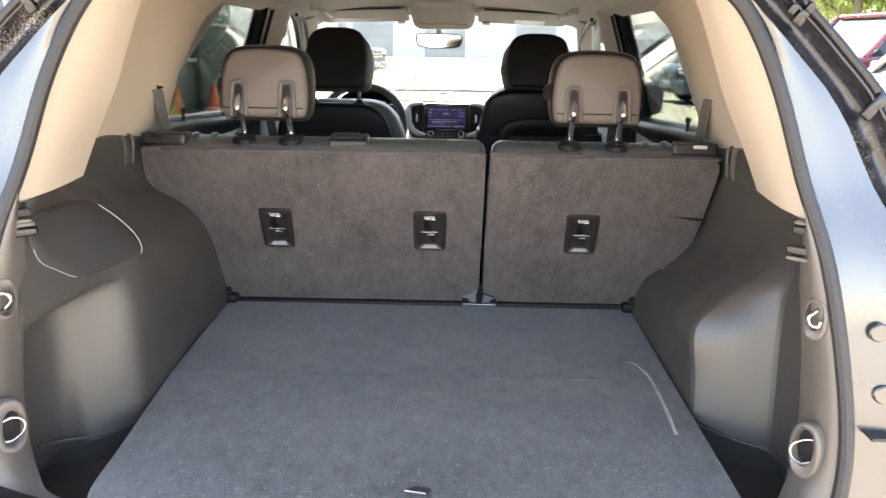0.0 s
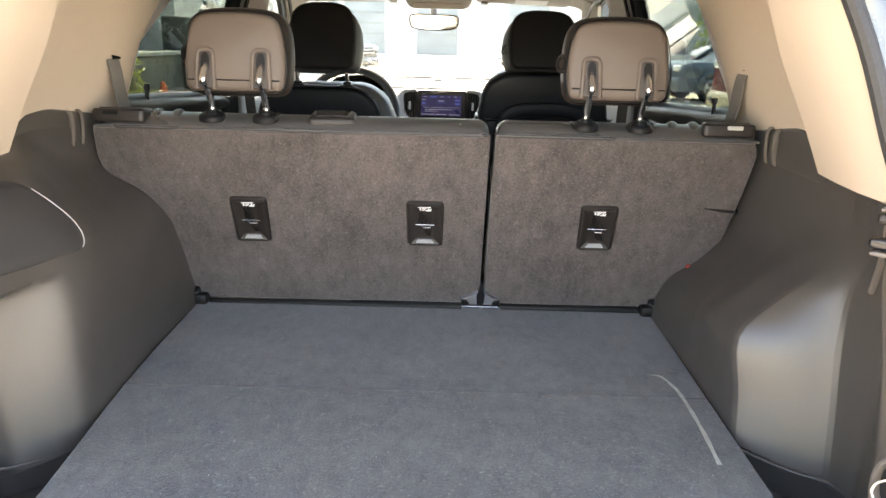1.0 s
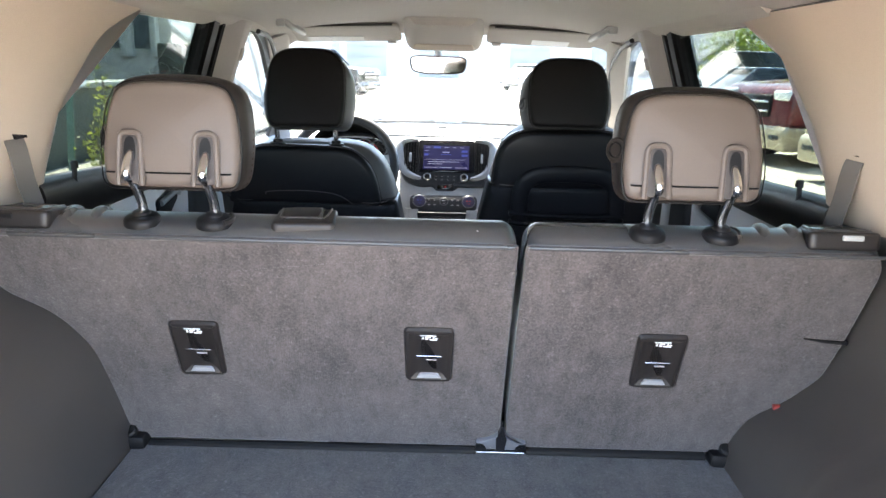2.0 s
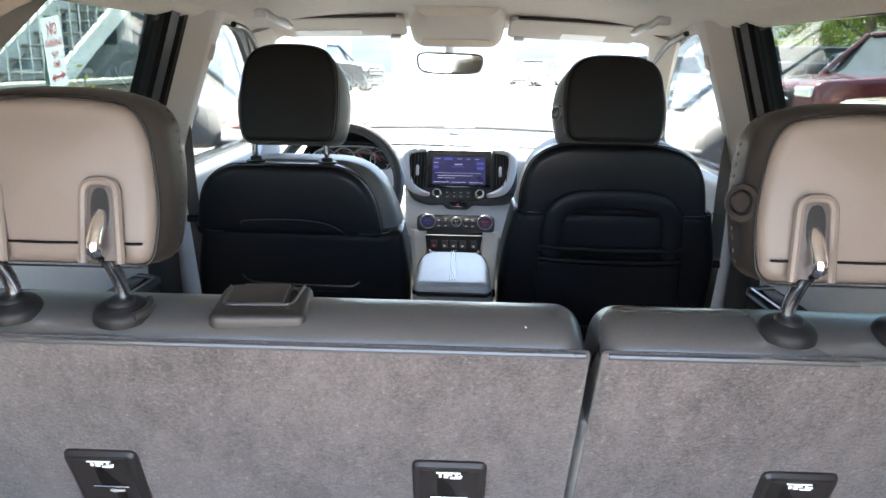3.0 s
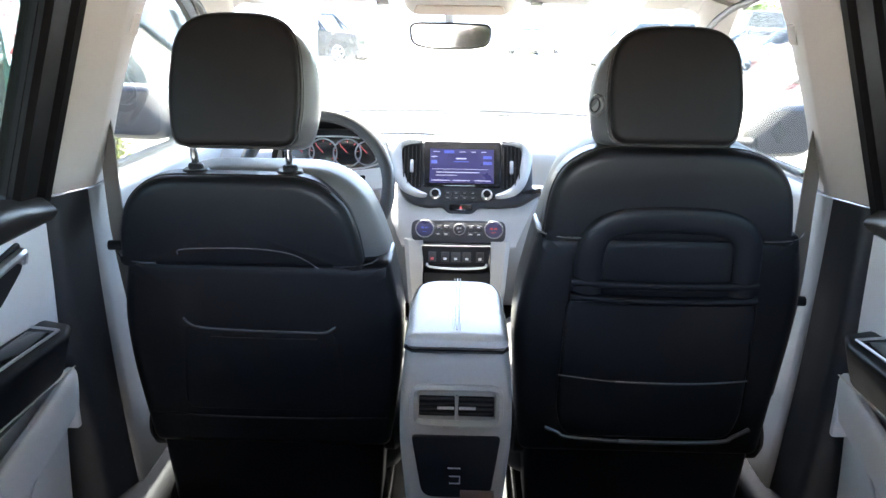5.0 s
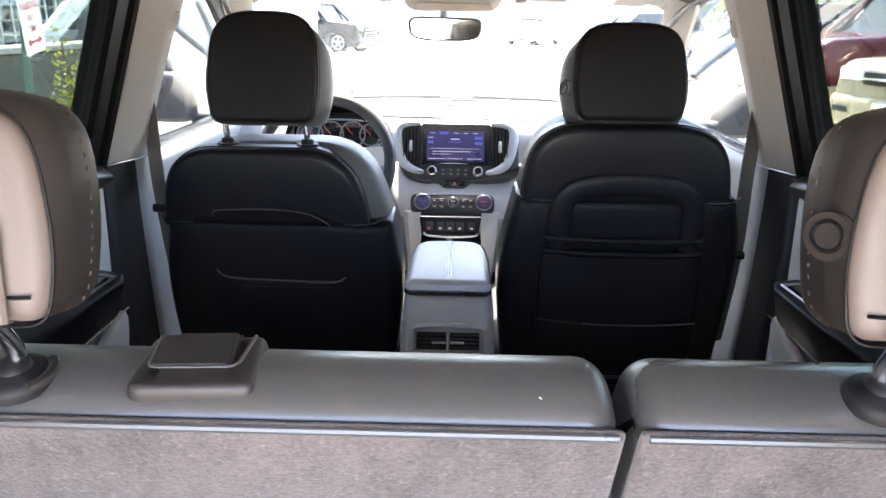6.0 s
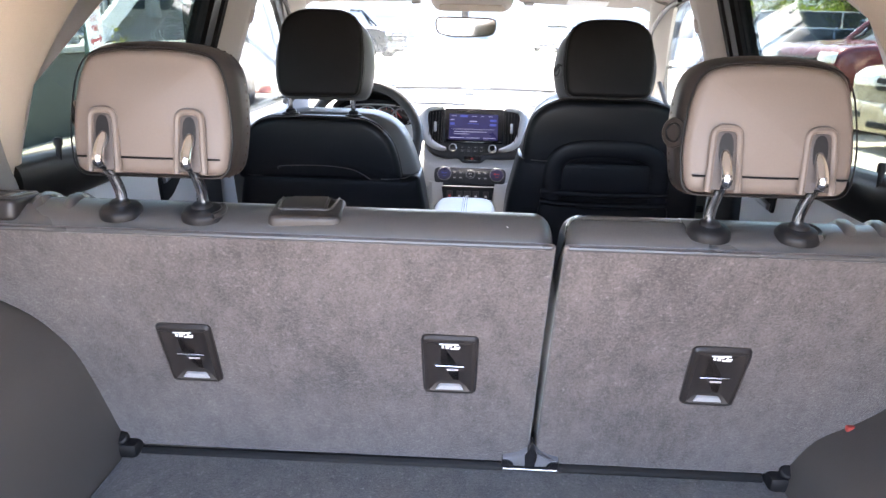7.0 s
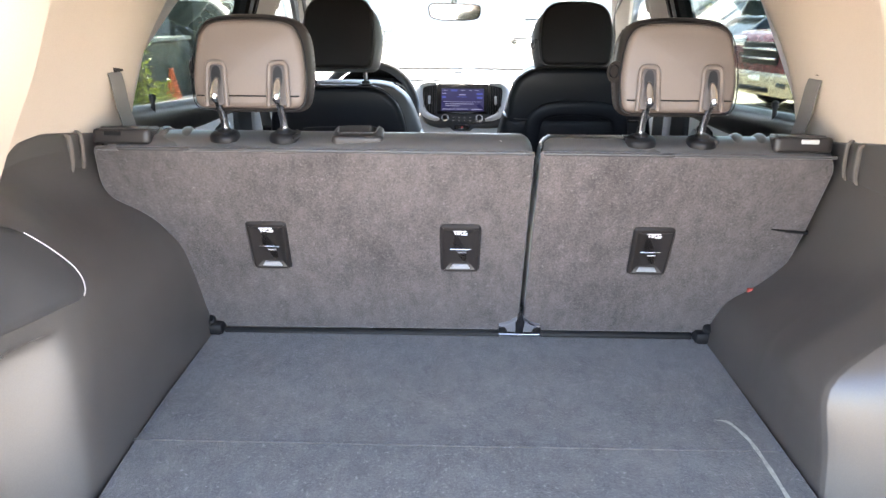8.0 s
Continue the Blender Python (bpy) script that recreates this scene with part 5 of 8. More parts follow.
    slab(bm, fillet([Vector((-0.222, -0.19)), Vector((0.222, -0.19)), Vector((0.206, -0.43)), Vector((-0.206, -0.43))], 0.02), B, -0.12, -0.016, 0.012)
    part("skirt", bm, LEATHER_BLACK, seat, "black cloth skirt", 60)
    if arch:
        ax = 0.008
        path = [Vector((ax + p.x, p.y)) for p in spline([(-0.134, 0.070, 0), (-0.133, 0.150, 0), (-0.116, 0.186, 0), (-0.075, 0.203, 0), (0, 0.207, 0), (0.075, 0.203, 0), (0.116, 0.186, 0), (0.133, 0.150, 0), (0.134, 0.070, 0)], 6)]
        bm = mesh()
        bead(bm, B, path, 0.024, 0.010, 0.0065)
        part("arch_bead", bm, LEATHER_BLACK, back, "padded arch round the pocket opening", 60)
        bm = mesh()
        slab(bm, fillet([Vector((-0.160, 0.062)), Vector((0.172, 0.062)), Vector((0.176, -0.17)), Vector((0.160, -0.222)), Vector((-0.146, -0.222)), Vector((-0.164, -0.17))], 0.025), B, 0.0, 0.013, 0.008, crown1=0.007)
        pk = part("map_pocket", bm, LEATHER_BLACK, back, "black leather map pocket", 60)
        for yy, hh in ((0.091, 0.011), (0.064, 0.015)):
            bm = mesh()
            bead(bm, B, [Vector((p.x, p.y)) for p in spline([(-0.156, yy + 0.003, 0), (-0.09, yy - 0.002, 0), (0.005, yy - 0.004, 0), (0.10, yy - 0.003, 0), (0.166, yy + 0.001, 0)], 5)], 0.0085, hh - 0.004, 0.010)
            part("pocket_hem", bm, LEATHER_BLACK, pk, "padded hem", 60)
        bm = mesh()
        stitched(bm, B, [(-0.166, -0.090, 0.013), (-0.08, -0.096, 0.0205), (0.01, -0.098, 0.0222), (0.10, -0.097, 0.0205), (0.176, -0.094, 0.013)], 0.0017)
        part("pocket_seam", bm, LEATHER_GREY, pk)
        bm = mesh()
        stitched(bm, B, [(-0.182, -0.205, 0.008), (-0.158, -0.214, 0.010), (-0.135, -0.223, 0.013), (0.0, -0.229, 0.015), (0.14, -0.226, 0.013), (0.170, -0.215, 0.010), (0.198, -0.199, 0.008)], 0.0042)
        part("lower_hem", bm, LEATHER_GREY, back)
    else:
        bm = mesh()
        stitched(bm, B, [(-0.134, 0.128, 0.0085), (-0.122, 0.137, 0.009), (-0.021, 0.141, 0.0095), (0.05, 0.135, 0.009), (0.085, 0.122, 0.0085), (0.109, 0.105, 0.008)])
        part("upper_seam", bm, LEATHER_GREY, back)
        bm = mesh()
        slab(bm, fillet([Vector((-0.138, -0.004)), Vector((0.134, -0.012)), Vector((0.150, -0.185)), Vector((-0.155, -0.185))], 0.03), B, 0.0, 0.0050, 0.003, crown1=0.006)
        pk = part("map_pocket", bm, LEATHER_BLACK, back, "black leather map pocket", 60)
        bm = mesh()
        stitched(bm, B, [(-0.139, 0.004, 0.0050), (-0.124, -0.008, 0.0085), (-0.09, -0.013, 0.0110), (0.0, -0.015, 0.0130), (0.09, -0.017, 0.0110), (0.118, -0.017, 0.0085), (0.134, -0.008, 0.0050)], 0.0028)
        part("pocket_hem", bm, LEATHER_GREY, pk)
        bm = mesh()
        stitched(bm, B, [(-0.09, -0.030, 0.0098), (0.0, -0.031, 0.0118), (0.10, -0.032, 0.0098)], 0.0010)
        part("pocket_seam", bm, LEATHER_DARK, pk)
        bm = mesh()
        stitched(bm, B, [(-0.222, -0.197, 0.001), (-0.1, -0.199, 0.008), (0.0, -0.200, 0.0085), (0.12, -0.200, 0.007), (0.222, -0.199, 0.001)], 0.0022)
        part("lower_hem", bm, LEATHER_DARK, back)
    # belt guide knob beside the backrest, recliner covers, rails
    sx = -k
    bm = mesh()
    kv = 0.125 if cx < 0 else 0.045
    tube(bm, [B @ Vector((sx * 0.244, kv, -0.035)), B @ Vector((sx * 0.272, kv, -0.035))], 0.009, 12)
    part("side_knob", bm, BLACK, seat)
    for sd in (-1, 1):
        bm = mesh()
        disc(bm, B @ Vector((sd * 0.215, -0.255, -0.065)), (sd, 0, 0), 0.050, 0.030, 24, 0.010)
        part("recliner_cover", bm, BLACK, seat)
        bm = mesh()
        box(bm, cx + sd * 0.195 - 0.022, cx + sd * 0.195 + 0.022, 2.62, 3.25, 0.40, 0.455, 0.006)
        part("seat_rail", bm, GLOSS_BLACK, seat, "black steel seat rail")
        bm = mesh()
        tube(bm, spline([(cx + sd * 0.180, 2.655, 0.485), (cx + sd * 0.172, 2.640, 0.505), (cx + sd * 0.135, 2.645, 0.525), (cx + sd * 0.10, 2.650, 0.530)], 4), 0.0030, 8)
        part("frame_wire", bm, BLACK, seat, "black steel frame wire")
    bm = mesh()
    slab(bm, fillet([Vector((cx - 0.25, 2.78)), Vector((cx + 0.25, 2.78)), Vector((cx + 0.24, 3.28)), Vector((cx - 0.24, 3.28))], 0.06), Matrix.Translation((0, 0, 0.50)), 0.0, 0.19, 0.05, crown1=0.01, seg=6)
    part("cushion", bm, LEATHER_ASH, seat, "ash grey leather cushion", 60)
    # head restraint, its rear face leaning forwards at the top
    Hc = frame_of((hx, 2.640, hz), (1, 0, 0), (0, -0.965, 0.26))
    face = fillet([Vector((-0.098, -half)), Vector((0.098, -half)), Vector((0.108, -0.25 * half)), Vector((0.099, 0.70 * half)), Vector((0.060, half)), Vector((-0.060, half)), Vector((-0.099, 0.70 * half)), Vector((-0.108, -0.25 * half))], [0.022, 0.022, 0.08, 0.035, 0.045, 0.045, 0.035, 0.08])

    def swell(d, drop):
        return [Vector((p.x + math.copysign(d * max(0.0, 1 - ((p.y + 0.02) / (half * 1.05)) ** 2) ** 0.6, p.x), p.y * (1 - drop))) for p in face]
    bm = mesh()
    slab(bm, face, Hc, -0.016, 0.006, 0.011, crown1=0.005, seg=5)
    fp = part("headrest", bm, LEATHER_HEAD, seat, "black leather head restraint", 60)
    # gusset lighter than the face, windshield sheen put into its colour
    bm = mesh()
    loft(bm, [[Hc @ Vector((p.x, p.y, w)) for p in q] for q, w in ((inset(face, 0.006), -0.006), (inset(face, 0.001), -0.011), (swell(0.009, 0.0), -0.026), (swell(0.018, 0.004), -0.045), (swell(0.022, 0.012), -0.066), (swell(0.020, 0.03), -0.088), (inset(swell(0.014, 0.05), 0.012), -0.102), (inset(swell(0.0, 0.08), 0.045), -0.108))])
    part("gusset", bm, LEATHER_SHEEN, fp, "grey leather side gusset, window sheen in its grey", 60)
    bm = mesh()
    tube(bm, [Hc @ Vector((p.x, p.y, -0.008)) for p in inset(face, -0.0012)], 0.0018, 6, closed=True)
    part("piping", bm, LEATHER_DARK, fp)
    bm = mesh()
    tube(bm, [Hc @ Vector((p.x, p.y, -0.0165)) for p in swell(0.0042, 0.0)], 0.0007, 5, closed=True)
    part("stitching", bm, LEATHER_GREY, fp)
    if arch:
        n = (Hc.to_3x3() @ Vector((-0.86, 0, 0.5))).normalized()
        bm = mesh()
        disc(bm, Hc @ Vector((-0.1185, -0.028, -0.034)), n, 0.018, 0.005, 28, 0.002)
        rb_ = part("release_button", bm, LEATHER_GREY, fp, "round release button")
        bm = mesh()
        tube(bm, [Hc @ (Vector((-0.1185, -0.028, -0.034)) + Vector((-0.86, 0, 0.5)) * 0.0055 + (Vector((0, 1, 0)) * math.cos(q) + Vector((0.5, 0, 0.86)) * math.sin(q)) * 0.011) for q in np.linspace(0, 2 * math.pi, 25)[:-1]], 0.0014, 6, closed=True)
        part("button_ring", bm, LEATHER_BLACK, rb_)
    for sx in (-1, 1):
        p0 = Vector((hx - 0.009 * k + sx * 0.082, 2.690, top + 0.006))
        bm = mesh()
        tube(bm, [p0, Hc @ Vector((-0.009 * k + sx * 0.082, -half + 0.03, -0.055))], 0.0065, 14)
        part("post", bm, CHROME, fp, "chrome post")
        bm = mesh()
        disc(bm, p0 - Vector((0, 0, 0.010)), (0, -0.05, 1), 0.024, 0.010, 24, 0.004)
        disc(bm, p0, (0, -0.05, 1), 0.013, 0.009, 20, 0.003)
        part("collar", bm, BLACK, seat)
    return seat


front_seat("front_seat", -0.355, "black and grey leather driver seat with a raised head restraint", 1.167, -0.3715, 1.328, 0.106, False)
front_seat("front_seat", 0.346, "black leather front passenger seat with a padded arch on its back", 1.229, 0.3375, 1.330, 0.093, True)

# ---- centre console ----
con = thing("centre_console", (-0.004, 2.9, 0.40), "light grey centre console with a padded armrest", "console")
bm = mesh()
rings = []
for y, w, zt in ((2.541, 0.158, 0.885), (2.546, 0.172, 0.900), (2.556, 0.182, 0.908), (2.60, 0.184, 0.912), (2.80, 0.168, 0.908), (2.86, 0.140, 0.86), (2.92, 0.130, 0.76), (3.10, 0.130, 0.74), (3.36, 0.130, 0.74)):
    rings.append([Vector((-0.003 + p.x * w / 0.2, y, p.y)) for p in fillet([Vector((-0.074, 0.40)), Vector((0.074, 0.40)), Vector((0.092, 0.60)), Vector((0.107, min(0.745, zt - 0.07))), Vector((0.101, min(0.86, zt - 0.03))), Vector((0.092, zt)), Vector((-0.092, zt)), Vector((-0.101, min(0.86, zt - 0.03))), Vector((-0.107, min(0.745, zt - 0.07))), Vector((-0.092, 0.60))], [0.01, 0.01, 0.06, 0.05, 0.05, 0.035, 0.035, 0.05, 0.05, 0.06], 4)])
loft(bm, rings)
body = part("body", bm, CONSOLE_GREY, con, angle=50)
bm = mesh()
slab(bm, fillet([Vector((-0.089, 2.530)), Vector((0.081, 2.530)), Vector((0.080, 2.73)), Vector((0.068, 2.815)), Vector((-0.075, 2.815)), Vector((-0.089, 2.73))], [0.016, 0.016, 0.06, 0.045, 0.045, 0.06]), Matrix.Translation((0, 0, -0.004)), 0.915, 0.940, 0.018, crown1=0.004, seg=8)
arm = part("armrest", bm, LEATHER_PALE, con, "pale stitched leather armrest", 60)
for dx in (-0.0055, 0.0, 0.0055):
    bm = mesh()
    tube(bm, [(-0.004 + dx, y, 0.9365 + 0.004 * (1 - ((y - 2.68) / 0.15) ** 2) ** 0.5 + 0.0004) for y in np.linspace(2.552, 2.805, 18)], 0.0009 if dx else 0.0012, 5)
    part("seam", bm, LEATHER_GREY, arm)
bm = mesh()
tube(bm, [(-0.087, 2.76, 0.909), (-0.088, 2.545, 0.909), (-0.077, 2.533, 0.9085), (0.071, 2.533, 0.9085), (0.080, 2.545, 0.909), (0.079, 2.76, 0.909)], 0.0030, 6)
part("lid_gap", bm, BLACK, con, "dark gap under the armrest")
# rear vents
bm = mesh()
V = frame_of((-0.002, 2.537, 0.806), (1, 0, 0), (0, -1, 0.02))
o = squircle(0.144, 0.066, 7)
loft(bm, [[V @ Vector((p.x, p.y, w)) for p in q] for q, w in ((inset(o, -0.008), -0.006), (inset(o, -0.006), 0.002), (o, 0.004), (inset(o, 0.006), -0.004), (inset(o, 0.010), -0.010))])
vent = part("rear_vent", bm, CONSOLE_GREY, con)
for sx in (-1, 1):
    bm = mesh()
    box(bm, sx * 0.033 - 0.030, sx * 0.033 + 0.030, -0.019, 0.019, -0.012, -0.002, 0.002, 1, V)
    part("vent_well", bm, BLACK, vent)
    for k in range(4):
        bm = mesh()
        box(bm, sx * 0.033 - 0.029, sx * 0.033 + 0.029, -0.014 + k * 0.0092, -0.0115 + k * 0.0092, -0.004, 0.003, M=V)
        part("vent_slat", bm, BROWN_PLASTIC, vent)
    bm = mesh()
    box(bm, sx * 0.018 - 0.014, sx * 0.018 + 0.014, -0.0022, 0.0022, 0.002, 0.007, 0.001, 1, V)
    part("vent_slider", bm, SATIN, vent, "silver slider")
bm = mesh()
box(bm, -0.003, 0.003, -0.021, 0.021, -0.004, 0.004, 0.001, 1, V)
part("vent_divider", bm, CONSOLE_GREY, vent)
bm = mesh()
slab(bm, fillet([Vector((-0.056, -0.058)), Vector((0.062, -0.058)), Vector((0.077, 0.062)), Vector((-0.075, 0.062))], [0.022, 0.022, 0.008, 0.008]), frame_of((-0.003, 2.541, 0.688), (1, 0, 0), (0, -1, 0)), -0.02, 0.005, 0.002)
low = part("lower_panel", bm, BLACK, con, "black lower panel with a socket")
bm = mesh()
for a, b, c, d in ((-0.009, 0.009, -0.016, -0.014), (-0.009, 0.009, -0.030, -0.028), (0.008, 0.010, -0.030, -0.014), (-0.012, 0.010, 0.000, 0.002)):
    box(bm, a, b, c, d, 0.006, 0.008, M=frame_of((-0.003, 2.543, 0.688), (1, 0, 0), (0, -1, 0)))
part("socket_mark", bm, GREY_PRINT, low)

# ---- dashboard ----
dash = thing("dashboard", (0, 3.65, 0.75), "pale grey dashboard with black centre stack", "dashboard")
bm = mesh()
prof = [(3.48, 0.62), (3.46, 0.78), (3.50, 0.90), (3.545, 0.99), (3.545, 1.05), (3.575, 1.092), (3.63, 1.118), (3.72, 1.150), (3.84, 1.140), (3.96, 1.110), (3.96, 0.62)]
rows = []
for x in np.linspace(-0.72, 0.72, 17):
    k = 0.03 * (abs(x) / 0.72) ** 2
    rows.append([Vector((x, y - k * (1 if y < 3.7 else 0), z - 0.02 * (abs(x) / 0.72) ** 3)) for y, z in prof])
loft(bm, [fillet([Vector((p.y, p.z)) for p in r], 0.025, 3) and [Vector((r[0].x, q.x, q.y)) for q in fillet([Vector((p.y, p.z)) for p in r], 0.025, 3)] for r in rows])
db = part("dash_body", bm, DASH_PALE, dash, angle=50)
# defrost slots in the top
for x0, x1 in ((-0.213, -0.056), (0.022, 0.172)):
    n = 12
    for i in range(n):
        bm = mesh()
        xa = x0 + (x1 - x0) * i / n
        box(bm, xa, xa + (x1 - x0) / n * 0.72, 3.695, 3.703, 1.130, 1.1475, 0.001, 1)
        part("defrost_slot", bm, MID_GREY, dash)
bm = mesh()
box(bm, -0.040, -0.002, 3.690, 3.706, 1.130, 1.1500, 0.002, 1)
part("light_sensor", bm, GREY_PRINT, dash)
bm = mesh()
tube(bm, [(-0.26, 3.612, 1.1128), (0.0, 3.612, 1.1135), (0.55, 3.60, 1.1095)], 0.003, 6)
part("top_seam", bm, MID_GREY, dash)
bm = mesh()
tube(bm, spline([(-0.62, 3.90, 1.132), (-0.3, 3.94, 1.140), (0.0, 3.945, 1.141), (0.3, 3.94, 1.140), (0.62, 3.90, 1.132)], 5), 0.0028, 6)
part("cowl_line", bm, BLACK, dash, "dark line along the foot of the windshield")
# centre stack: module with screen, side vents, silver wings
SF = frame_of((0.002, 3.44, 1.040), (1, 0, 0), (0, -0.88, 0.47)) @ Matrix.Diagonal((0.975, 1.05, 1, 1))
bm = mesh()
slab(bm, fillet([Vector((-0.198, 0.045)), Vector((-0.178, -0.055)), Vector((-0.150, -0.092)), Vector((-0.095, -0.110)), Vector((-0.050, -0.105)), Vector((-0.036, -0.126)), Vector((0.034, -0.126)), Vector((0.048, -0.105)), Vector((0.095, -0.107)), Vector((0.165, -0.100)), Vector((0.232, -0.054)), Vector((0.200, -0.050)), Vector((0.200, 0.045)), Vector((0.168, 0.074)), Vector((-0.165, 0.074))], [0.03, 0.03, 0.02, 0.02, 0.012, 0.012, 0.012, 0.012, 0.02, 0.02, 0.006, 0.01, 0.03, 0.03, 0.03]), SF, -0.06, 0.008, 0.010)
stack = part("stack_module", bm, PANEL_GREY, dash, "black centre stack module")
bm = mesh()
box(bm, -0.107, 0.110, -0.053, 0.071, 0.004, 0.017, 0.005, 2, SF)
scr = part("screen_bezel", bm, GLOSS_BLACK, stack, "gloss black screen bezel")
bm = mesh()
box(bm, -0.089, 0.090, -0.044, 0.048, 0.016, 0.0185, M=SF)
part("screen", bm, SCREEN, scr, "lit blue-violet touch screen")
for x0, x1, y0, y1, mt in ((-0.074, -0.058, 0.048, 0.051, LIT_WHITE), (-0.046, -0.020, 0.045, 0.054, LIT_BLUE), (-0.006, 0.010, 0.048, 0.051, LIT_WHITE), (0.024, 0.036, 0.048, 0.051, LIT_WHITE), (0.050, 0.064, 0.048, 0.051, LIT_WHITE), (-0.014, 0.012, 0.023, 0.029, LIT_WHITE), (-0.020, 0.018, 0.014, 0.0165, LIT_BLUE), (0.056, 0.078, 0.026, 0.036, LIT_BLUE), (0.056, 0.078, 0.006, 0.016, LIT_BLUE), (-0.079, -0.064, 0.030, 0.034, LIT_WHITE), (-0.079, -0.064, 0.008, 0.019, LIT_BLUE), (-0.076, 0.070, -0.012, -0.0105, LIT_WHITE), (-0.066, 0.046, -0.024, -0.021, LIT_WHITE), (-0.066, -0.012, -0.034, -0.0315, LIT_WHITE), (-0.078, -0.030, -0.052, -0.049, LIT_WHITE), (-0.022, 0.022, -0.052, -0.049, LIT_WHITE), (0.034, 0.076, -0.052, -0.049, LIT_WHITE)):
    bm = mesh()
    ym, yh = (y0 + y1) * 0.388 + 0.002, (y1 - y0) * (0.28 if mt is LIT_WHITE else 0.40)
    box(bm, x0 * 1.08, x1 * 1.08, ym - yh, ym + yh, 0.018, 0.0192, M=SF)
    part("screen_bar", bm, mt, scr)
for sx in (-1, 1):
    # vertical vents
    bm = mesh()
    box(bm, sx * 0.140 - 0.028, sx * 0.140 + 0.028, -0.056, 0.062, -0.01, 0.0095, 0.004, 2, SF)
    vt = part("side_vent", bm, BLACK, stack, "tall black air vent")
    for k in range(5):
        bm = mesh()
        box(bm, -0.0015, 0.0015, -0.052, 0.057, -0.001, 0.016, M=SF @ Matrix.Translation((sx * 0.140 - 0.022 + k * 0.011, 0, 0)))
        part("vent_slat", bm, BROWN_PLASTIC, vt)
    bm = mesh()
    box(bm, sx * 0.140 - 0.005, sx * 0.140 + 0.005, -0.016, 0.018, 0.010, 0.021, 0.003, 2, SF)
    part("vent_slider", bm, WING_SILVER, vt, "chrome slider")
    # silver wing round the vent
    bm = mesh()
    ln = spline([(sx * 0.112, 0.072, 0.010), (sx * 0.150, 0.072, 0.010), (sx * 0.178, 0.058, 0.010), (sx * 0.183, 0.028, 0.010), (sx * 0.172, -0.026, 0.010), (sx * 0.152, -0.056, 0.010), (sx * 0.122, -0.071, 0.010), (sx * 0.096, -0.076, 0.010)], 5)
    rings = []
    for i, p in enumerate(ln):
        a, b = ln[max(i - 1, 0)], ln[min(i + 1, len(ln) - 1)]
        t = (b - a).normalized()
        nn = Vector((t.y, -t.x, 0)) * (1 if sx > 0 else -1)
        wd = 0.004 + 0.012 * math.sin(math.pi * i / (len(ln) - 1)) ** 0.7
        rings.append([SF @ (p + nn * wd * c + Vector((0, 0, h))) for c, h in ((-1, -0.004), (-0.8, 0.004), (0, 0.009), (0.8, 0.004), (1, -0.006))])
    loft(bm, rings)
    part("silver_wing", bm, WING_SILVER, stack, "satin silver vent surround", 60)
    # knobs under the screen
    bm = mesh()
    disc(bm, SF @ Vector((sx * 0.072, -0.073, 0.006)), SF.to_3x3() @ Vector((0, 0, 1)), 0.015, 0.016, 24, 0.003)
    kn = part("knob", bm, SATIN, stack, "chrome-rimmed knob")
    bm = mesh()
    disc(bm, SF @ Vector((sx * 0.072, -0.073, 0.022)), SF.to_3x3() @ Vector((0, 0, 1)), 0.010, 0.002, 20)
    part("knob_cap", bm, GLOSS_BLACK, kn)
for k in range(4):
    for j in range(2):
        bm = mesh()
        box(bm, -0.047 + k * 0.0235, -0.027 + k * 0.0235, -0.087 + j * 0.013, -0.0765 + j * 0.013, 0.006, 0.011, 0.0015, 1, SF)
        bt = part("button", bm, PANEL_GREY, stack)
        bm = mesh()
        box(bm, -0.041 + k * 0.0235, -0.033 + k * 0.0235, -0.0825 + j * 0.013, -0.081 + j * 0.013, 0.0105, 0.0116, M=SF)
        part("button_mark", bm, GREY_PRINT, bt)
bm = mesh()
box(bm, -0.032, 0.032, -0.116, -0.099, 0.004, 0.012, 0.004, 2, SF)
hz = part("hazard_button", bm, GLOSS_BLACK, stack, "hazard light button")
bm = mesh()
slab(bm, [Vector((-0.005, -0.1115)), Vector((0.005, -0.1115)), Vector((0, -0.1035))], SF, 0.011, 0.0125)
part("hazard_symbol", bm, LIT_RED, hz)
# climate panel
CF = frame_of((-0.003, 3.335, 0.890), (1, 0, 0), (0, -0.86, 0.51))
bm = mesh()
rows = []
for u in np.linspace(-1, 1, 25):
    rows.append(spline([(-0.003 + hw * u, y_ + 0.02 * abs(u) ** 3, z_) for y_, z_, hw in ((3.46, 0.985, 0.235), (3.412, 0.958, 0.218), (3.376, 0.930, 0.198), (3.345, 0.893, 0.176), (3.322, 0.858, 0.158), (3.316, 0.846, 0.154), (3.335, 0.838, 0.150))], 4))
shell(bm, rows, (0, 0.02, 0))
part("stack_fascia", bm, DASH_PALE, dash, "light grey sloping panel round the climate controls", 50)
bm = mesh()
slab(bm, fillet([Vector((-0.126, 0.030)), Vector((-0.126, -0.020)), Vector((-0.110, -0.033)), Vector((0.110, -0.033)), Vector((0.126, -0.020)), Vector((0.126, 0.030))], 0.020), CF, -0.03, 0.004, 0.003)
cl = part("climate_panel", bm, PANEL_GREY, dash, "charcoal climate control panel")
nrm = CF.to_3x3() @ Vector((0, 0, 1))
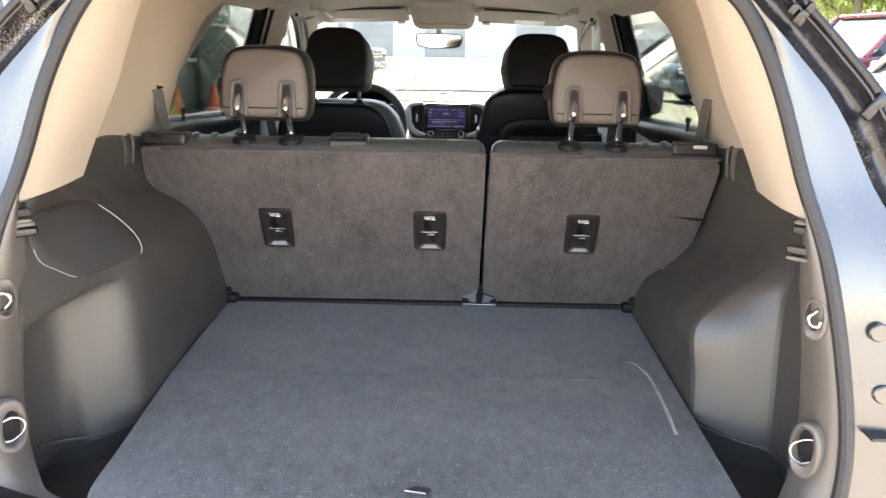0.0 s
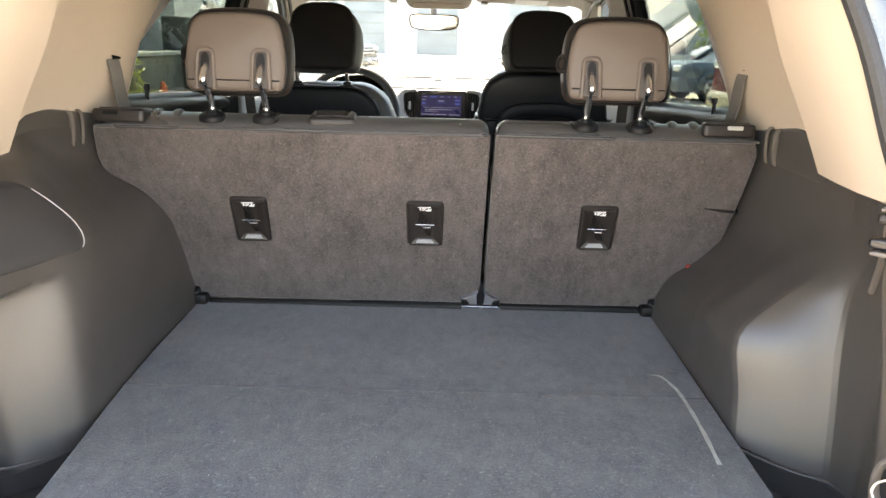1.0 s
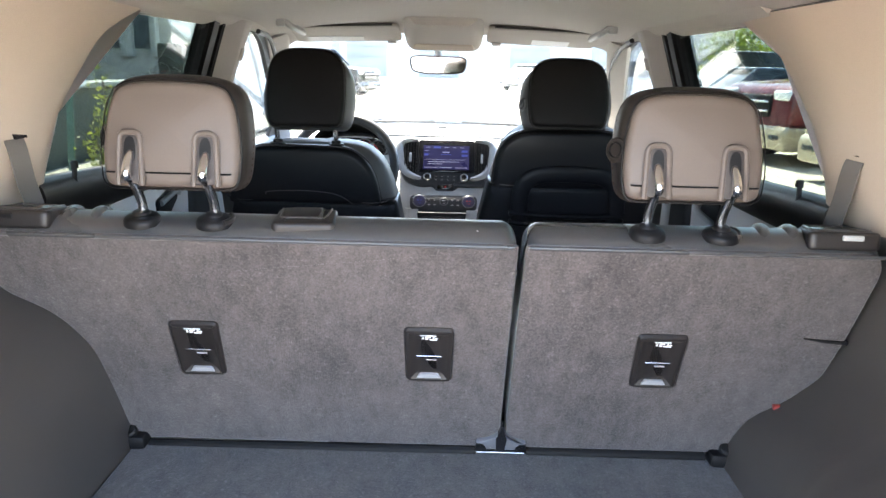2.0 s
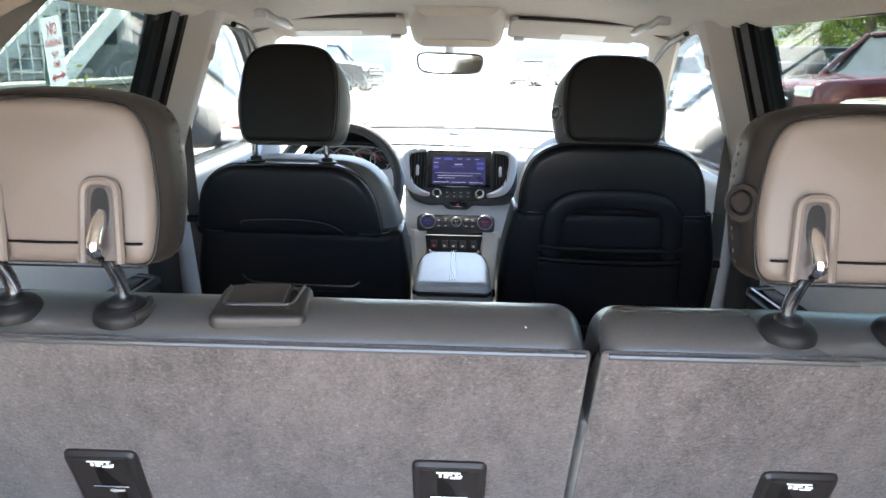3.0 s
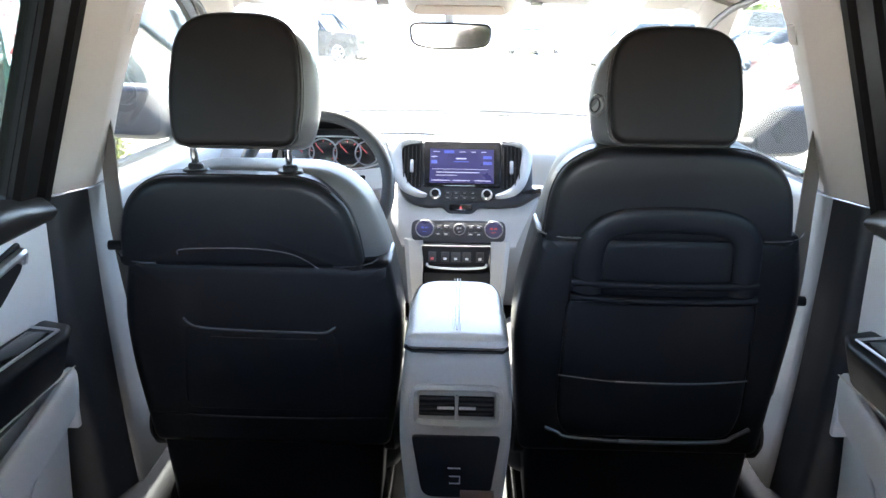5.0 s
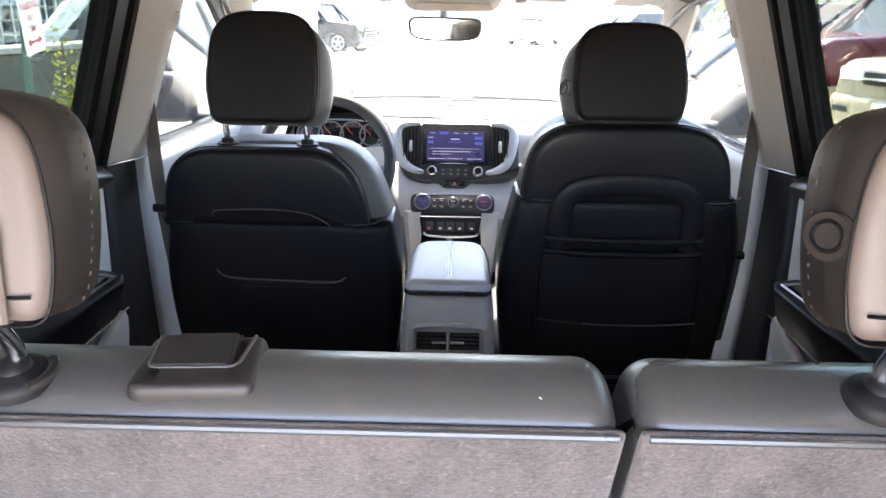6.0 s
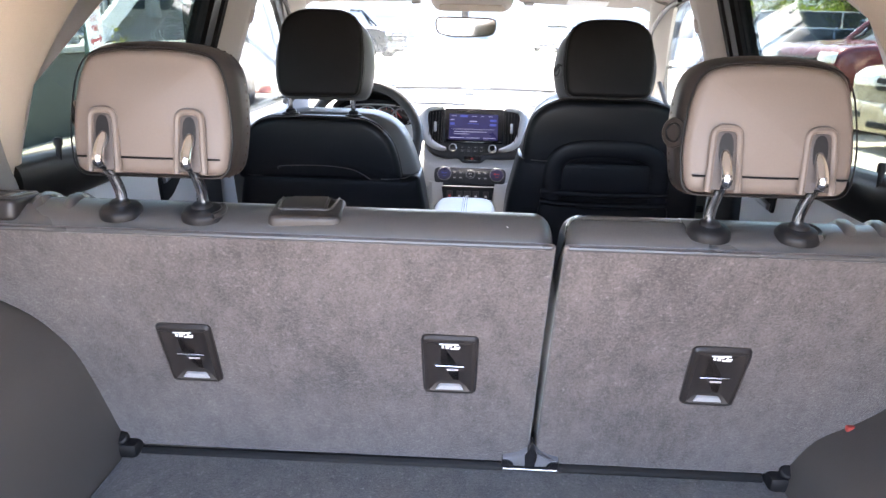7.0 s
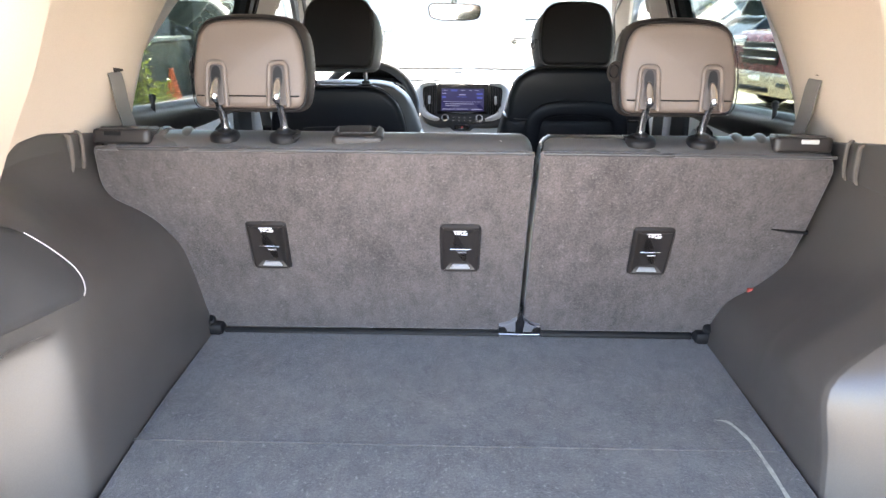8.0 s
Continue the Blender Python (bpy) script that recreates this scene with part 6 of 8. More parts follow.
for x, r, mt in ((-0.090, 0.024, LIT_BLUE), (0.094, 0.024, LIT_RED), (0.002, 0.0155, GREY_PRINT)):
    bm = mesh()
    tube(bm, [CF @ Vector((x + r * math.cos(a), 0.003 + r * math.sin(a), 0.012)) for a in np.linspace(0, 2 * math.pi, 28)[:-1]], 0.0013, 8, closed=True)
    dl = part("dial_ring", bm, DIAL_GREY, cl, "grey dial ring")
    bm = mesh()
    disc(bm, CF @ Vector((x, 0.003, 0.0)), nrm, r - 0.002, 0.012, 26, 0.002)
    part("dial", bm, DIAL_VIOLET if r > 0.02 else PANEL_GREY, dl)
    bm = mesh()
    box(bm, x - r * 0.40, x - r * 0.08, 0.003, 0.008, 0.012, 0.0128, M=CF)
    box(bm, x + r * 0.05, x + r * 0.36, 0.004, 0.007, 0.012, 0.0128, M=CF)
    box(bm, x - r * 0.25, x + r * 0.25, -0.006, -0.0045, 0.012, 0.0128, M=CF)
    part("dial_display", bm, mt, dl, "small display")
for sx in (-1, 1):
    for k in range(2):
        for j in range(2):
            bm = mesh()
            cx = sx * (0.033 + k * 0.021)
            box(bm, cx - 0.008, cx + 0.008, -0.016 + j * 0.019, -0.004 + j * 0.019, 0.003, 0.007, 0.001, 1, CF)
            bt = part("button", bm, PANEL_GREY, cl)
            bm = mesh()
            box(bm, cx - 0.004, cx + 0.004, -0.0115 + j * 0.019, -0.0085 + j * 0.019, 0.007, 0.0078, M=CF)
            part("button_mark", bm, GREY_PRINT, bt)
# lower switch bank, light grey cheeks and silver lip
LF = frame_of((-0.008, 3.290, 0.836), (1, 0, 0), (0, -0.95, 0.31))
bm = mesh()
slab(bm, fillet([Vector((-0.092, 0.026)), Vector((-0.084, -0.028)), Vector((0.084, -0.028)), Vector((0.092, 0.026))], 0.006), LF, -0.03, 0.004, 0.003)
sw = part("switch_bank", bm, BLACK, dash, "black switch bank")
for x0, x1, mt in ((-0.074, -0.052, LIT_RED), (-0.040, -0.018, BROWN_PLASTIC), (-0.014, 0.012, BROWN_PLASTIC), (0.016, 0.040, BROWN_PLASTIC), (0.052, 0.074, BROWN_PLASTIC)):
    bm = mesh()
    box(bm, x0, x1, -0.018, 0.010, 0.001, 0.0055, 0.002, 1, LF)
    bt = part("switch", bm, BROWN_PLASTIC, sw)
    bm = mesh()
    c = (x0 + x1) / 2
    box(bm, c - 0.004, c + 0.004, -0.012, -0.006, 0.0050, 0.0062, M=LF)
    part("switch_mark", bm, LIT_RED if mt is LIT_RED else GREY_PRINT, bt)
bm = mesh()
tube(bm, spline([LF @ Vector((-0.076, -0.022, 0.006)), LF @ Vector((-0.066, -0.031, 0.010)), LF @ Vector((0.002, -0.035, 0.012)), LF @ Vector((0.070, -0.031, 0.010)), LF @ Vector((0.080, -0.022, 0.006))], 5), 0.0032, 8)
part("silver_lip", bm, WING_SILVER, sw, "silver lip below the switches")
for sx in (-1, 1):
    bm = mesh()
    rings = []
    for z, xo, y in ((0.868, 0.142, 3.315), (0.80, 0.135, 3.275), (0.70, 0.125, 3.25), (0.45, 0.12, 3.24)):
        rings.append([Vector((-0.006 + sx * 0.090, y, z)), Vector((-0.006 + sx * (xo - 0.012), y + 0.002, z)), Vector((-0.006 + sx * xo, y + 0.016, z)), Vector((-0.006 + sx * xo, y + 0.20, z)), Vector((-0.006 + sx * 0.090, y + 0.20, z))])
    loft(bm, rings)
    part("stack_cheek", bm, DASH_PALE, dash, "light grey cheek beside the switches")
bm = mesh()
box(bm, -0.095, 0.085, 3.27, 3.42, 0.60, 0.795, 0.01)
part("storage_well", bm, BLACK, dash, "dark open tray")

# instrument hood and gauges
IH = frame_of((-0.362, 3.535, 1.062), (1, 0, 0), (0, -0.97, 0.24))
bm = mesh()
rings = []
for y, sc, dz in ((3.64, 0.02, 0.01), (3.63, 0.80, 0.0), (3.57, 0.97, 0.010), (3.50, 1.0, 0.020), (3.475, 0.99, 0.020)):
    rings.append([Vector((-0.362 + p.x * sc, y, 1.05 + (p.y * sc) + dz)) for p in fillet([Vector((-0.175, -0.08)), Vector((0.165, -0.08)), Vector((0.160, 0.03)), Vector((0.08, 0.100)), Vector((-0.09, 0.100)), Vector((-0.170, 0.03))], [0.02, 0.02, 0.08, 0.09, 0.09, 0.08])])
loft(bm, rings, cap=False)
hood = thing("instrument_cluster", (-0.362, 3.56, 0.97), "black instrument hood with round gauges", "instruments")
part("hood", bm, BLACK, hood, angle=60)
bm = mesh()
slab(bm, squircle(0.31, 0.135, 3), IH, -0.03, 0.0, 0.004)
part("gauge_face", bm, GLOSS_BLACK, hood, "dark gauge face")
for x, r in ((-0.095, 0.034), (-0.035, 0.040), (0.035, 0.040), (0.092, 0.034)):
    bm = mesh()
    tube(bm, [IH @ Vector((x + r * math.cos(a), r * math.sin(a), 0.003)) for a in np.linspace(0, 2 * math.pi, 28)[:-1]], 0.0022, 6, closed=True)
    g = part("gauge_ring", bm, MID_GREY, hood, "grey gauge ring")
    for k in range(7):
        a = radians(210 - 40 * k)
        bm = mesh()
        tube(bm, [IH @ Vector((x + r * 0.75 * math.cos(a), r * 0.75 * math.sin(a), 0.002)), IH @ Vector((x + r * 0.9 * math.cos(a), r * 0.9 * math.sin(a), 0.002))], 0.0012, 4)
        part("gauge_mark", bm, LIT_RED if abs(x) < 0.05 else GREY_PRINT, g)
    bm = mesh()
    tube(bm, [IH @ Vector((x, 0, 0.003)), IH @ Vector((x - r * 0.5, r * 0.55, 0.003))], 0.0014, 4)
    part("gauge_needle", bm, LIT_RED, g)

bm = mesh()
tube(bm, [IH @ Vector((p.x, p.y, 0.004)) for p in squircle(0.285, 0.094, 2.5, 48)], 0.0028, 6, closed=True)
part("lens_rim", bm, SATIN, hood, "silver rim round the gauges")

# steering wheel
SW = frame_of((-0.364, 3.225, 1.030), (1, 0, 0), (0, -0.91, 0.415))
wh = thing("steering_wheel", (-0.364, 3.225, 1.03), "dark leather steering wheel with grey spokes", "steering wheel")
bm = mesh()
tube(bm, [SW @ Vector((0.185 * math.cos(a), 0.185 * math.sin(a), 0)) for a in np.linspace(0, 2 * math.pi, 49)[:-1]], 0.017, 12, closed=True)
part("rim", bm, LEATHER_SHEEN, wh, "dark leather rim")
bm = mesh()
slab(bm, squircle(0.15, 0.13, 3), SW, -0.03, 0.018, 0.015, crown1=0.006)
hub = part("hub", bm, LEATHER_GREY, wh, "grey hub pad", 60)
for a0 in (8, 172, 250, 290):
    a = radians(a0)
    bm = mesh()
    d = Vector((math.cos(a), math.sin(a), 0))
    n2 = Vector((-math.sin(a), math.cos(a), 0))
    w = 0.026 if a0 in (8, 172) else 0.016
    loft(bm, [[SW @ (d * q + n2 * w * c + Vector((0, 0, h))) for c, h in ((-1, -0.008), (1, -0.008), (1, 0.006), (-1, 0.006))] for q in (0.06, 0.12, 0.178)])
    part("spoke", bm, SATIN if a0 > 200 else LIGHT_GREY, wh, "grey spoke")
for sx in (-1, 1):
    bm = mesh()
    box(bm, sx * 0.105 - 0.022, sx * 0.105 + 0.022, 0.0, 0.028, 0.004, 0.010, 0.003, 2, SW)
    part("switch_pad", bm, BLACK, wh)
bm = mesh()
tube(bm, [(-0.364, 3.27, 1.0), (-0.364, 3.5, 0.92)], 0.045, 16)
part("column", bm, BLACK, wh)
bm = mesh()
tube(bm, [(-0.30, 3.31, 0.985), (-0.215, 3.27, 0.972)], 0.007, 8)
disc(bm, (-0.215, 3.27, 0.972), (1, -0.3, 0), 0.011, 0.02, 12, 0.003)
part("stalk", bm, BLACK, wh)

# ---- overhead ----
rv = thing("rear_view_mirror", (-0.03, 3.335, 1.392), "frameless dark-rimmed rear-view mirror", "mirror")
RM = frame_of((-0.032, 3.335, 1.3935), (0.99, 0.10, 0), (0.10, -0.99, -0.015))
o = fillet([Vector((-0.105, 0.020)), Vector((-0.098, -0.024)), Vector((-0.05, -0.034)), Vector((0.05, -0.034)), Vector((0.098, -0.026)), Vector((0.105, 0.018)), Vector((0.09, 0.030)), Vector((-0.09, 0.032))], 0.02)
bm = mesh()
slab(bm, o, RM, -0.028, 0.0, 0.007)
part("housing", bm, BROWN_PLASTIC, rv)
bm = mesh()
slab(bm, inset(o, 0.006), RM, -0.002, 0.0022, 0.0)
part("glass", bm, MIRROR, rv, "mirror glass")
bm = mesh()
tube(bm, [RM @ Vector((0, 0.022, -0.02)), RM @ Vector((0, 0.06, -0.06)), RM @ Vector((0, 0.085, -0.06))], 0.013, 10)
part("stem", bm, LIGHT_GREY, rv)
bm = mesh()
oc = thing("overhead_console", (-0.012, 3.10, 1.50), "pale overhead console with small buttons", "console")
rings = []
for y, w, zb, zt in ((2.98, 0.22, 1.512, 1.54), (3.02, 0.25, 1.495, 1.54), (3.13, 0.262, 1.462, 1.54), (3.20, 0.258, 1.440, 1.53), (3.225, 0.245, 1.444, 1.52)):
    rings.append([Vector((-0.012 + p.x, y, p.y)) for p in fillet([Vector((-w / 2, zt)), Vector((-w / 2, zb + 0.02)), Vector((-w / 2 + 0.025, zb)), Vector((w / 2 - 0.025, zb)), Vector((w / 2, zb + 0.02)), Vector((w / 2, zt))], [0.0, 0.02, 0.015, 0.015, 0.02, 0.0])])
loft(bm, rings)
part("housing", bm, HEADLINER, oc, angle=50)
bm = mesh()
BM_ = frame_of((-0.012, 3.165, 1.4505), (1, 0, 0), (0, -0.35, -0.94))
slab(bm, fillet([Vector((-0.095, 0.030)), Vector((-0.105, -0.02)), Vector((0.105, -0.02)), Vector((0.095, 0.030))], 0.01), BM_, -0.004, 0.004, 0.002)
part("lamp_panel", bm, TRIM_BEIGE, oc)
bm = mesh()
BF = frame_of((-0.002, 3.198, 1.447), (1, 0, 0), (0, -0.75, -0.66))
box(bm, -0.055, 0.055, -0.008, 0.008, -0.003, 0.003, 0.002, 1, BF)
bs = part("button_strip", bm, BLACK, oc, "black button strip")
for x in (-0.045, -0.03, -0.018, 0.030, 0.045):
    bm = mesh()
    box(bm, x - 0.005, x + 0.005, -0.004, 0.004, 0.002, 0.0042, M=BF)
    part("button", bm, GREY_PRINT if x < 0.02 else BROWN_PLASTIC, bs)
for s, x0, x1 in ((-1, -0.515, -0.157), (1, 0.133, 0.498)):
    M = frame_of(((x0 + x1) / 2, 3.175, 1.4905), (1, 0, -s * 0.035), (0, -0.235, -0.97))
    w = x1 - x0
    vs_ = thing("sun_visor", ((x0 + x1) / 2, 3.175, 1.5), "pale cloth sun visor folded up with a white label", "sun visor", "sun visors")
    bm = mesh()
    slab(bm, fillet([Vector((-w / 2, 0.085)), Vector((-w / 2, -0.085)), Vector((w / 2, -0.085)), Vector((w / 2, 0.085))], 0.025), M, -0.007, 0.007, 0.005)
    part("visor_board", bm, HEADLINER, vs_)
    bm = mesh()
    box(bm, (0.02 if s > 0 else -0.09) - 0.05, (0.02 if s > 0 else -0.04) + (0.075 if s > 0 else 0.09), -0.075, -0.015, 0.0065, 0.0082, M=M)
    part("label_patch", bm, WHITE if s > 0 else LEATHER_PALE, vs_, "pale warning label")
    bm = mesh()
    box(bm, -s * (w / 2 - 0.035) - 0.015, -s * (w / 2 - 0.035) + 0.015, -0.088, -0.066, 0.006, 0.016, 0.003, 2, M)
    part("visor_clip", bm, GREY_PRINT, vs_)
    bm = mesh()
    tube(bm, [M @ Vector((-w / 2 + 0.02, 0.086, 0.0)), M @ Vector((w / 2 - 0.02, 0.086, 0.0))], 0.004, 6)
    part("visor_edge", bm, BROWN_PLASTIC, vs_)
    # grab handle
    gh = thing("grab_handle", (s * 0.46, 2.95, 1.49), "pale folding grab handle above the door", "handle", "grab handles")
    bm = mesh()
    ln = spline([(s * 0.475, 2.86, 1.508), (s * 0.455, 2.875, 1.492), (s * 0.452, 2.95, 1.486), (s * 0.455, 3.04, 1.482), (s * 0.475, 3.06, 1.495)], 4)
    tube(bm, ln, 0.009, 10)
    part("grip", bm, LEATHER_PALE, gh)
    for y in (2.865, 3.05):
        bm = mesh()
        box(bm, s * 0.485 - 0.014, s * 0.485 + 0.014, y - 0.016, y + 0.016, 1.492, 1.515, 0.006)
        part("handle_base", bm, LEATHER_PALE, gh)

# ---- seat belts ----
for s in (-1, 1):
    d = 0 if s < 0 else 0.035
    fb = thing("seat_belt", (s * 0.65, 2.75 + d, 0.9), "dark grey front seat belt hanging from the pillar", "seat belt", "front belts")
    bm = mesh()
    low = (-0.618, 2.712, 1.00) if s < 0 else (0.628, 2.755, 0.93)
    ribbon(bm, spline([(s * 0.662, 2.775 + d, 1.262), (s * 0.652, 2.768 + d, 1.22), (s * 0.64, 2.745 + d, 1.10), low, (s * 0.61, 2.76, 0.72)], 6), (0.85 * s, 0.53, 0), 0.046, 0.002)
    part("webbing", bm, WEBBING, fb)
    bm = mesh()
    slab(bm, fillet([Vector((-0.026, -0.012)), Vector((0.026, -0.012)), Vector((0.020, 0.025)), Vector((-0.020, 0.025))], 0.01), frame_of((s * 0.660, 2.775 + d, 1.262), (0, 1, 0), (-s, 0, 0.2)), -0.004, 0.006, 0.003)
    part("loop", bm, TRIM_DARK, fb)
    rb = thing("seat_belt", (s * 0.66, 1.78, 1.15), "dark grey rear seat belt from the pillar slot", "seat belt", "rear belts")
    bm = mesh()
    ribbon(bm, spline([(s * 0.680, 1.765, 1.276), (s * 0.658, 1.762, 1.270), (s * 0.650, 1.764, 1.255), (s * 0.648, 1.775, 1.20), (s * 0.646, 1.788, 1.16), (s * 0.644, 1.79, 1.135)], 5), (-0.10 * s, 1, 0), 0.044, 0.0022)
    part("webbing", bm, WEBBING, rb)
    bm = mesh()
    slab(bm, [Vector((-0.006, -0.012)), Vector((0.022, -0.012)), Vector((0.026, 0.004)), Vector((-0.020, 0.004))], frame_of((s * 0.654, 1.770, 1.277), (0, 1, 0), (-s, 0, 0.33)), -0.01, 0.003)
    part("slot", bm, GLOSS_BLACK, rb, "dark belt slot")

# ---- rear doors ----
for s, nm in ((-1, "1"), (1, "2")):
    d = 0 if s < 0 else 0.035
    dr = thing("door_" + nm, (s * 0.74, 2.3, 0.45), "light grey rear door panel with a black armrest", "door", kind="structure")
    bm = mesh()
    rows = []
    for y in np.linspace(1.88, 2.625 + d, 12):
        rows.append(spline([(s * 0.735, y, 0.44), (s * 0.725, y, 0.62), (s * 0.712, y, 0.80), (s * 0.706, y, 0.95), (s * 0.703, y, 1.085)], 4))
    shell(bm, rows, (s * 0.02, 0, 0))
    part("door_panel", bm, LIGHT_GREY, dr)
    bm = mesh()
    rows = []
    for y in np.linspace(1.86, 2.605 + d, 16):
        e = 0.004 * math.sin((y - 1.86) * 9)
        h = 0.034 - 0.030 * (y - 1.86) / 0.6 - 0.014 * max(0.0, (y - d - 2.48) / 0.125) ** 1.5
        rows.append(spline([(s * 0.712, y, 1.085), (s * (0.682 + e), y, 1.096), (s * (0.668 + e), y, 1.120 + h * 0.6), (s * (0.672 + e), y, 1.138 + h), (s * 0.691, y, 1.152 + h)], 4))
    shell(bm, rows, (s * 0.02, 0, 0))
    part("door_sill", bm, LEATHER_DARK, dr, "dark padded door sill", 60)
    # lock pin on the sill
    bm = mesh()
    tube(bm, [(s * 0.680, 1.985, 1.155), (s * 0.678, 1.985, 1.198)], 0.005, 8)
    disc(bm, (s * 0.678, 1.985, 1.190), (0, 0, 1), 0.0075, 0.014, 12, 0.003)
    part("lock_pin", bm, BLACK, dr)
    # armrest
    bm = mesh()
    rings = []
    for y, xi, zb, zt in ((1.98, 0.665, 0.90, 0.948), (2.10, 0.640, 0.875, 0.945), (2.35, 0.628, 0.835, 0.932), (2.52 + d, 0.632, 0.845, 0.925), (2.575 + d, 0.655, 0.865, 0.922), (2.59 + d, 0.69, 0.88, 0.918)):
        rings.append([Vector((s * p.x, y, p.y)) for p in fillet([Vector((xi, zt)), Vector((0.715, zt + 0.006)), Vector((0.715, zb - 0.02)), Vector((xi + 0.02, zb))], [0.012, 0.0, 0.0, 0.03], 4)])
    loft(bm, rings)
    ar = part("armrest", bm, LEATHER_BLACK, dr, "black padded armrest", 60)
    bm = mesh()
    box(bm, min(s * 0.655, s * 0.700), max(s * 0.655, s * 0.700), 2.38 + d, 2.52 + d, 0.918, 0.936, 0.008)
    part("pull_cup", bm, GLOSS_BLACK, ar, "gloss black pull cup")
    bm = mesh()
    tube(bm, [(s * 0.652, 2.34 + d, 0.9385), (s * 0.652, 2.53 + d, 0.932), (s * 0.70, 2.535 + d, 0.934)], 0.0025, 6)
    part("cup_rim", bm, SATIN, ar)
    bm = mesh()
    box(bm, min(s * 0.665, s * 0.690), max(s * 0.665, s * 0.690), 2.30 + d, 2.345 + d, 0.934, 0.945, 0.003)
    part("window_switch", bm, GLOSS_BLACK, ar)
    bm = mesh()
    tube(bm, [(s * 0.634, y, 0.868) for y in np.linspace(2.10, 2.53 + d, 8)], 0.0016, 5)
    part("armrest_stitch", bm, THREAD, ar)
    # inside handle
    H = frame_of((s * 0.702, 2.478 + d, 1.042), (0, 1, 0.22), (-s, 0, 0))
    bm = mesh()
    slab(bm, fillet([Vector((-0.075, 0.024)), Vector((0.068, 0.024)), Vector((0.055, -0.020)), Vector((-0.02, -0.045)), Vector((-0.075, -0.045))], 0.012), H, -0.01, 0.004, 0.003)
    hn = part("handle_recess", bm, BLACK, dr, "black handle recess")
    bm = mesh()
    tube(bm, spline([H @ Vector((-0.06, 0.012, 0.006)), H @ Vector((0.02, 0.016, 0.016)), H @ Vector((0.05, 0.012, 0.014)), H @ Vector((0.05, -0.006, 0.008))], 4), 0.008, 8)
    part("handle", bm, SATIN, hn, "silver inside handle")
    # open map pocket with a raised lip
    bm = mesh()
    rows = []
    for y in np.linspace(1.95, 2.600 + d, 14):
        t = (y - 1.95) / 0.65
        zt = 0.735 + 0.095 * t ** 1.3
        xi = 0.652 + 0.020 * t ** 3
        rows.append(spline([(s * 0.722, y, zt - 0.125), (s * (xi + 0.034), y, zt - 0.108), (s * (xi + 0.008), y, zt - 0.085), (s * xi, y, zt - 0.025), (s * (xi + 0.003), y, zt - 0.003), (s * (xi + 0.012), y, zt), (s * (xi + 0.018), y, zt - 0.012), (s * (xi + 0.022), y, zt - 0.07)], 4))
    shell(bm, rows, (s * 0.004, 0, 0))
    box(bm, min(s * 0.676, s * 0.722), max(s * 0.676, s * 0.722), 2.588 + d, 2.602 + d, 0.715, 0.826, 0.004)
    part("map_pocket", bm, LIGHT_GREY, dr, "light grey map pocket", 60)
    bm = mesh()
    tube(bm, spline([(s * 0.706, 2.52 + d, 0.700), (s * 0.712, 2.46 + d, 0.62), (s * 0.722, 2.42 + d, 0.52)], 5), 0.003, 6)
    part("panel_crease", bm, LIGHT_GREY, dr)
    # front door inner panel ahead of the pillar
    fd = thing("door_" + ("3" if s < 0 else "4"), (s * 0.74, 3.2, 0.45), "light grey front door panel", "door", kind="structure")
    bm = mesh()
    rows = []
    for y in np.linspace(2.86 + d, 3.80, 10):
        rows.append(spline([(s * 0.745, y, 0.44), (s * 0.735, y, 0.62), (s * 0.715, y, 0.85), (s * 0.700, y, 1.02), (s * 0.690, y, 1.085), (s * 0.705, y, 1.108), (s * 0.735, y, 1.108)], 4))
    shell(bm, rows, (s * 0.02, 0, 0))
    part("door_panel", bm, DOOR_GREY, fd, angle=60)

# ---- wing mirrors ----
SLATE = material("slate_paint", (0.010, 0.0105, 0.016), 0.45, metal=0.1, grain=400, vary=0.06, bump=0)
for s in (-1, 1):
    wm = thing("wing_mirror", (s * 0.90, 3.53, 1.05), "slate painted wing mirror", "mirror", "wing mirrors")
    W = frame_of((s * 0.925, 3.50 + (0.10 if s > 0 else 0.0), 1.170 if s < 0 else 1.135), (1, s * (0.20 if s < 0 else 0.30), 0), (-s * (0.20 if s < 0 else 0.30), -0.96, 0))
    bm = mesh()
    slab(bm, squircle(0.245, 0.155, 4.2), W, -0.095, 0.004, 0.030, crown0=0.02, seg=6)
    part("housing", bm, SLATE, wm, angle=60)
    bm = mesh()
    slab(bm, squircle(0.205, 0.122, 5, cx=s * 0.016), W, -0.01, 0.0055, 0.0)
    gl = part("glass", bm, WING_GLASS, wm, "mirror glass")
    if s > 0:
        # dark diamond shape on the right-hand glass
        bm = mesh()
        slab(bm, [Vector((-0.030, 0.004)), Vector((0.0, -0.034)), Vector((0.026, -0.004)), Vector((-0.004, 0.034))], W, 0.0052, 0.0068)
        part("diamond_mark", bm, BLACK, gl, "dark diamond mark")
    bm = mesh()
    tube(bm, [(s * 0.84, 3.55, 1.095), (s * 0.74, 3.62, 1.085)], 0.032, 12)
    part("arm", bm, BLACK, wm)
    # plain sail panel inside the front window corner
    sp = thing("sail_panel", (s * 0.70, 3.60, 1.10), "grey triangular sail panel at the front window corner", "trim panel", kind="structure")
    M = side_frame(s)
    bm = mesh()
    slab(bm, fillet([Vector((3.50, vv(1.105))), Vector((3.70, vv(1.10))), Vector((3.62, vv(1.18))), Vector((3.54, vv(1.225)))], 0.012), M, -0.015, 0.0, 0.004)
    part("panel", bm, TRIM_TAUPE, sp)

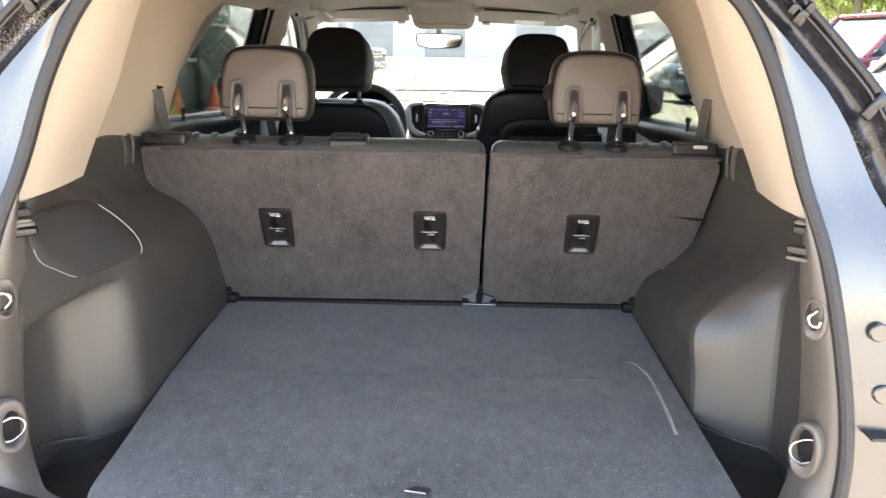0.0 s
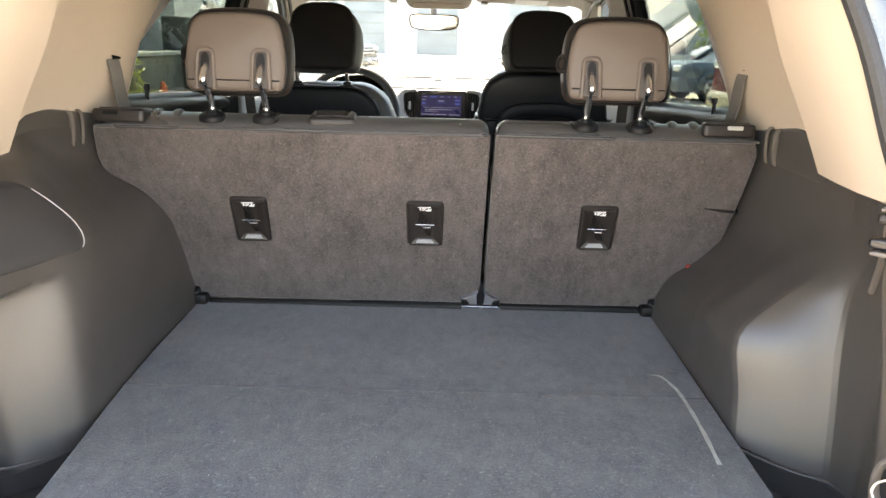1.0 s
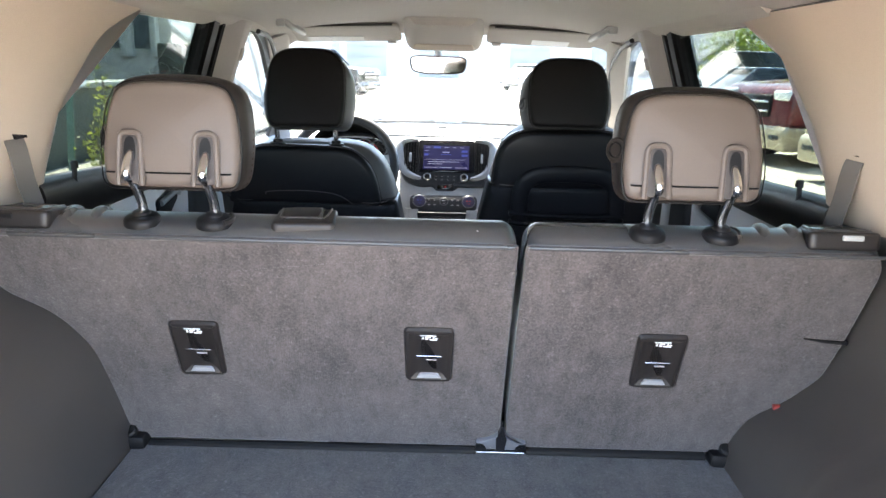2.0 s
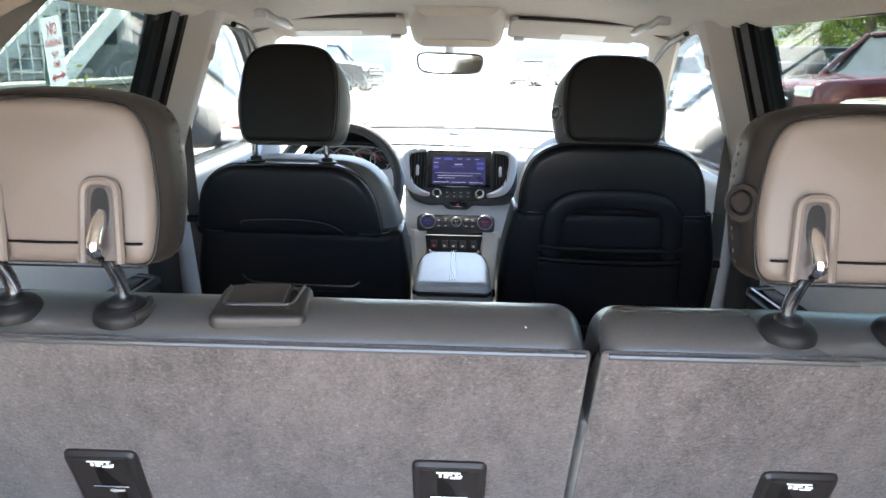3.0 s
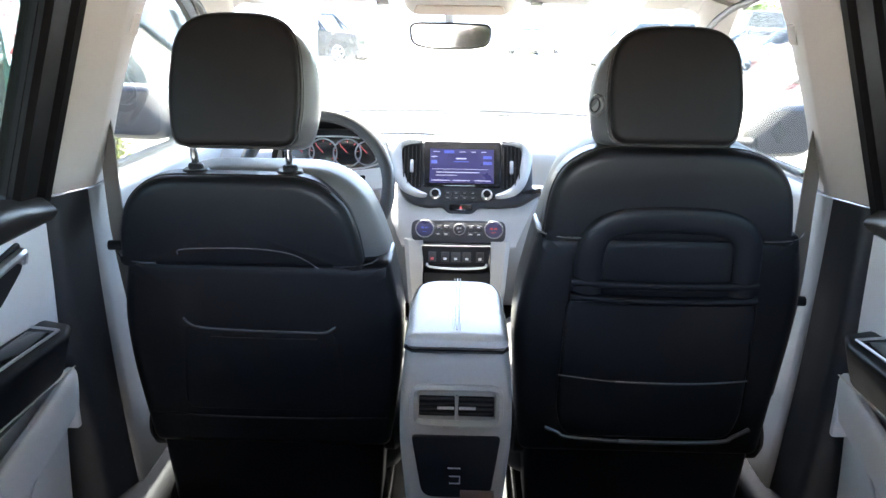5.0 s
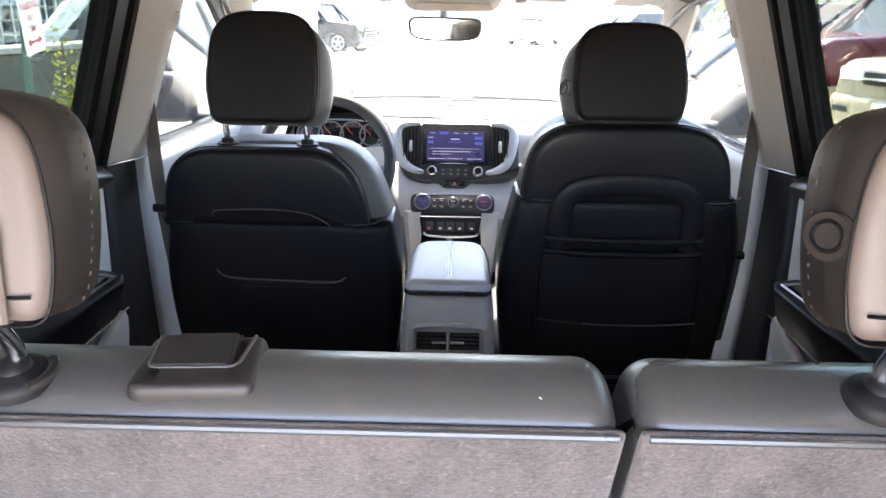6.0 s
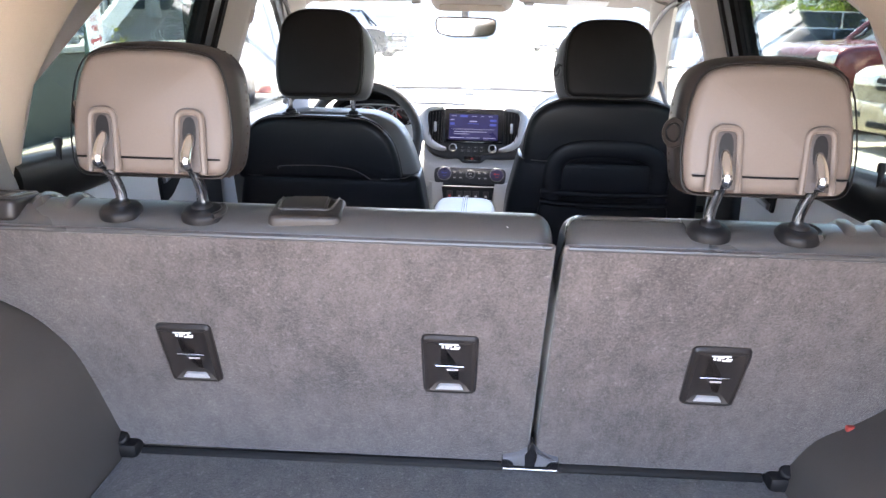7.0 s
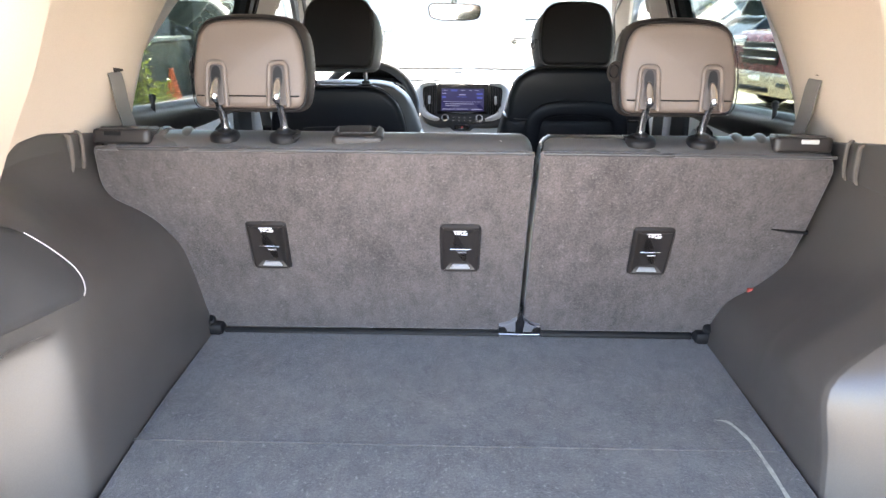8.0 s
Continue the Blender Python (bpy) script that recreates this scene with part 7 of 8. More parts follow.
# ---- outside: parked vehicles ----
def solid(color, **k):
    return material("car_paint", color, k.get("rough", 0.25), metal=k.get("metal", 0.2), grain=300, vary=0.05, bump=0, coat=0.35)


GLASS_CAR = material("car_window", (0.020, 0.027, 0.030), 0.08, grain=5, vary=0.2, bump=0, spec=0.4)
TYRE = material("tyre", (0.022, 0.022, 0.022), 0.8, grain=90, vary=0.2, bump=0.2)
ALLOY = material("alloy_rim", (0.55, 0.55, 0.56), 0.3, metal=0.8, grain=90, vary=0.06, bump=0)
LAMP = material("clear_lamp", (0.70, 0.72, 0.74), 0.1, grain=60, vary=0.15, bump=0, coat=1.0)


def vehicle(label, category, at, heading, ln, wd, ht, hood_z, hood_l, paint, low_paint, belt, tail, grille, tyre_r=0.36, bars=3):
    """A parked vehicle: nose along heading (degrees, 0 = +y)."""
    M = Matrix.Translation((at[0], at[1], 0)) @ pose(0, 0, 0, 0, 0, heading)
    v = thing("pickup_truck" if tail == "bed" else "van" if tail == "box" else "car", (at[0], at[1], 0), label, category, "parked vehicles")

    def p_(name, bm, mt, parent, label=""):
        bm.transform(M)
        return part(name, bm, mt, parent, label, 40)
    S = Matrix(((0, 0, 1, 0), (1, 0, 0, 0), (0, 1, 0, 0), (0, 0, 0, 1)))
    y0, y1 = -ln, 0.0
    gc = 0.24
    back = belt if tail != "sedan" else belt + 0.02
    up = fillet([Vector((y0, 0.55)), Vector((y1 + 0.02, 0.55)), Vector((y1 - 0.02, hood_z - 0.10)), Vector((y1 - 0.15, hood_z)), Vector((y1 - hood_l, belt + 0.03)), Vector((y0 + 0.05, back)), Vector((y0, back - 0.15))], [0.05, 0.05, 0.10, 0.15, 0.3, 0.1, 0.1])
    bm = mesh()
    slab(bm, up, S, -wd / 2, wd / 2, 0.09)
    body = p_("body", bm, paint, v)
    bm = mesh()
    slab(bm, fillet([Vector((y0 - 0.03, gc + 0.05)), Vector((y1 + 0.06, gc)), Vector((y1 + 0.08, 0.50)), Vector((y1 + 0.03, 0.62)), Vector((y0 - 0.02, 0.62)), Vector((y0 - 0.05, 0.5))], 0.07), S, -wd / 2 - 0.012, wd / 2 + 0.012, 0.07)
    p_("lower_body", bm, low_paint, v)
    # cabin: glass block, roof, pillars
    ws0, ws1 = -hood_l + 0.05, -hood_l - (0.62 if tail != "box" else 0.35)
    if tail == "bed":
        rw1, rw0 = -hood_l - 2.15, -hood_l - 2.35
    elif tail == "sedan":
        rw1, rw0 = -ln + 1.25, -ln + 0.55
    else:
        rw1, rw0 = -ln + 0.45, -ln + 0.12
    bm = mesh()
    loft(bm, [[Vector((x * wd / 2 * f, y, z)) for x, y in ((-1, rb), (1, rb), (1, wb), (-1, wb))] for f, z, wb, rb in ((0.93, belt - 0.02, ws0, rw0), (0.90, belt + 0.10, ws0 - (ws0 - ws1) * 0.3, rw0 + (rw1 - rw0) * 0.3), (0.78, ht - 0.05, ws1, rw1))])
    p_("window_band", bm, GLASS_CAR, v, "dark car windows")
    bm = mesh()
    slab(bm, fillet([Vector((-wd * 0.385, rw1 - 0.05)), Vector((wd * 0.385, rw1 - 0.05)), Vector((wd * 0.385, ws1 + 0.06)), Vector((-wd * 0.385, ws1 + 0.06))], 0.15), Matrix.Identity(4), ht - 0.08, ht, 0.035, crown1=0.02)
    p_("roof_panel", bm, paint, v)
    for sx in (-1, 1):
        for (ya, za), (yb, zb), r in (((ws0, belt), (ws1, ht - 0.05), 0.045), (((ws1 + rw1) / 2 - 0.05, belt), ((ws1 + rw1) / 2 - 0.1, ht - 0.05), 0.04), ((rw0, belt), (rw1, ht - 0.05), 0.06)):
            bm = mesh()
            tube(bm, [(sx * wd / 2 * 0.93, ya, za), (sx * wd / 2 * 0.905, ya + (yb - ya) * 0.3, za + (zb - za) * 0.3), (sx * wd / 2 * 0.785, yb, zb)], r, 8)
            p_("pillar", bm, paint, v)
        bm = mesh()
        box(bm, sx * (wd / 2 + 0.10) - 0.10, sx * (wd / 2 + 0.10) + 0.10, ws0 - 0.42, ws0 - 0.26, belt + 0.02, belt + 0.20, 0.05, 3)
        p_("door_mirror", bm, SATIN if tail == "bed" else paint, v)
        for yy in (-0.88, -ln + 0.95):
            c = Vector((sx * (wd / 2 - 0.10), yy, tyre_r))
            bm = mesh()
            rings = []
            for rr, ww in ((0.60, -0.10), (0.93, -0.11), (1.0, -0.08), (1.0, 0.08), (0.93, 0.11), (0.62, 0.10)):
                rings.append([c + Vector((sx * ww, math.cos(a) * rr * tyre_r, math.sin(a) * rr * tyre_r)) for a in np.linspace(0, 2 * math.pi, 29)[:-1]])
            loft(bm, rings)
            wl = p_("wheel", bm, TYRE, v)
            bm = mesh()
            tube(bm, [c + Vector((sx * 0.108, math.cos(a) * 0.60 * tyre_r, math.sin(a) * 0.60 * tyre_r)) for a in np.linspace(0, 2 * math.pi, 29)[:-1]], 0.022, 6, closed=True)
            for k in range(5):
                a = 2 * math.pi * k / 5 + 0.3
                dr = Vector((0, math.cos(a), math.sin(a)))
                tn = Vector((0, -math.sin(a), math.cos(a)))
                loft(bm, [[c + Vector((sx * 0.112, 0, 0)) + dr * q * tyre_r + tn * w_ * e + Vector((sx * h, 0, 0)) for e, h in ((-1, -0.02), (1, -0.02), (0.8, 0.01), (-0.8, 0.01))] for q, w_ in ((0.06, 0.05), (0.60, 0.035))])
            p_("rim", bm, ALLOY, wl, "five-spoke alloy rim")
            bm = mesh()
            ar = [c + Vector((sx * (0.115), math.cos(a) * (tyre_r + 0.075), math.sin(a) * (tyre_r + 0.075))) for a in np.linspace(-0.25, math.pi + 0.25, 18)]
            tube(bm, ar, 0.055, 8)
            p_("wheel_arch", bm, low_paint, v)
        bm = mesh()
        box(bm, sx * (wd / 2 - 0.26) - 0.19, sx * (wd / 2 - 0.26) + 0.19, -0.14, 0.035, hood_z - 0.24, hood_z - 0.08, 0.05, 3)
        p_("headlamp", bm, LAMP, v, "clear headlamp")
        bm = mesh()
        box(bm, sx * (wd / 2 - 0.24) - 0.13, sx * (wd / 2 - 0.24) + 0.13, 0.0, 0.085, 0.40, 0.48, 0.02, 2)
        p_("fog_lamp", bm, GLASS_CAR, v)
        for yy in (ws1 + 0.1, (ws1 + rw1) / 2 - 0.05):
            bm = mesh()
            box(bm, sx * wd / 2 - 0.01, sx * wd / 2 + 0.025, yy - 0.62, yy - 0.44, belt - 0.17, belt - 0.13, 0.01, 1)
            p_("door_handle", bm, ALLOY, v)
    for sx in (-1, 1):
        bm = mesh()
        box(bm, sx * (wd / 2 - 0.14) - 0.11, sx * (wd / 2 - 0.14) + 0.11, -ln - 0.035, -ln + 0.10, belt - 0.26, belt - 0.06, 0.03, 2)
        p_("tail_lamp", bm, RED, v, "red tail lamp")
    gw, gh0, gh1 = grille
    bm = mesh()
    box(bm, -gw / 2, gw / 2, -0.10, 0.045, gh0, gh1, 0.03, 2)
    gr = p_("grille", bm, BLACK, v, "dark grille")
    for k in range(bars):
        z = gh0 + (gh1 - gh0) * (k + 0.7) / (bars + 0.4)
        bm = mesh()
        box(bm, -gw / 2 + 0.02, gw / 2 - 0.02, 0.03, 0.065, z - 0.022, z + 0.012, 0.008, 1)
        p_("grille_bar", bm, CHROME, gr, "chrome grille bar")
    bm = mesh()
    box(bm, -0.42, 0.42, 0.05, 0.10, 0.30, 0.38, 0.02, 2)
    p_("air_intake", bm, BLACK, v)
    bm = mesh()
    box(bm, -0.155, 0.155, 0.07, 0.095, 0.47, 0.55, 0.005, 1)
    p_("plate", bm, WHITE, v, "pale plate")
    return v


MAROON, GOLD, SILVER_BLUE, CAR_WHITE = solid((0.11, 0.014, 0.018)), solid((0.36, 0.31, 0.22), metal=0.2), solid((0.075, 0.105, 0.135), metal=0.3), solid((0.38, 0.38, 0.38))
vehicle("maroon pickup truck with beige lower panels and chrome grille", "pickup truck", (4.75, 12.6), 100, 5.8, 1.98, 1.98, 1.22, 1.45, MAROON, GOLD, 1.28, "bed", (1.0, 0.72, 1.06), 0.41, 2)
vehicle("pale gold SUV with a dark narrow grille", "SUV", (4.90, 9.75), 104, 4.4, 1.82, 1.68, 1.02, 1.15, GOLD, GOLD, 1.05, "wagon", (0.85, 0.74, 0.90), 0.36, 1)
vehicle("silver-blue sedan parked on the lot", "car", (5.4, 19.6), 100, 4.7, 1.82, 1.50, 0.98, 1.2, SILVER_BLUE, SILVER_BLUE, 0.98, "sedan", (0.8, 0.62, 0.80), 0.34, 2)
vehicle("white van parked far behind", "van", (10.6, 34.0), 94, 7.0, 2.1, 2.25, 1.15, 0.9, CAR_WHITE, CAR_WHITE, 1.45, "box", (0.9, 0.7, 0.95), 0.38, 2)
vehicle("white car far across the lot", "car", (3.2, 44.0), 150, 4.6, 1.82, 1.5, 0.98, 1.2, CAR_WHITE, CAR_WHITE, 0.98, "sedan", (0.8, 0.62, 0.80), 0.34, 2)
vehicle("white SUV far across the lot", "SUV", (4.6, 30.0), 100, 4.6, 1.86, 1.72, 1.05, 1.15, CAR_WHITE, CAR_WHITE, 1.08, "wagon", (0.85, 0.74, 0.92), 0.36, 2)
vehicle("blue-grey SUV beyond the tailgate opening", "SUV", (10.4, 21.5), -18, 4.6, 1.86, 1.75, 1.05, 1.15, SILVER_BLUE, SILVER_BLUE, 1.08, "wagon", (0.85, 0.74, 0.92), 0.36, 2)
vehicle("black pickup truck far across the lot", "pickup truck", (-3.6, 31.5), 250, 5.8, 1.98, 1.92, 1.15, 1.45, solid((0.02, 0.02, 0.022)), solid((0.02, 0.02, 0.022)), 1.2, "bed", (1.0, 0.72, 1.02), 0.42, 2)

# ---- buildings ----
STUCCO = material("white_stucco", (0.52, 0.51, 0.48), 0.9, grain=40, vary=0.06, bump=0.3, patch=0.6, depth=0.004)
CONCRETE = material("grey_concrete", (0.22, 0.235, 0.22), 0.9, grain=25, vary=0.14, bump=0.3, patch=0.8, depth=0.006)
DARK_WALL = material("dark_green_wall", (0.045, 0.052, 0.042), 0.85, grain=30, vary=0.2, bump=0.3, patch=1.0, depth=0.004)
STEEL_WHITE = material("white_painted_steel", (0.50, 0.52, 0.51), 0.5, grain=60, vary=0.08, bump=0.05, patch=2)
# dark doors lightened in their colour for windshield glare and haze
BAY = material("hazed_bay_door", (0.26, 0.275, 0.28), 0.5, grain=20, vary=0.15, bump=0.1, patch=0.5)
WINDOW_DIM = material("window_glass", (0.10, 0.13, 0.14), 0.08, grain=4, vary=0.25, bump=0, coat=1.0)

far = thing("building", (0, 80, 0), "white industrial building with dark bay doors", "building")
bm = mesh()
box(bm, -60, 60, 80, 100, 0, 9)
part("wall", bm, STUCCO, far)
bm = mesh()
box(bm, -60.5, 60.5, 79.6, 100, 9.0, 9.5, 0.05)
part("roof", bm, CONCRETE, far)
for x in (-36, -27, -14.5, -9.6, -2.0, 7.5, 16, 26, 36):
    bm = mesh()
    box(bm, x - 2.1, x + 2.1, 79.85, 80.2, 0.0, 5.6, 0.02)
    dv = part("bay_door", bm, BAY, far, "dark roller bay door, washed pale by haze in its colour")
    for k in range(5):
        bm = mesh()
        box(bm, x - 2.0, x + 2.0, 79.78, 79.86, 0.9 + k * 1.05, 0.98 + k * 1.05)
        part("door_rail", bm, CONCRETE, dv)

side = thing("building", (-7.2, 9, 0), "pale building with tall narrow windows", "building")
bm = mesh()
box(bm, -12, -7.2, 2.0, 15.0, 0, 7.5)
part("wall", bm, CONCRETE, side)
for i in range(9):
    y = 3.4 + i * 1.35
    bm = mesh()
    box(bm, -7.24, -7.1, y - 0.36, y + 0.36, 1.25, 4.9, 0.01)
    w = part("window", bm, WINDOW_DIM, side, "tall dim window")
    for e in (-0.40, 0.40):
        bm = mesh()
        box(bm, -7.2, -6.98, y + e - 0.09, y + e + 0.09, 1.1, 5.1, 0.01)
        part("window_frame", bm, STEEL_WHITE, w)
bm = mesh()
box(bm, -7.3, -6.95, 2.0, 15.0, 0.95, 1.12, 0.02)
part("ledge", bm, STUCCO, side)

wallb = thing("building", (-5.6, 22, 0), "white stucco building end wall", "building")
bm = mesh()
box(bm, -14, -5.6, 15.5, 34, 0, 5.5)
part("wall", bm, STUCCO, wallb)
bm = mesh()
box(bm, -5.66, -5.5, 17.2, 18.1, 1.9, 3.4, 0.01)
w = part("window", bm, WINDOW_DIM, wallb, "small dark window")
for x in (-6.15, -6.75, -7.45):
    bm = mesh()
    box(bm, x - 0.19, x + 0.19, 15.44, 15.52, 1.55, 4.9, 0.01)
    wt = part("window", bm, WINDOW_DIM, wallb, "tall narrow dim window")
    for e in (-0.24, 0.24):
        bm = mesh()
        box(bm, x + e - 0.06, x + e + 0.06, 15.30, 15.5, 1.4, 5.1, 0.01)
        part("window_frame", bm, STEEL_WHITE, wt)
bm = mesh()
box(bm, -5.68, -5.48, 17.0, 18.3, 1.75, 1.88, 0.01)
part("sill", bm, CONCRETE, w)

bm = mesh()
box(bm, -4.9, -4.6, 4.2, 13.0, 0, 1.0, 0.02)
box(bm, -4.92, -4.5, 13.0, 15.1, 0, 1.62, 0.02)
single("planter_wall", bm, DARK_WALL, "dark low wall in front of the building", "wall")
bm = mesh()
box(bm, -4.95, -4.55, 4.1, 12.98, 1.002, 1.07, 0.015)
single("wall_cap", bm, CONCRETE, "grey cap on the low wall", "wall cap")
bm = mesh()
box(bm, -4.55, -1.75, 3.5, 30, 0.0, 0.13, 0.03)
single("pavement", bm, material("pale_pavement", (0.27, 0.255, 0.21), 0.9, grain=25, vary=0.12, bump=0.3, patch=0.8, depth=0.004), "pale concrete pavement beside the building", "pavement", kind="structure")

# outside stair: stringer, treads, railing
st = thing("outside_stair", (-5.2, 10.5, 0), "white steel outside stair with railing", "stair")
def slope(y):
    return 0.02 + (y - 8.6) * 0.53
for x in (-5.05, -6.0):
    bm = mesh()
    loft(bm, [[Vector((x - 0.04, y, slope(y) - 0.02)), Vector((x + 0.04, y, slope(y) - 0.02)), Vector((x + 0.04, y, slope(y) + 0.26)), Vector((x - 0.04, y, slope(y) + 0.26))] for y in (8.6, 15.2)])
    sg = part("stringer", bm, STEEL_WHITE, st, "white stringer")
    for hh in (1.2,):
        bm = mesh()
        tube(bm, [(x, 8.7, slope(8.7) + hh), (x, 15.2, slope(15.2) + hh)], 0.024, 8)
        part("rail", bm, STEEL_WHITE, sg)
    for k in range(27):
        y = 8.8 + k * 0.24
        bm = mesh()
        tube(bm, [(x, y, slope(y) + 0.2), (x, y, slope(y) + 1.2)], 0.011, 6)
        part("baluster", bm, STEEL_WHITE, sg)
for k in range(19):
    y = 8.8 + k * 0.33
    bm = mesh()
    box(bm, -6.0, -5.05, y, y + 0.30, slope(y) + 0.10, slope(y) + 0.14, 0.008, 1)
    part("tread", bm, CONCRETE, st)

# no-parking sign
n = Vector((1.0, 0.13, 0)).normalized()
right = Vector((0, 0, 1)).cross(n).normalized()
lean = radians(-7)
sg = thing("parking_sign", (-2.72, 6.03, 0.0), "white metal no-parking sign with red lettering", "sign")
SGM = frame_of((-2.725, 6.02, 1.395), right, n) @ pose(0, 0, 0, 0, 0, 7)
bm = mesh()
slab(bm, fillet([Vector((-0.152, -0.23)), Vector((0.152, -0.23)), Vector((0.152, 0.23)), Vector((-0.152, 0.23))], 0.025), SGM, -0.002, 0.002)
pl = part("plate", bm, WHITE, sg)
SIGN_RED = material("sign_red", (0.45, 0.02, 0.03), 0.5, grain=60, vary=0.1, bump=0)


def lettering(body, size, M, mat, parent, name):
    cu = bpy.data.curves.new("text", "FONT")
    cu.body, cu.size, cu.align_x, cu.align_y = body, size, "CENTER", "CENTER"
    cu.offset = 0.018 * size
    tmp = bpy.data.objects.new("text", cu)
    scene.collection.objects.link(tmp)
    bpy.context.view_layer.update()
    me = bpy.data.meshes.new_from_object(tmp.evaluated_get(bpy.context.evaluated_depsgraph_get()))
    bpy.data.objects.remove(tmp)
    me.transform(M)
    me.materials.clear()
    me.materials.append(mat)
    ob = new(name, me)
    ob.parent = parent
    return ob


for txt, sz, dy in (("NO", 0.105, 0.150), ("PARKING", 0.066, 0.062), ("ANY", 0.060, -0.012), ("TIME", 0.060, -0.080)):
    lettering(txt, sz, SGM @ Matrix.Translation((0, dy, 0.0035)), SIGN_RED, pl, "lettering")
bm = mesh()
box(bm, -0.07, 0.07, -0.165, -0.148, 0.002, 0.004, M=SGM)
slab(bm, [Vector((-0.115, -0.1565)), Vector((-0.06, -0.185)), Vector((-0.06, -0.128))], SGM, 0.002, 0.004)
slab(bm, [Vector((0.115, -0.1565)), Vector((0.06, -0.185)), Vector((0.06, -0.128))], SGM, 0.002, 0.004)
part("arrow", bm, SIGN_RED, pl, "red double arrow")
bm = mesh()
box(bm, -0.025, 0.025, -0.012, 0.012, -1.48, 0.24, 0.004, 1, Matrix.Translation((-2.765, 6.015, 1.395)) @ pose(0, 0, 0, -7, 0, 0))
part("post", bm, material("green_post", (0.05, 0.10, 0.075), 0.5, grain=60, vary=0.12, bump=0.05), sg, "green steel post")

# traffic cones
CONE = material("orange_cone", (0.55, 0.10, 0.03), 0.5, grain=60, vary=0.08, bump=0.05)
cn = thing("traffic_cone", (-4.0, 14.3, 0.13), "orange traffic cone on a square base", "cone", "cones by the wall")
bm = mesh()
loft(bm, [[Vector((-4.0 + r * math.cos(a), 14.3 + r * math.sin(a), 0.13 + z)) for a in np.linspace(0, 2 * math.pi, 21)[:-1]] for r, z in ((0.125, 0.03), (0.07, 0.30), (0.028, 0.52))])
part("cone_body", bm, CONE, cn)
bm = mesh()
box(bm, -4.16, -3.84, 14.14, 14.46, 0.13, 0.16, 0.01)
part("base", bm, CONE, cn)
copy_thing(cn, Matrix.Translation((-4.25, 11.2, 0.13)))
copy_thing(cn, Matrix.Translation((-4.3, 13.0, 0.13)))


# ---- plants ----
def leaves(bm, rng, n, place, size):
    """Many small folded leaves."""
    for i in range(n):
        c = place(rng)
        d = Vector((rng.gauss(0, 1), rng.gauss(0, 1), rng.gauss(0.3, 0.8))).normalized()
        u = d.orthogonal().normalized()
        u.rotate(Matrix.Rotation(rng.random() * 6.28, 3, d))
        s = size * (0.6 + 0.8 * rng.random())
        a, b = c - u * s * 0.5, c + u * s * 0.5
        e, f = c + d * s - u * 0, c + d * s * 0.5 + d.cross(u) * s * 0.25
        v = [bm.verts.new(p) for p in (c, b.lerp(e, 0.4), e, a.lerp(e, 0.4))]
        bm.faces.new(v)


def leaf_mat(name, color):
    m = material(name, color, 0.5, grain=30, vary=0.3, bump=0, patch=3)
    nt = m.node_tree
    tr = nt.nodes.new("ShaderNodeBsdfTranslucent")
    tr.inputs["Color"].default_value = (color[0] * 1.6, color[1] * 1.5, color[2], 1)
    mx = nt.nodes.new("ShaderNodeMixShader")
    mx.inputs[0].default_value = 0.35
    nt.links.new(nt.nodes["Principled BSDF"].outputs[0], mx.inputs[1])
    nt.links.new(tr.outputs[0], mx.inputs[2])
    nt.links.new(mx.outputs[0], nt.nodes["Material Output"].inputs["Surface"])
    return m


LEAF = leaf_mat("bush_leaf", (0.15, 0.17, 0.045))
LEAF2 = leaf_mat("tree_leaf", (0.105, 0.15, 0.03))
BARK = material("bark", (0.10, 0.075, 0.055), 0.9, grain=40, vary=0.3, bump=0.5, patch=5, depth=0.01)
rng = random.Random(4)
for k, (bx, by, h, r) in enumerate(((-2.44, 5.85, 1.12, 0.26), (-2.60, 6.55, 0.66, 0.34), (-2.95, 7.6, 0.62, 0.36))):
    bu = thing("bush", (bx, by, 0.12), "leafy yellow-green bush beside the pavement", "bush", "bushes")
    bm = mesh()
    tips = []
    for i in range(14):
        a, e = rng.random() * 6.28, rng.random()
        tip = Vector((bx + r * 0.8 * e * math.cos(a), by + r * 0.8 * e * math.sin(a), 0.13 + h * (0.55 + 0.45 * (1 - e) * rng.random() + 0.1 * rng.random())))
        tips.append(tip)
        tube(bm, spline([(bx, by, 0.1), Vector((bx, by, 0.1)).lerp(tip, 0.5) + Vector((0.03 * rng.random(), 0.03 * rng.random(), 0)), tip], 3), 0.006, 5)
    part("stems", bm, BARK, bu)
    bm = mesh()

    def near_stem(g, bx=bx, by=by, tips=tips):
        tip = g.choice(tips)
        t = 0.25 + 0.8 * g.random()
        return Vector((bx, by, 0.1)).lerp(tip, t) + Vector((g.gauss(0, 0.05), g.gauss(0, 0.05), g.gauss(0, 0.04)))
    leaves(bm, rng, 1500, near_stem, 0.035)
    part("foliage", bm, LEAF, bu, "small bright leaves")

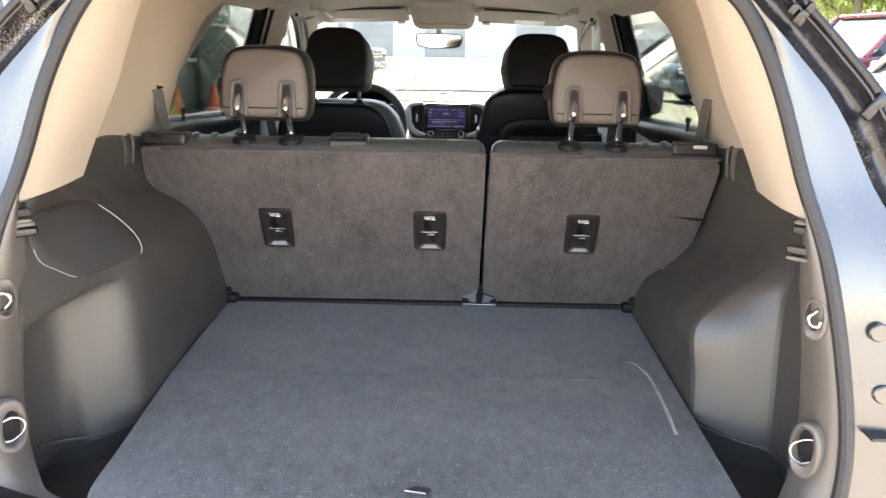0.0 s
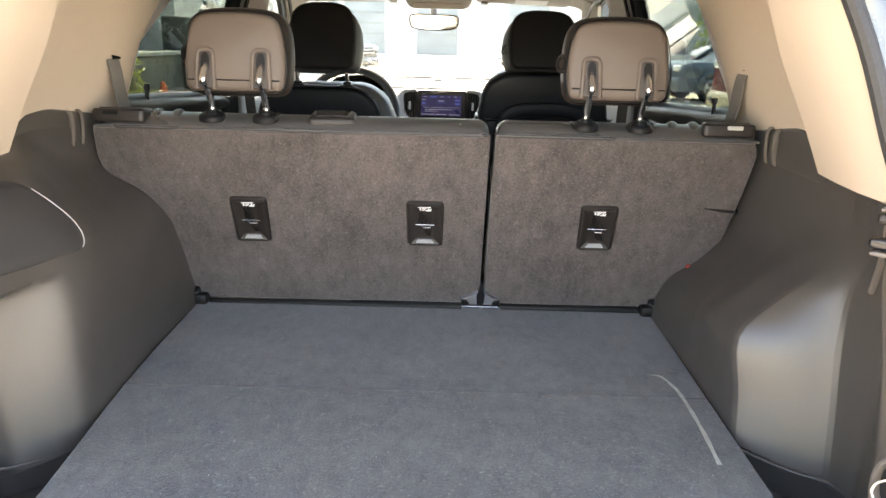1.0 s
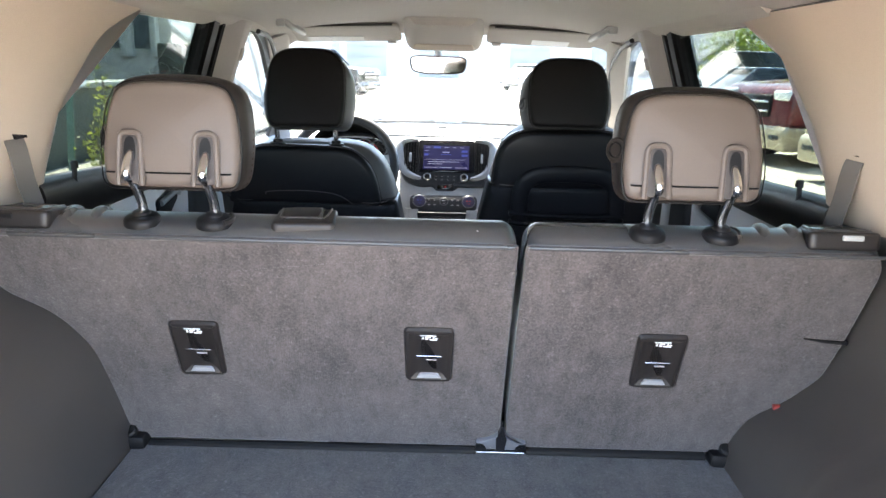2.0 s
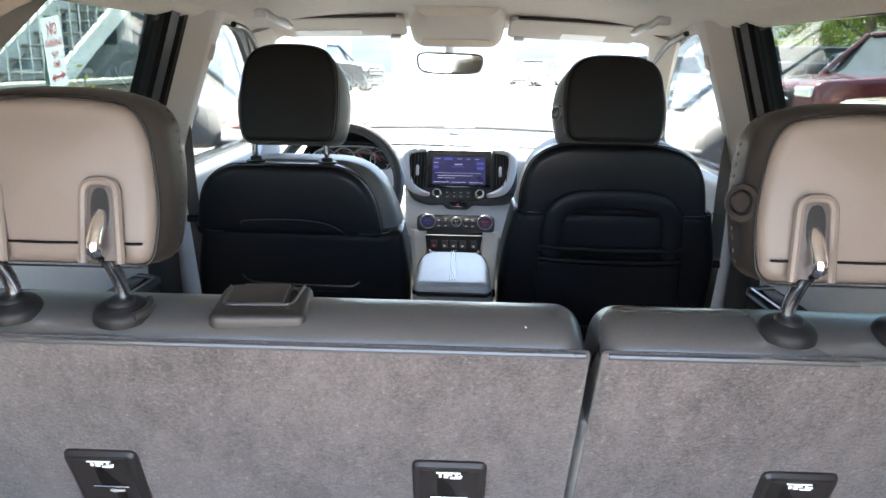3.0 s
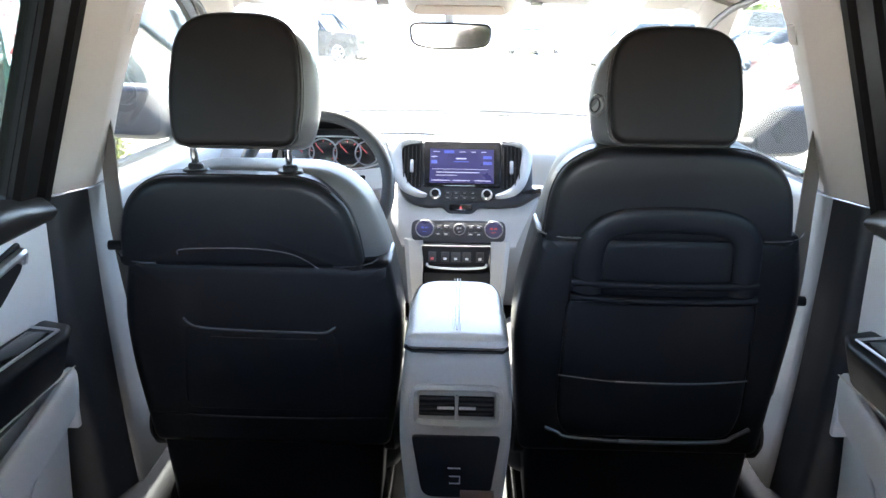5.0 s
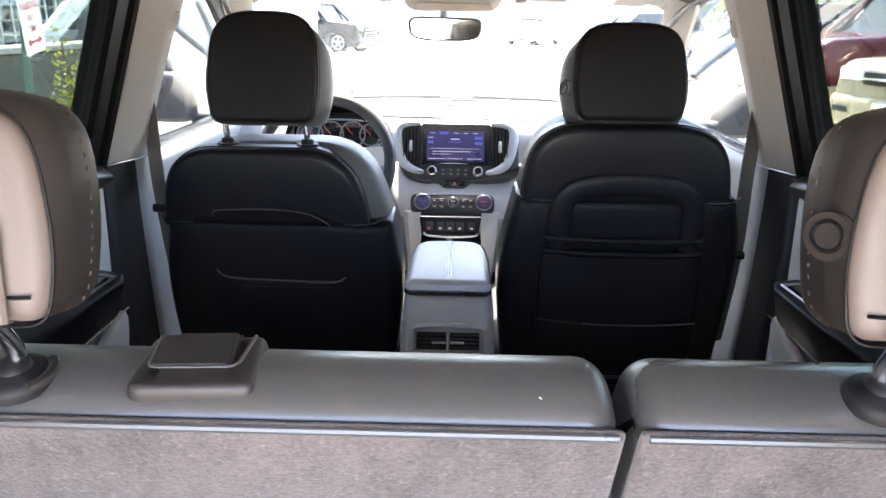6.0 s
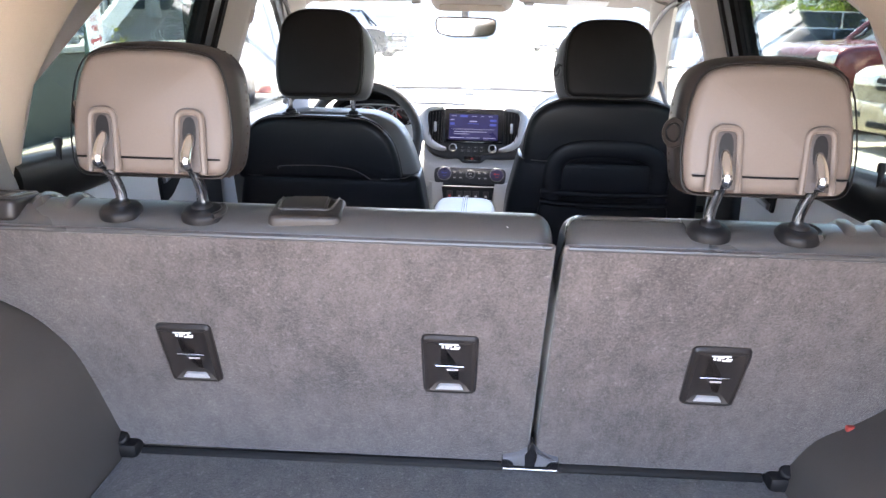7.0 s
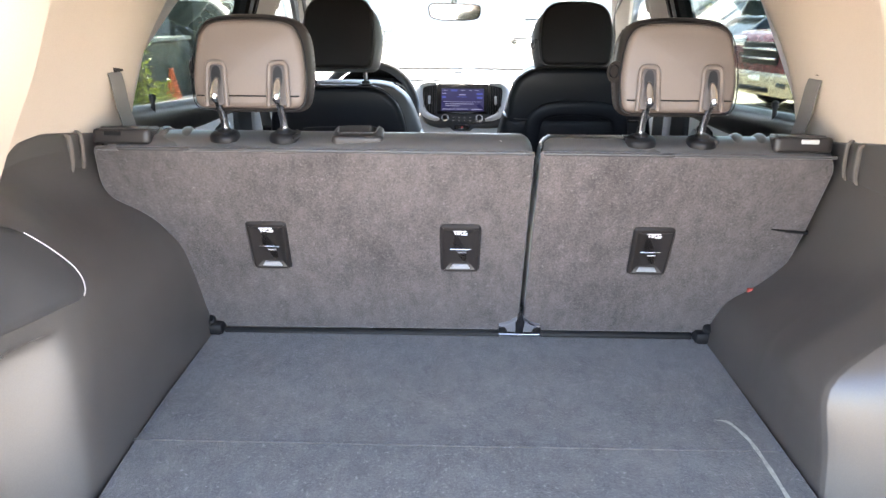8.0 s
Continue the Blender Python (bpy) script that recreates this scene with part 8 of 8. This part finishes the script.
for k, (tx, ty, h, r) in enumerate(((16.0, 36, 8.5, 3.2), (18.5, 40, 9.5, 3.6), (24, 37, 9.0, 3.5), (13.6, 27.5, 7.0, 2.3), (15.5, 26.5, 7.5, 2.8), (20.5, 28, 8.0, 3.0))):
    tr = thing("tree", (tx, ty, 0), "leafy green tree behind the parked cars", "tree", "trees behind the lot")
    bm = mesh()
    top = Vector((tx + rng.gauss(0, 0.3), ty + rng.gauss(0, 0.3), h * 0.75))
    rings = []
    for t in np.linspace(0, 1, 8):
        c = Vector((tx, ty, 0)).lerp(top, t) + Vector((0.1 * math.sin(5 * t), 0.08 * math.cos(4 * t), 0))
        rr = 0.22 * (1 - 0.8 * t) + 0.02
        rings.append([c + Vector((rr * math.cos(a), rr * math.sin(a), 0)) for a in np.linspace(0, 2 * math.pi, 9)[:-1]])
    loft(bm, rings)
    ends = []
    for i in range(13):
        t = 0.30 + 0.65 * rng.random()
        b0 = Vector((tx, ty, 0)).lerp(top, t)
        a = rng.random() * 6.28
        e = b0 + Vector((math.cos(a), math.sin(a), 0.35 + 0.5 * rng.random())) * r * (0.5 + 0.4 * rng.random())
        tube(bm, spline([b0, b0.lerp(e, 0.5) + Vector((0, 0, -0.1)), e], 3), 0.05, 6)
        ends.append((b0, e))
    part("trunk", bm, BARK, tr, "trunk with limbs")
    bm = mesh()

    def in_crown(g, ends=ends, r=r):
        b0, e = g.choice(ends)
        c = b0.lerp(e, 0.35 + 0.75 * g.random())
        return c + Vector((g.gauss(0, 0.16 * r), g.gauss(0, 0.16 * r), g.gauss(0, 0.13 * r)))
    leaves(bm, rng, 5200, in_crown, 0.20)
    part("crown", bm, LEAF2, tr, "uneven leafy crown")
bm = mesh()


def in_hedge(g):
    x = 15 + 40 * g.random()
    return Vector((x, 47 + g.gauss(0, 1.0), 0.3 + (3.2 + 0.8 * math.sin(x * 0.9)) * g.random() ** 0.8))


leaves(bm, rng, 12000, in_hedge, 0.35)
single("far_shrubs", bm, LEAF2, "far band of green shrubs behind the lot", "shrubs", kind="stuff")
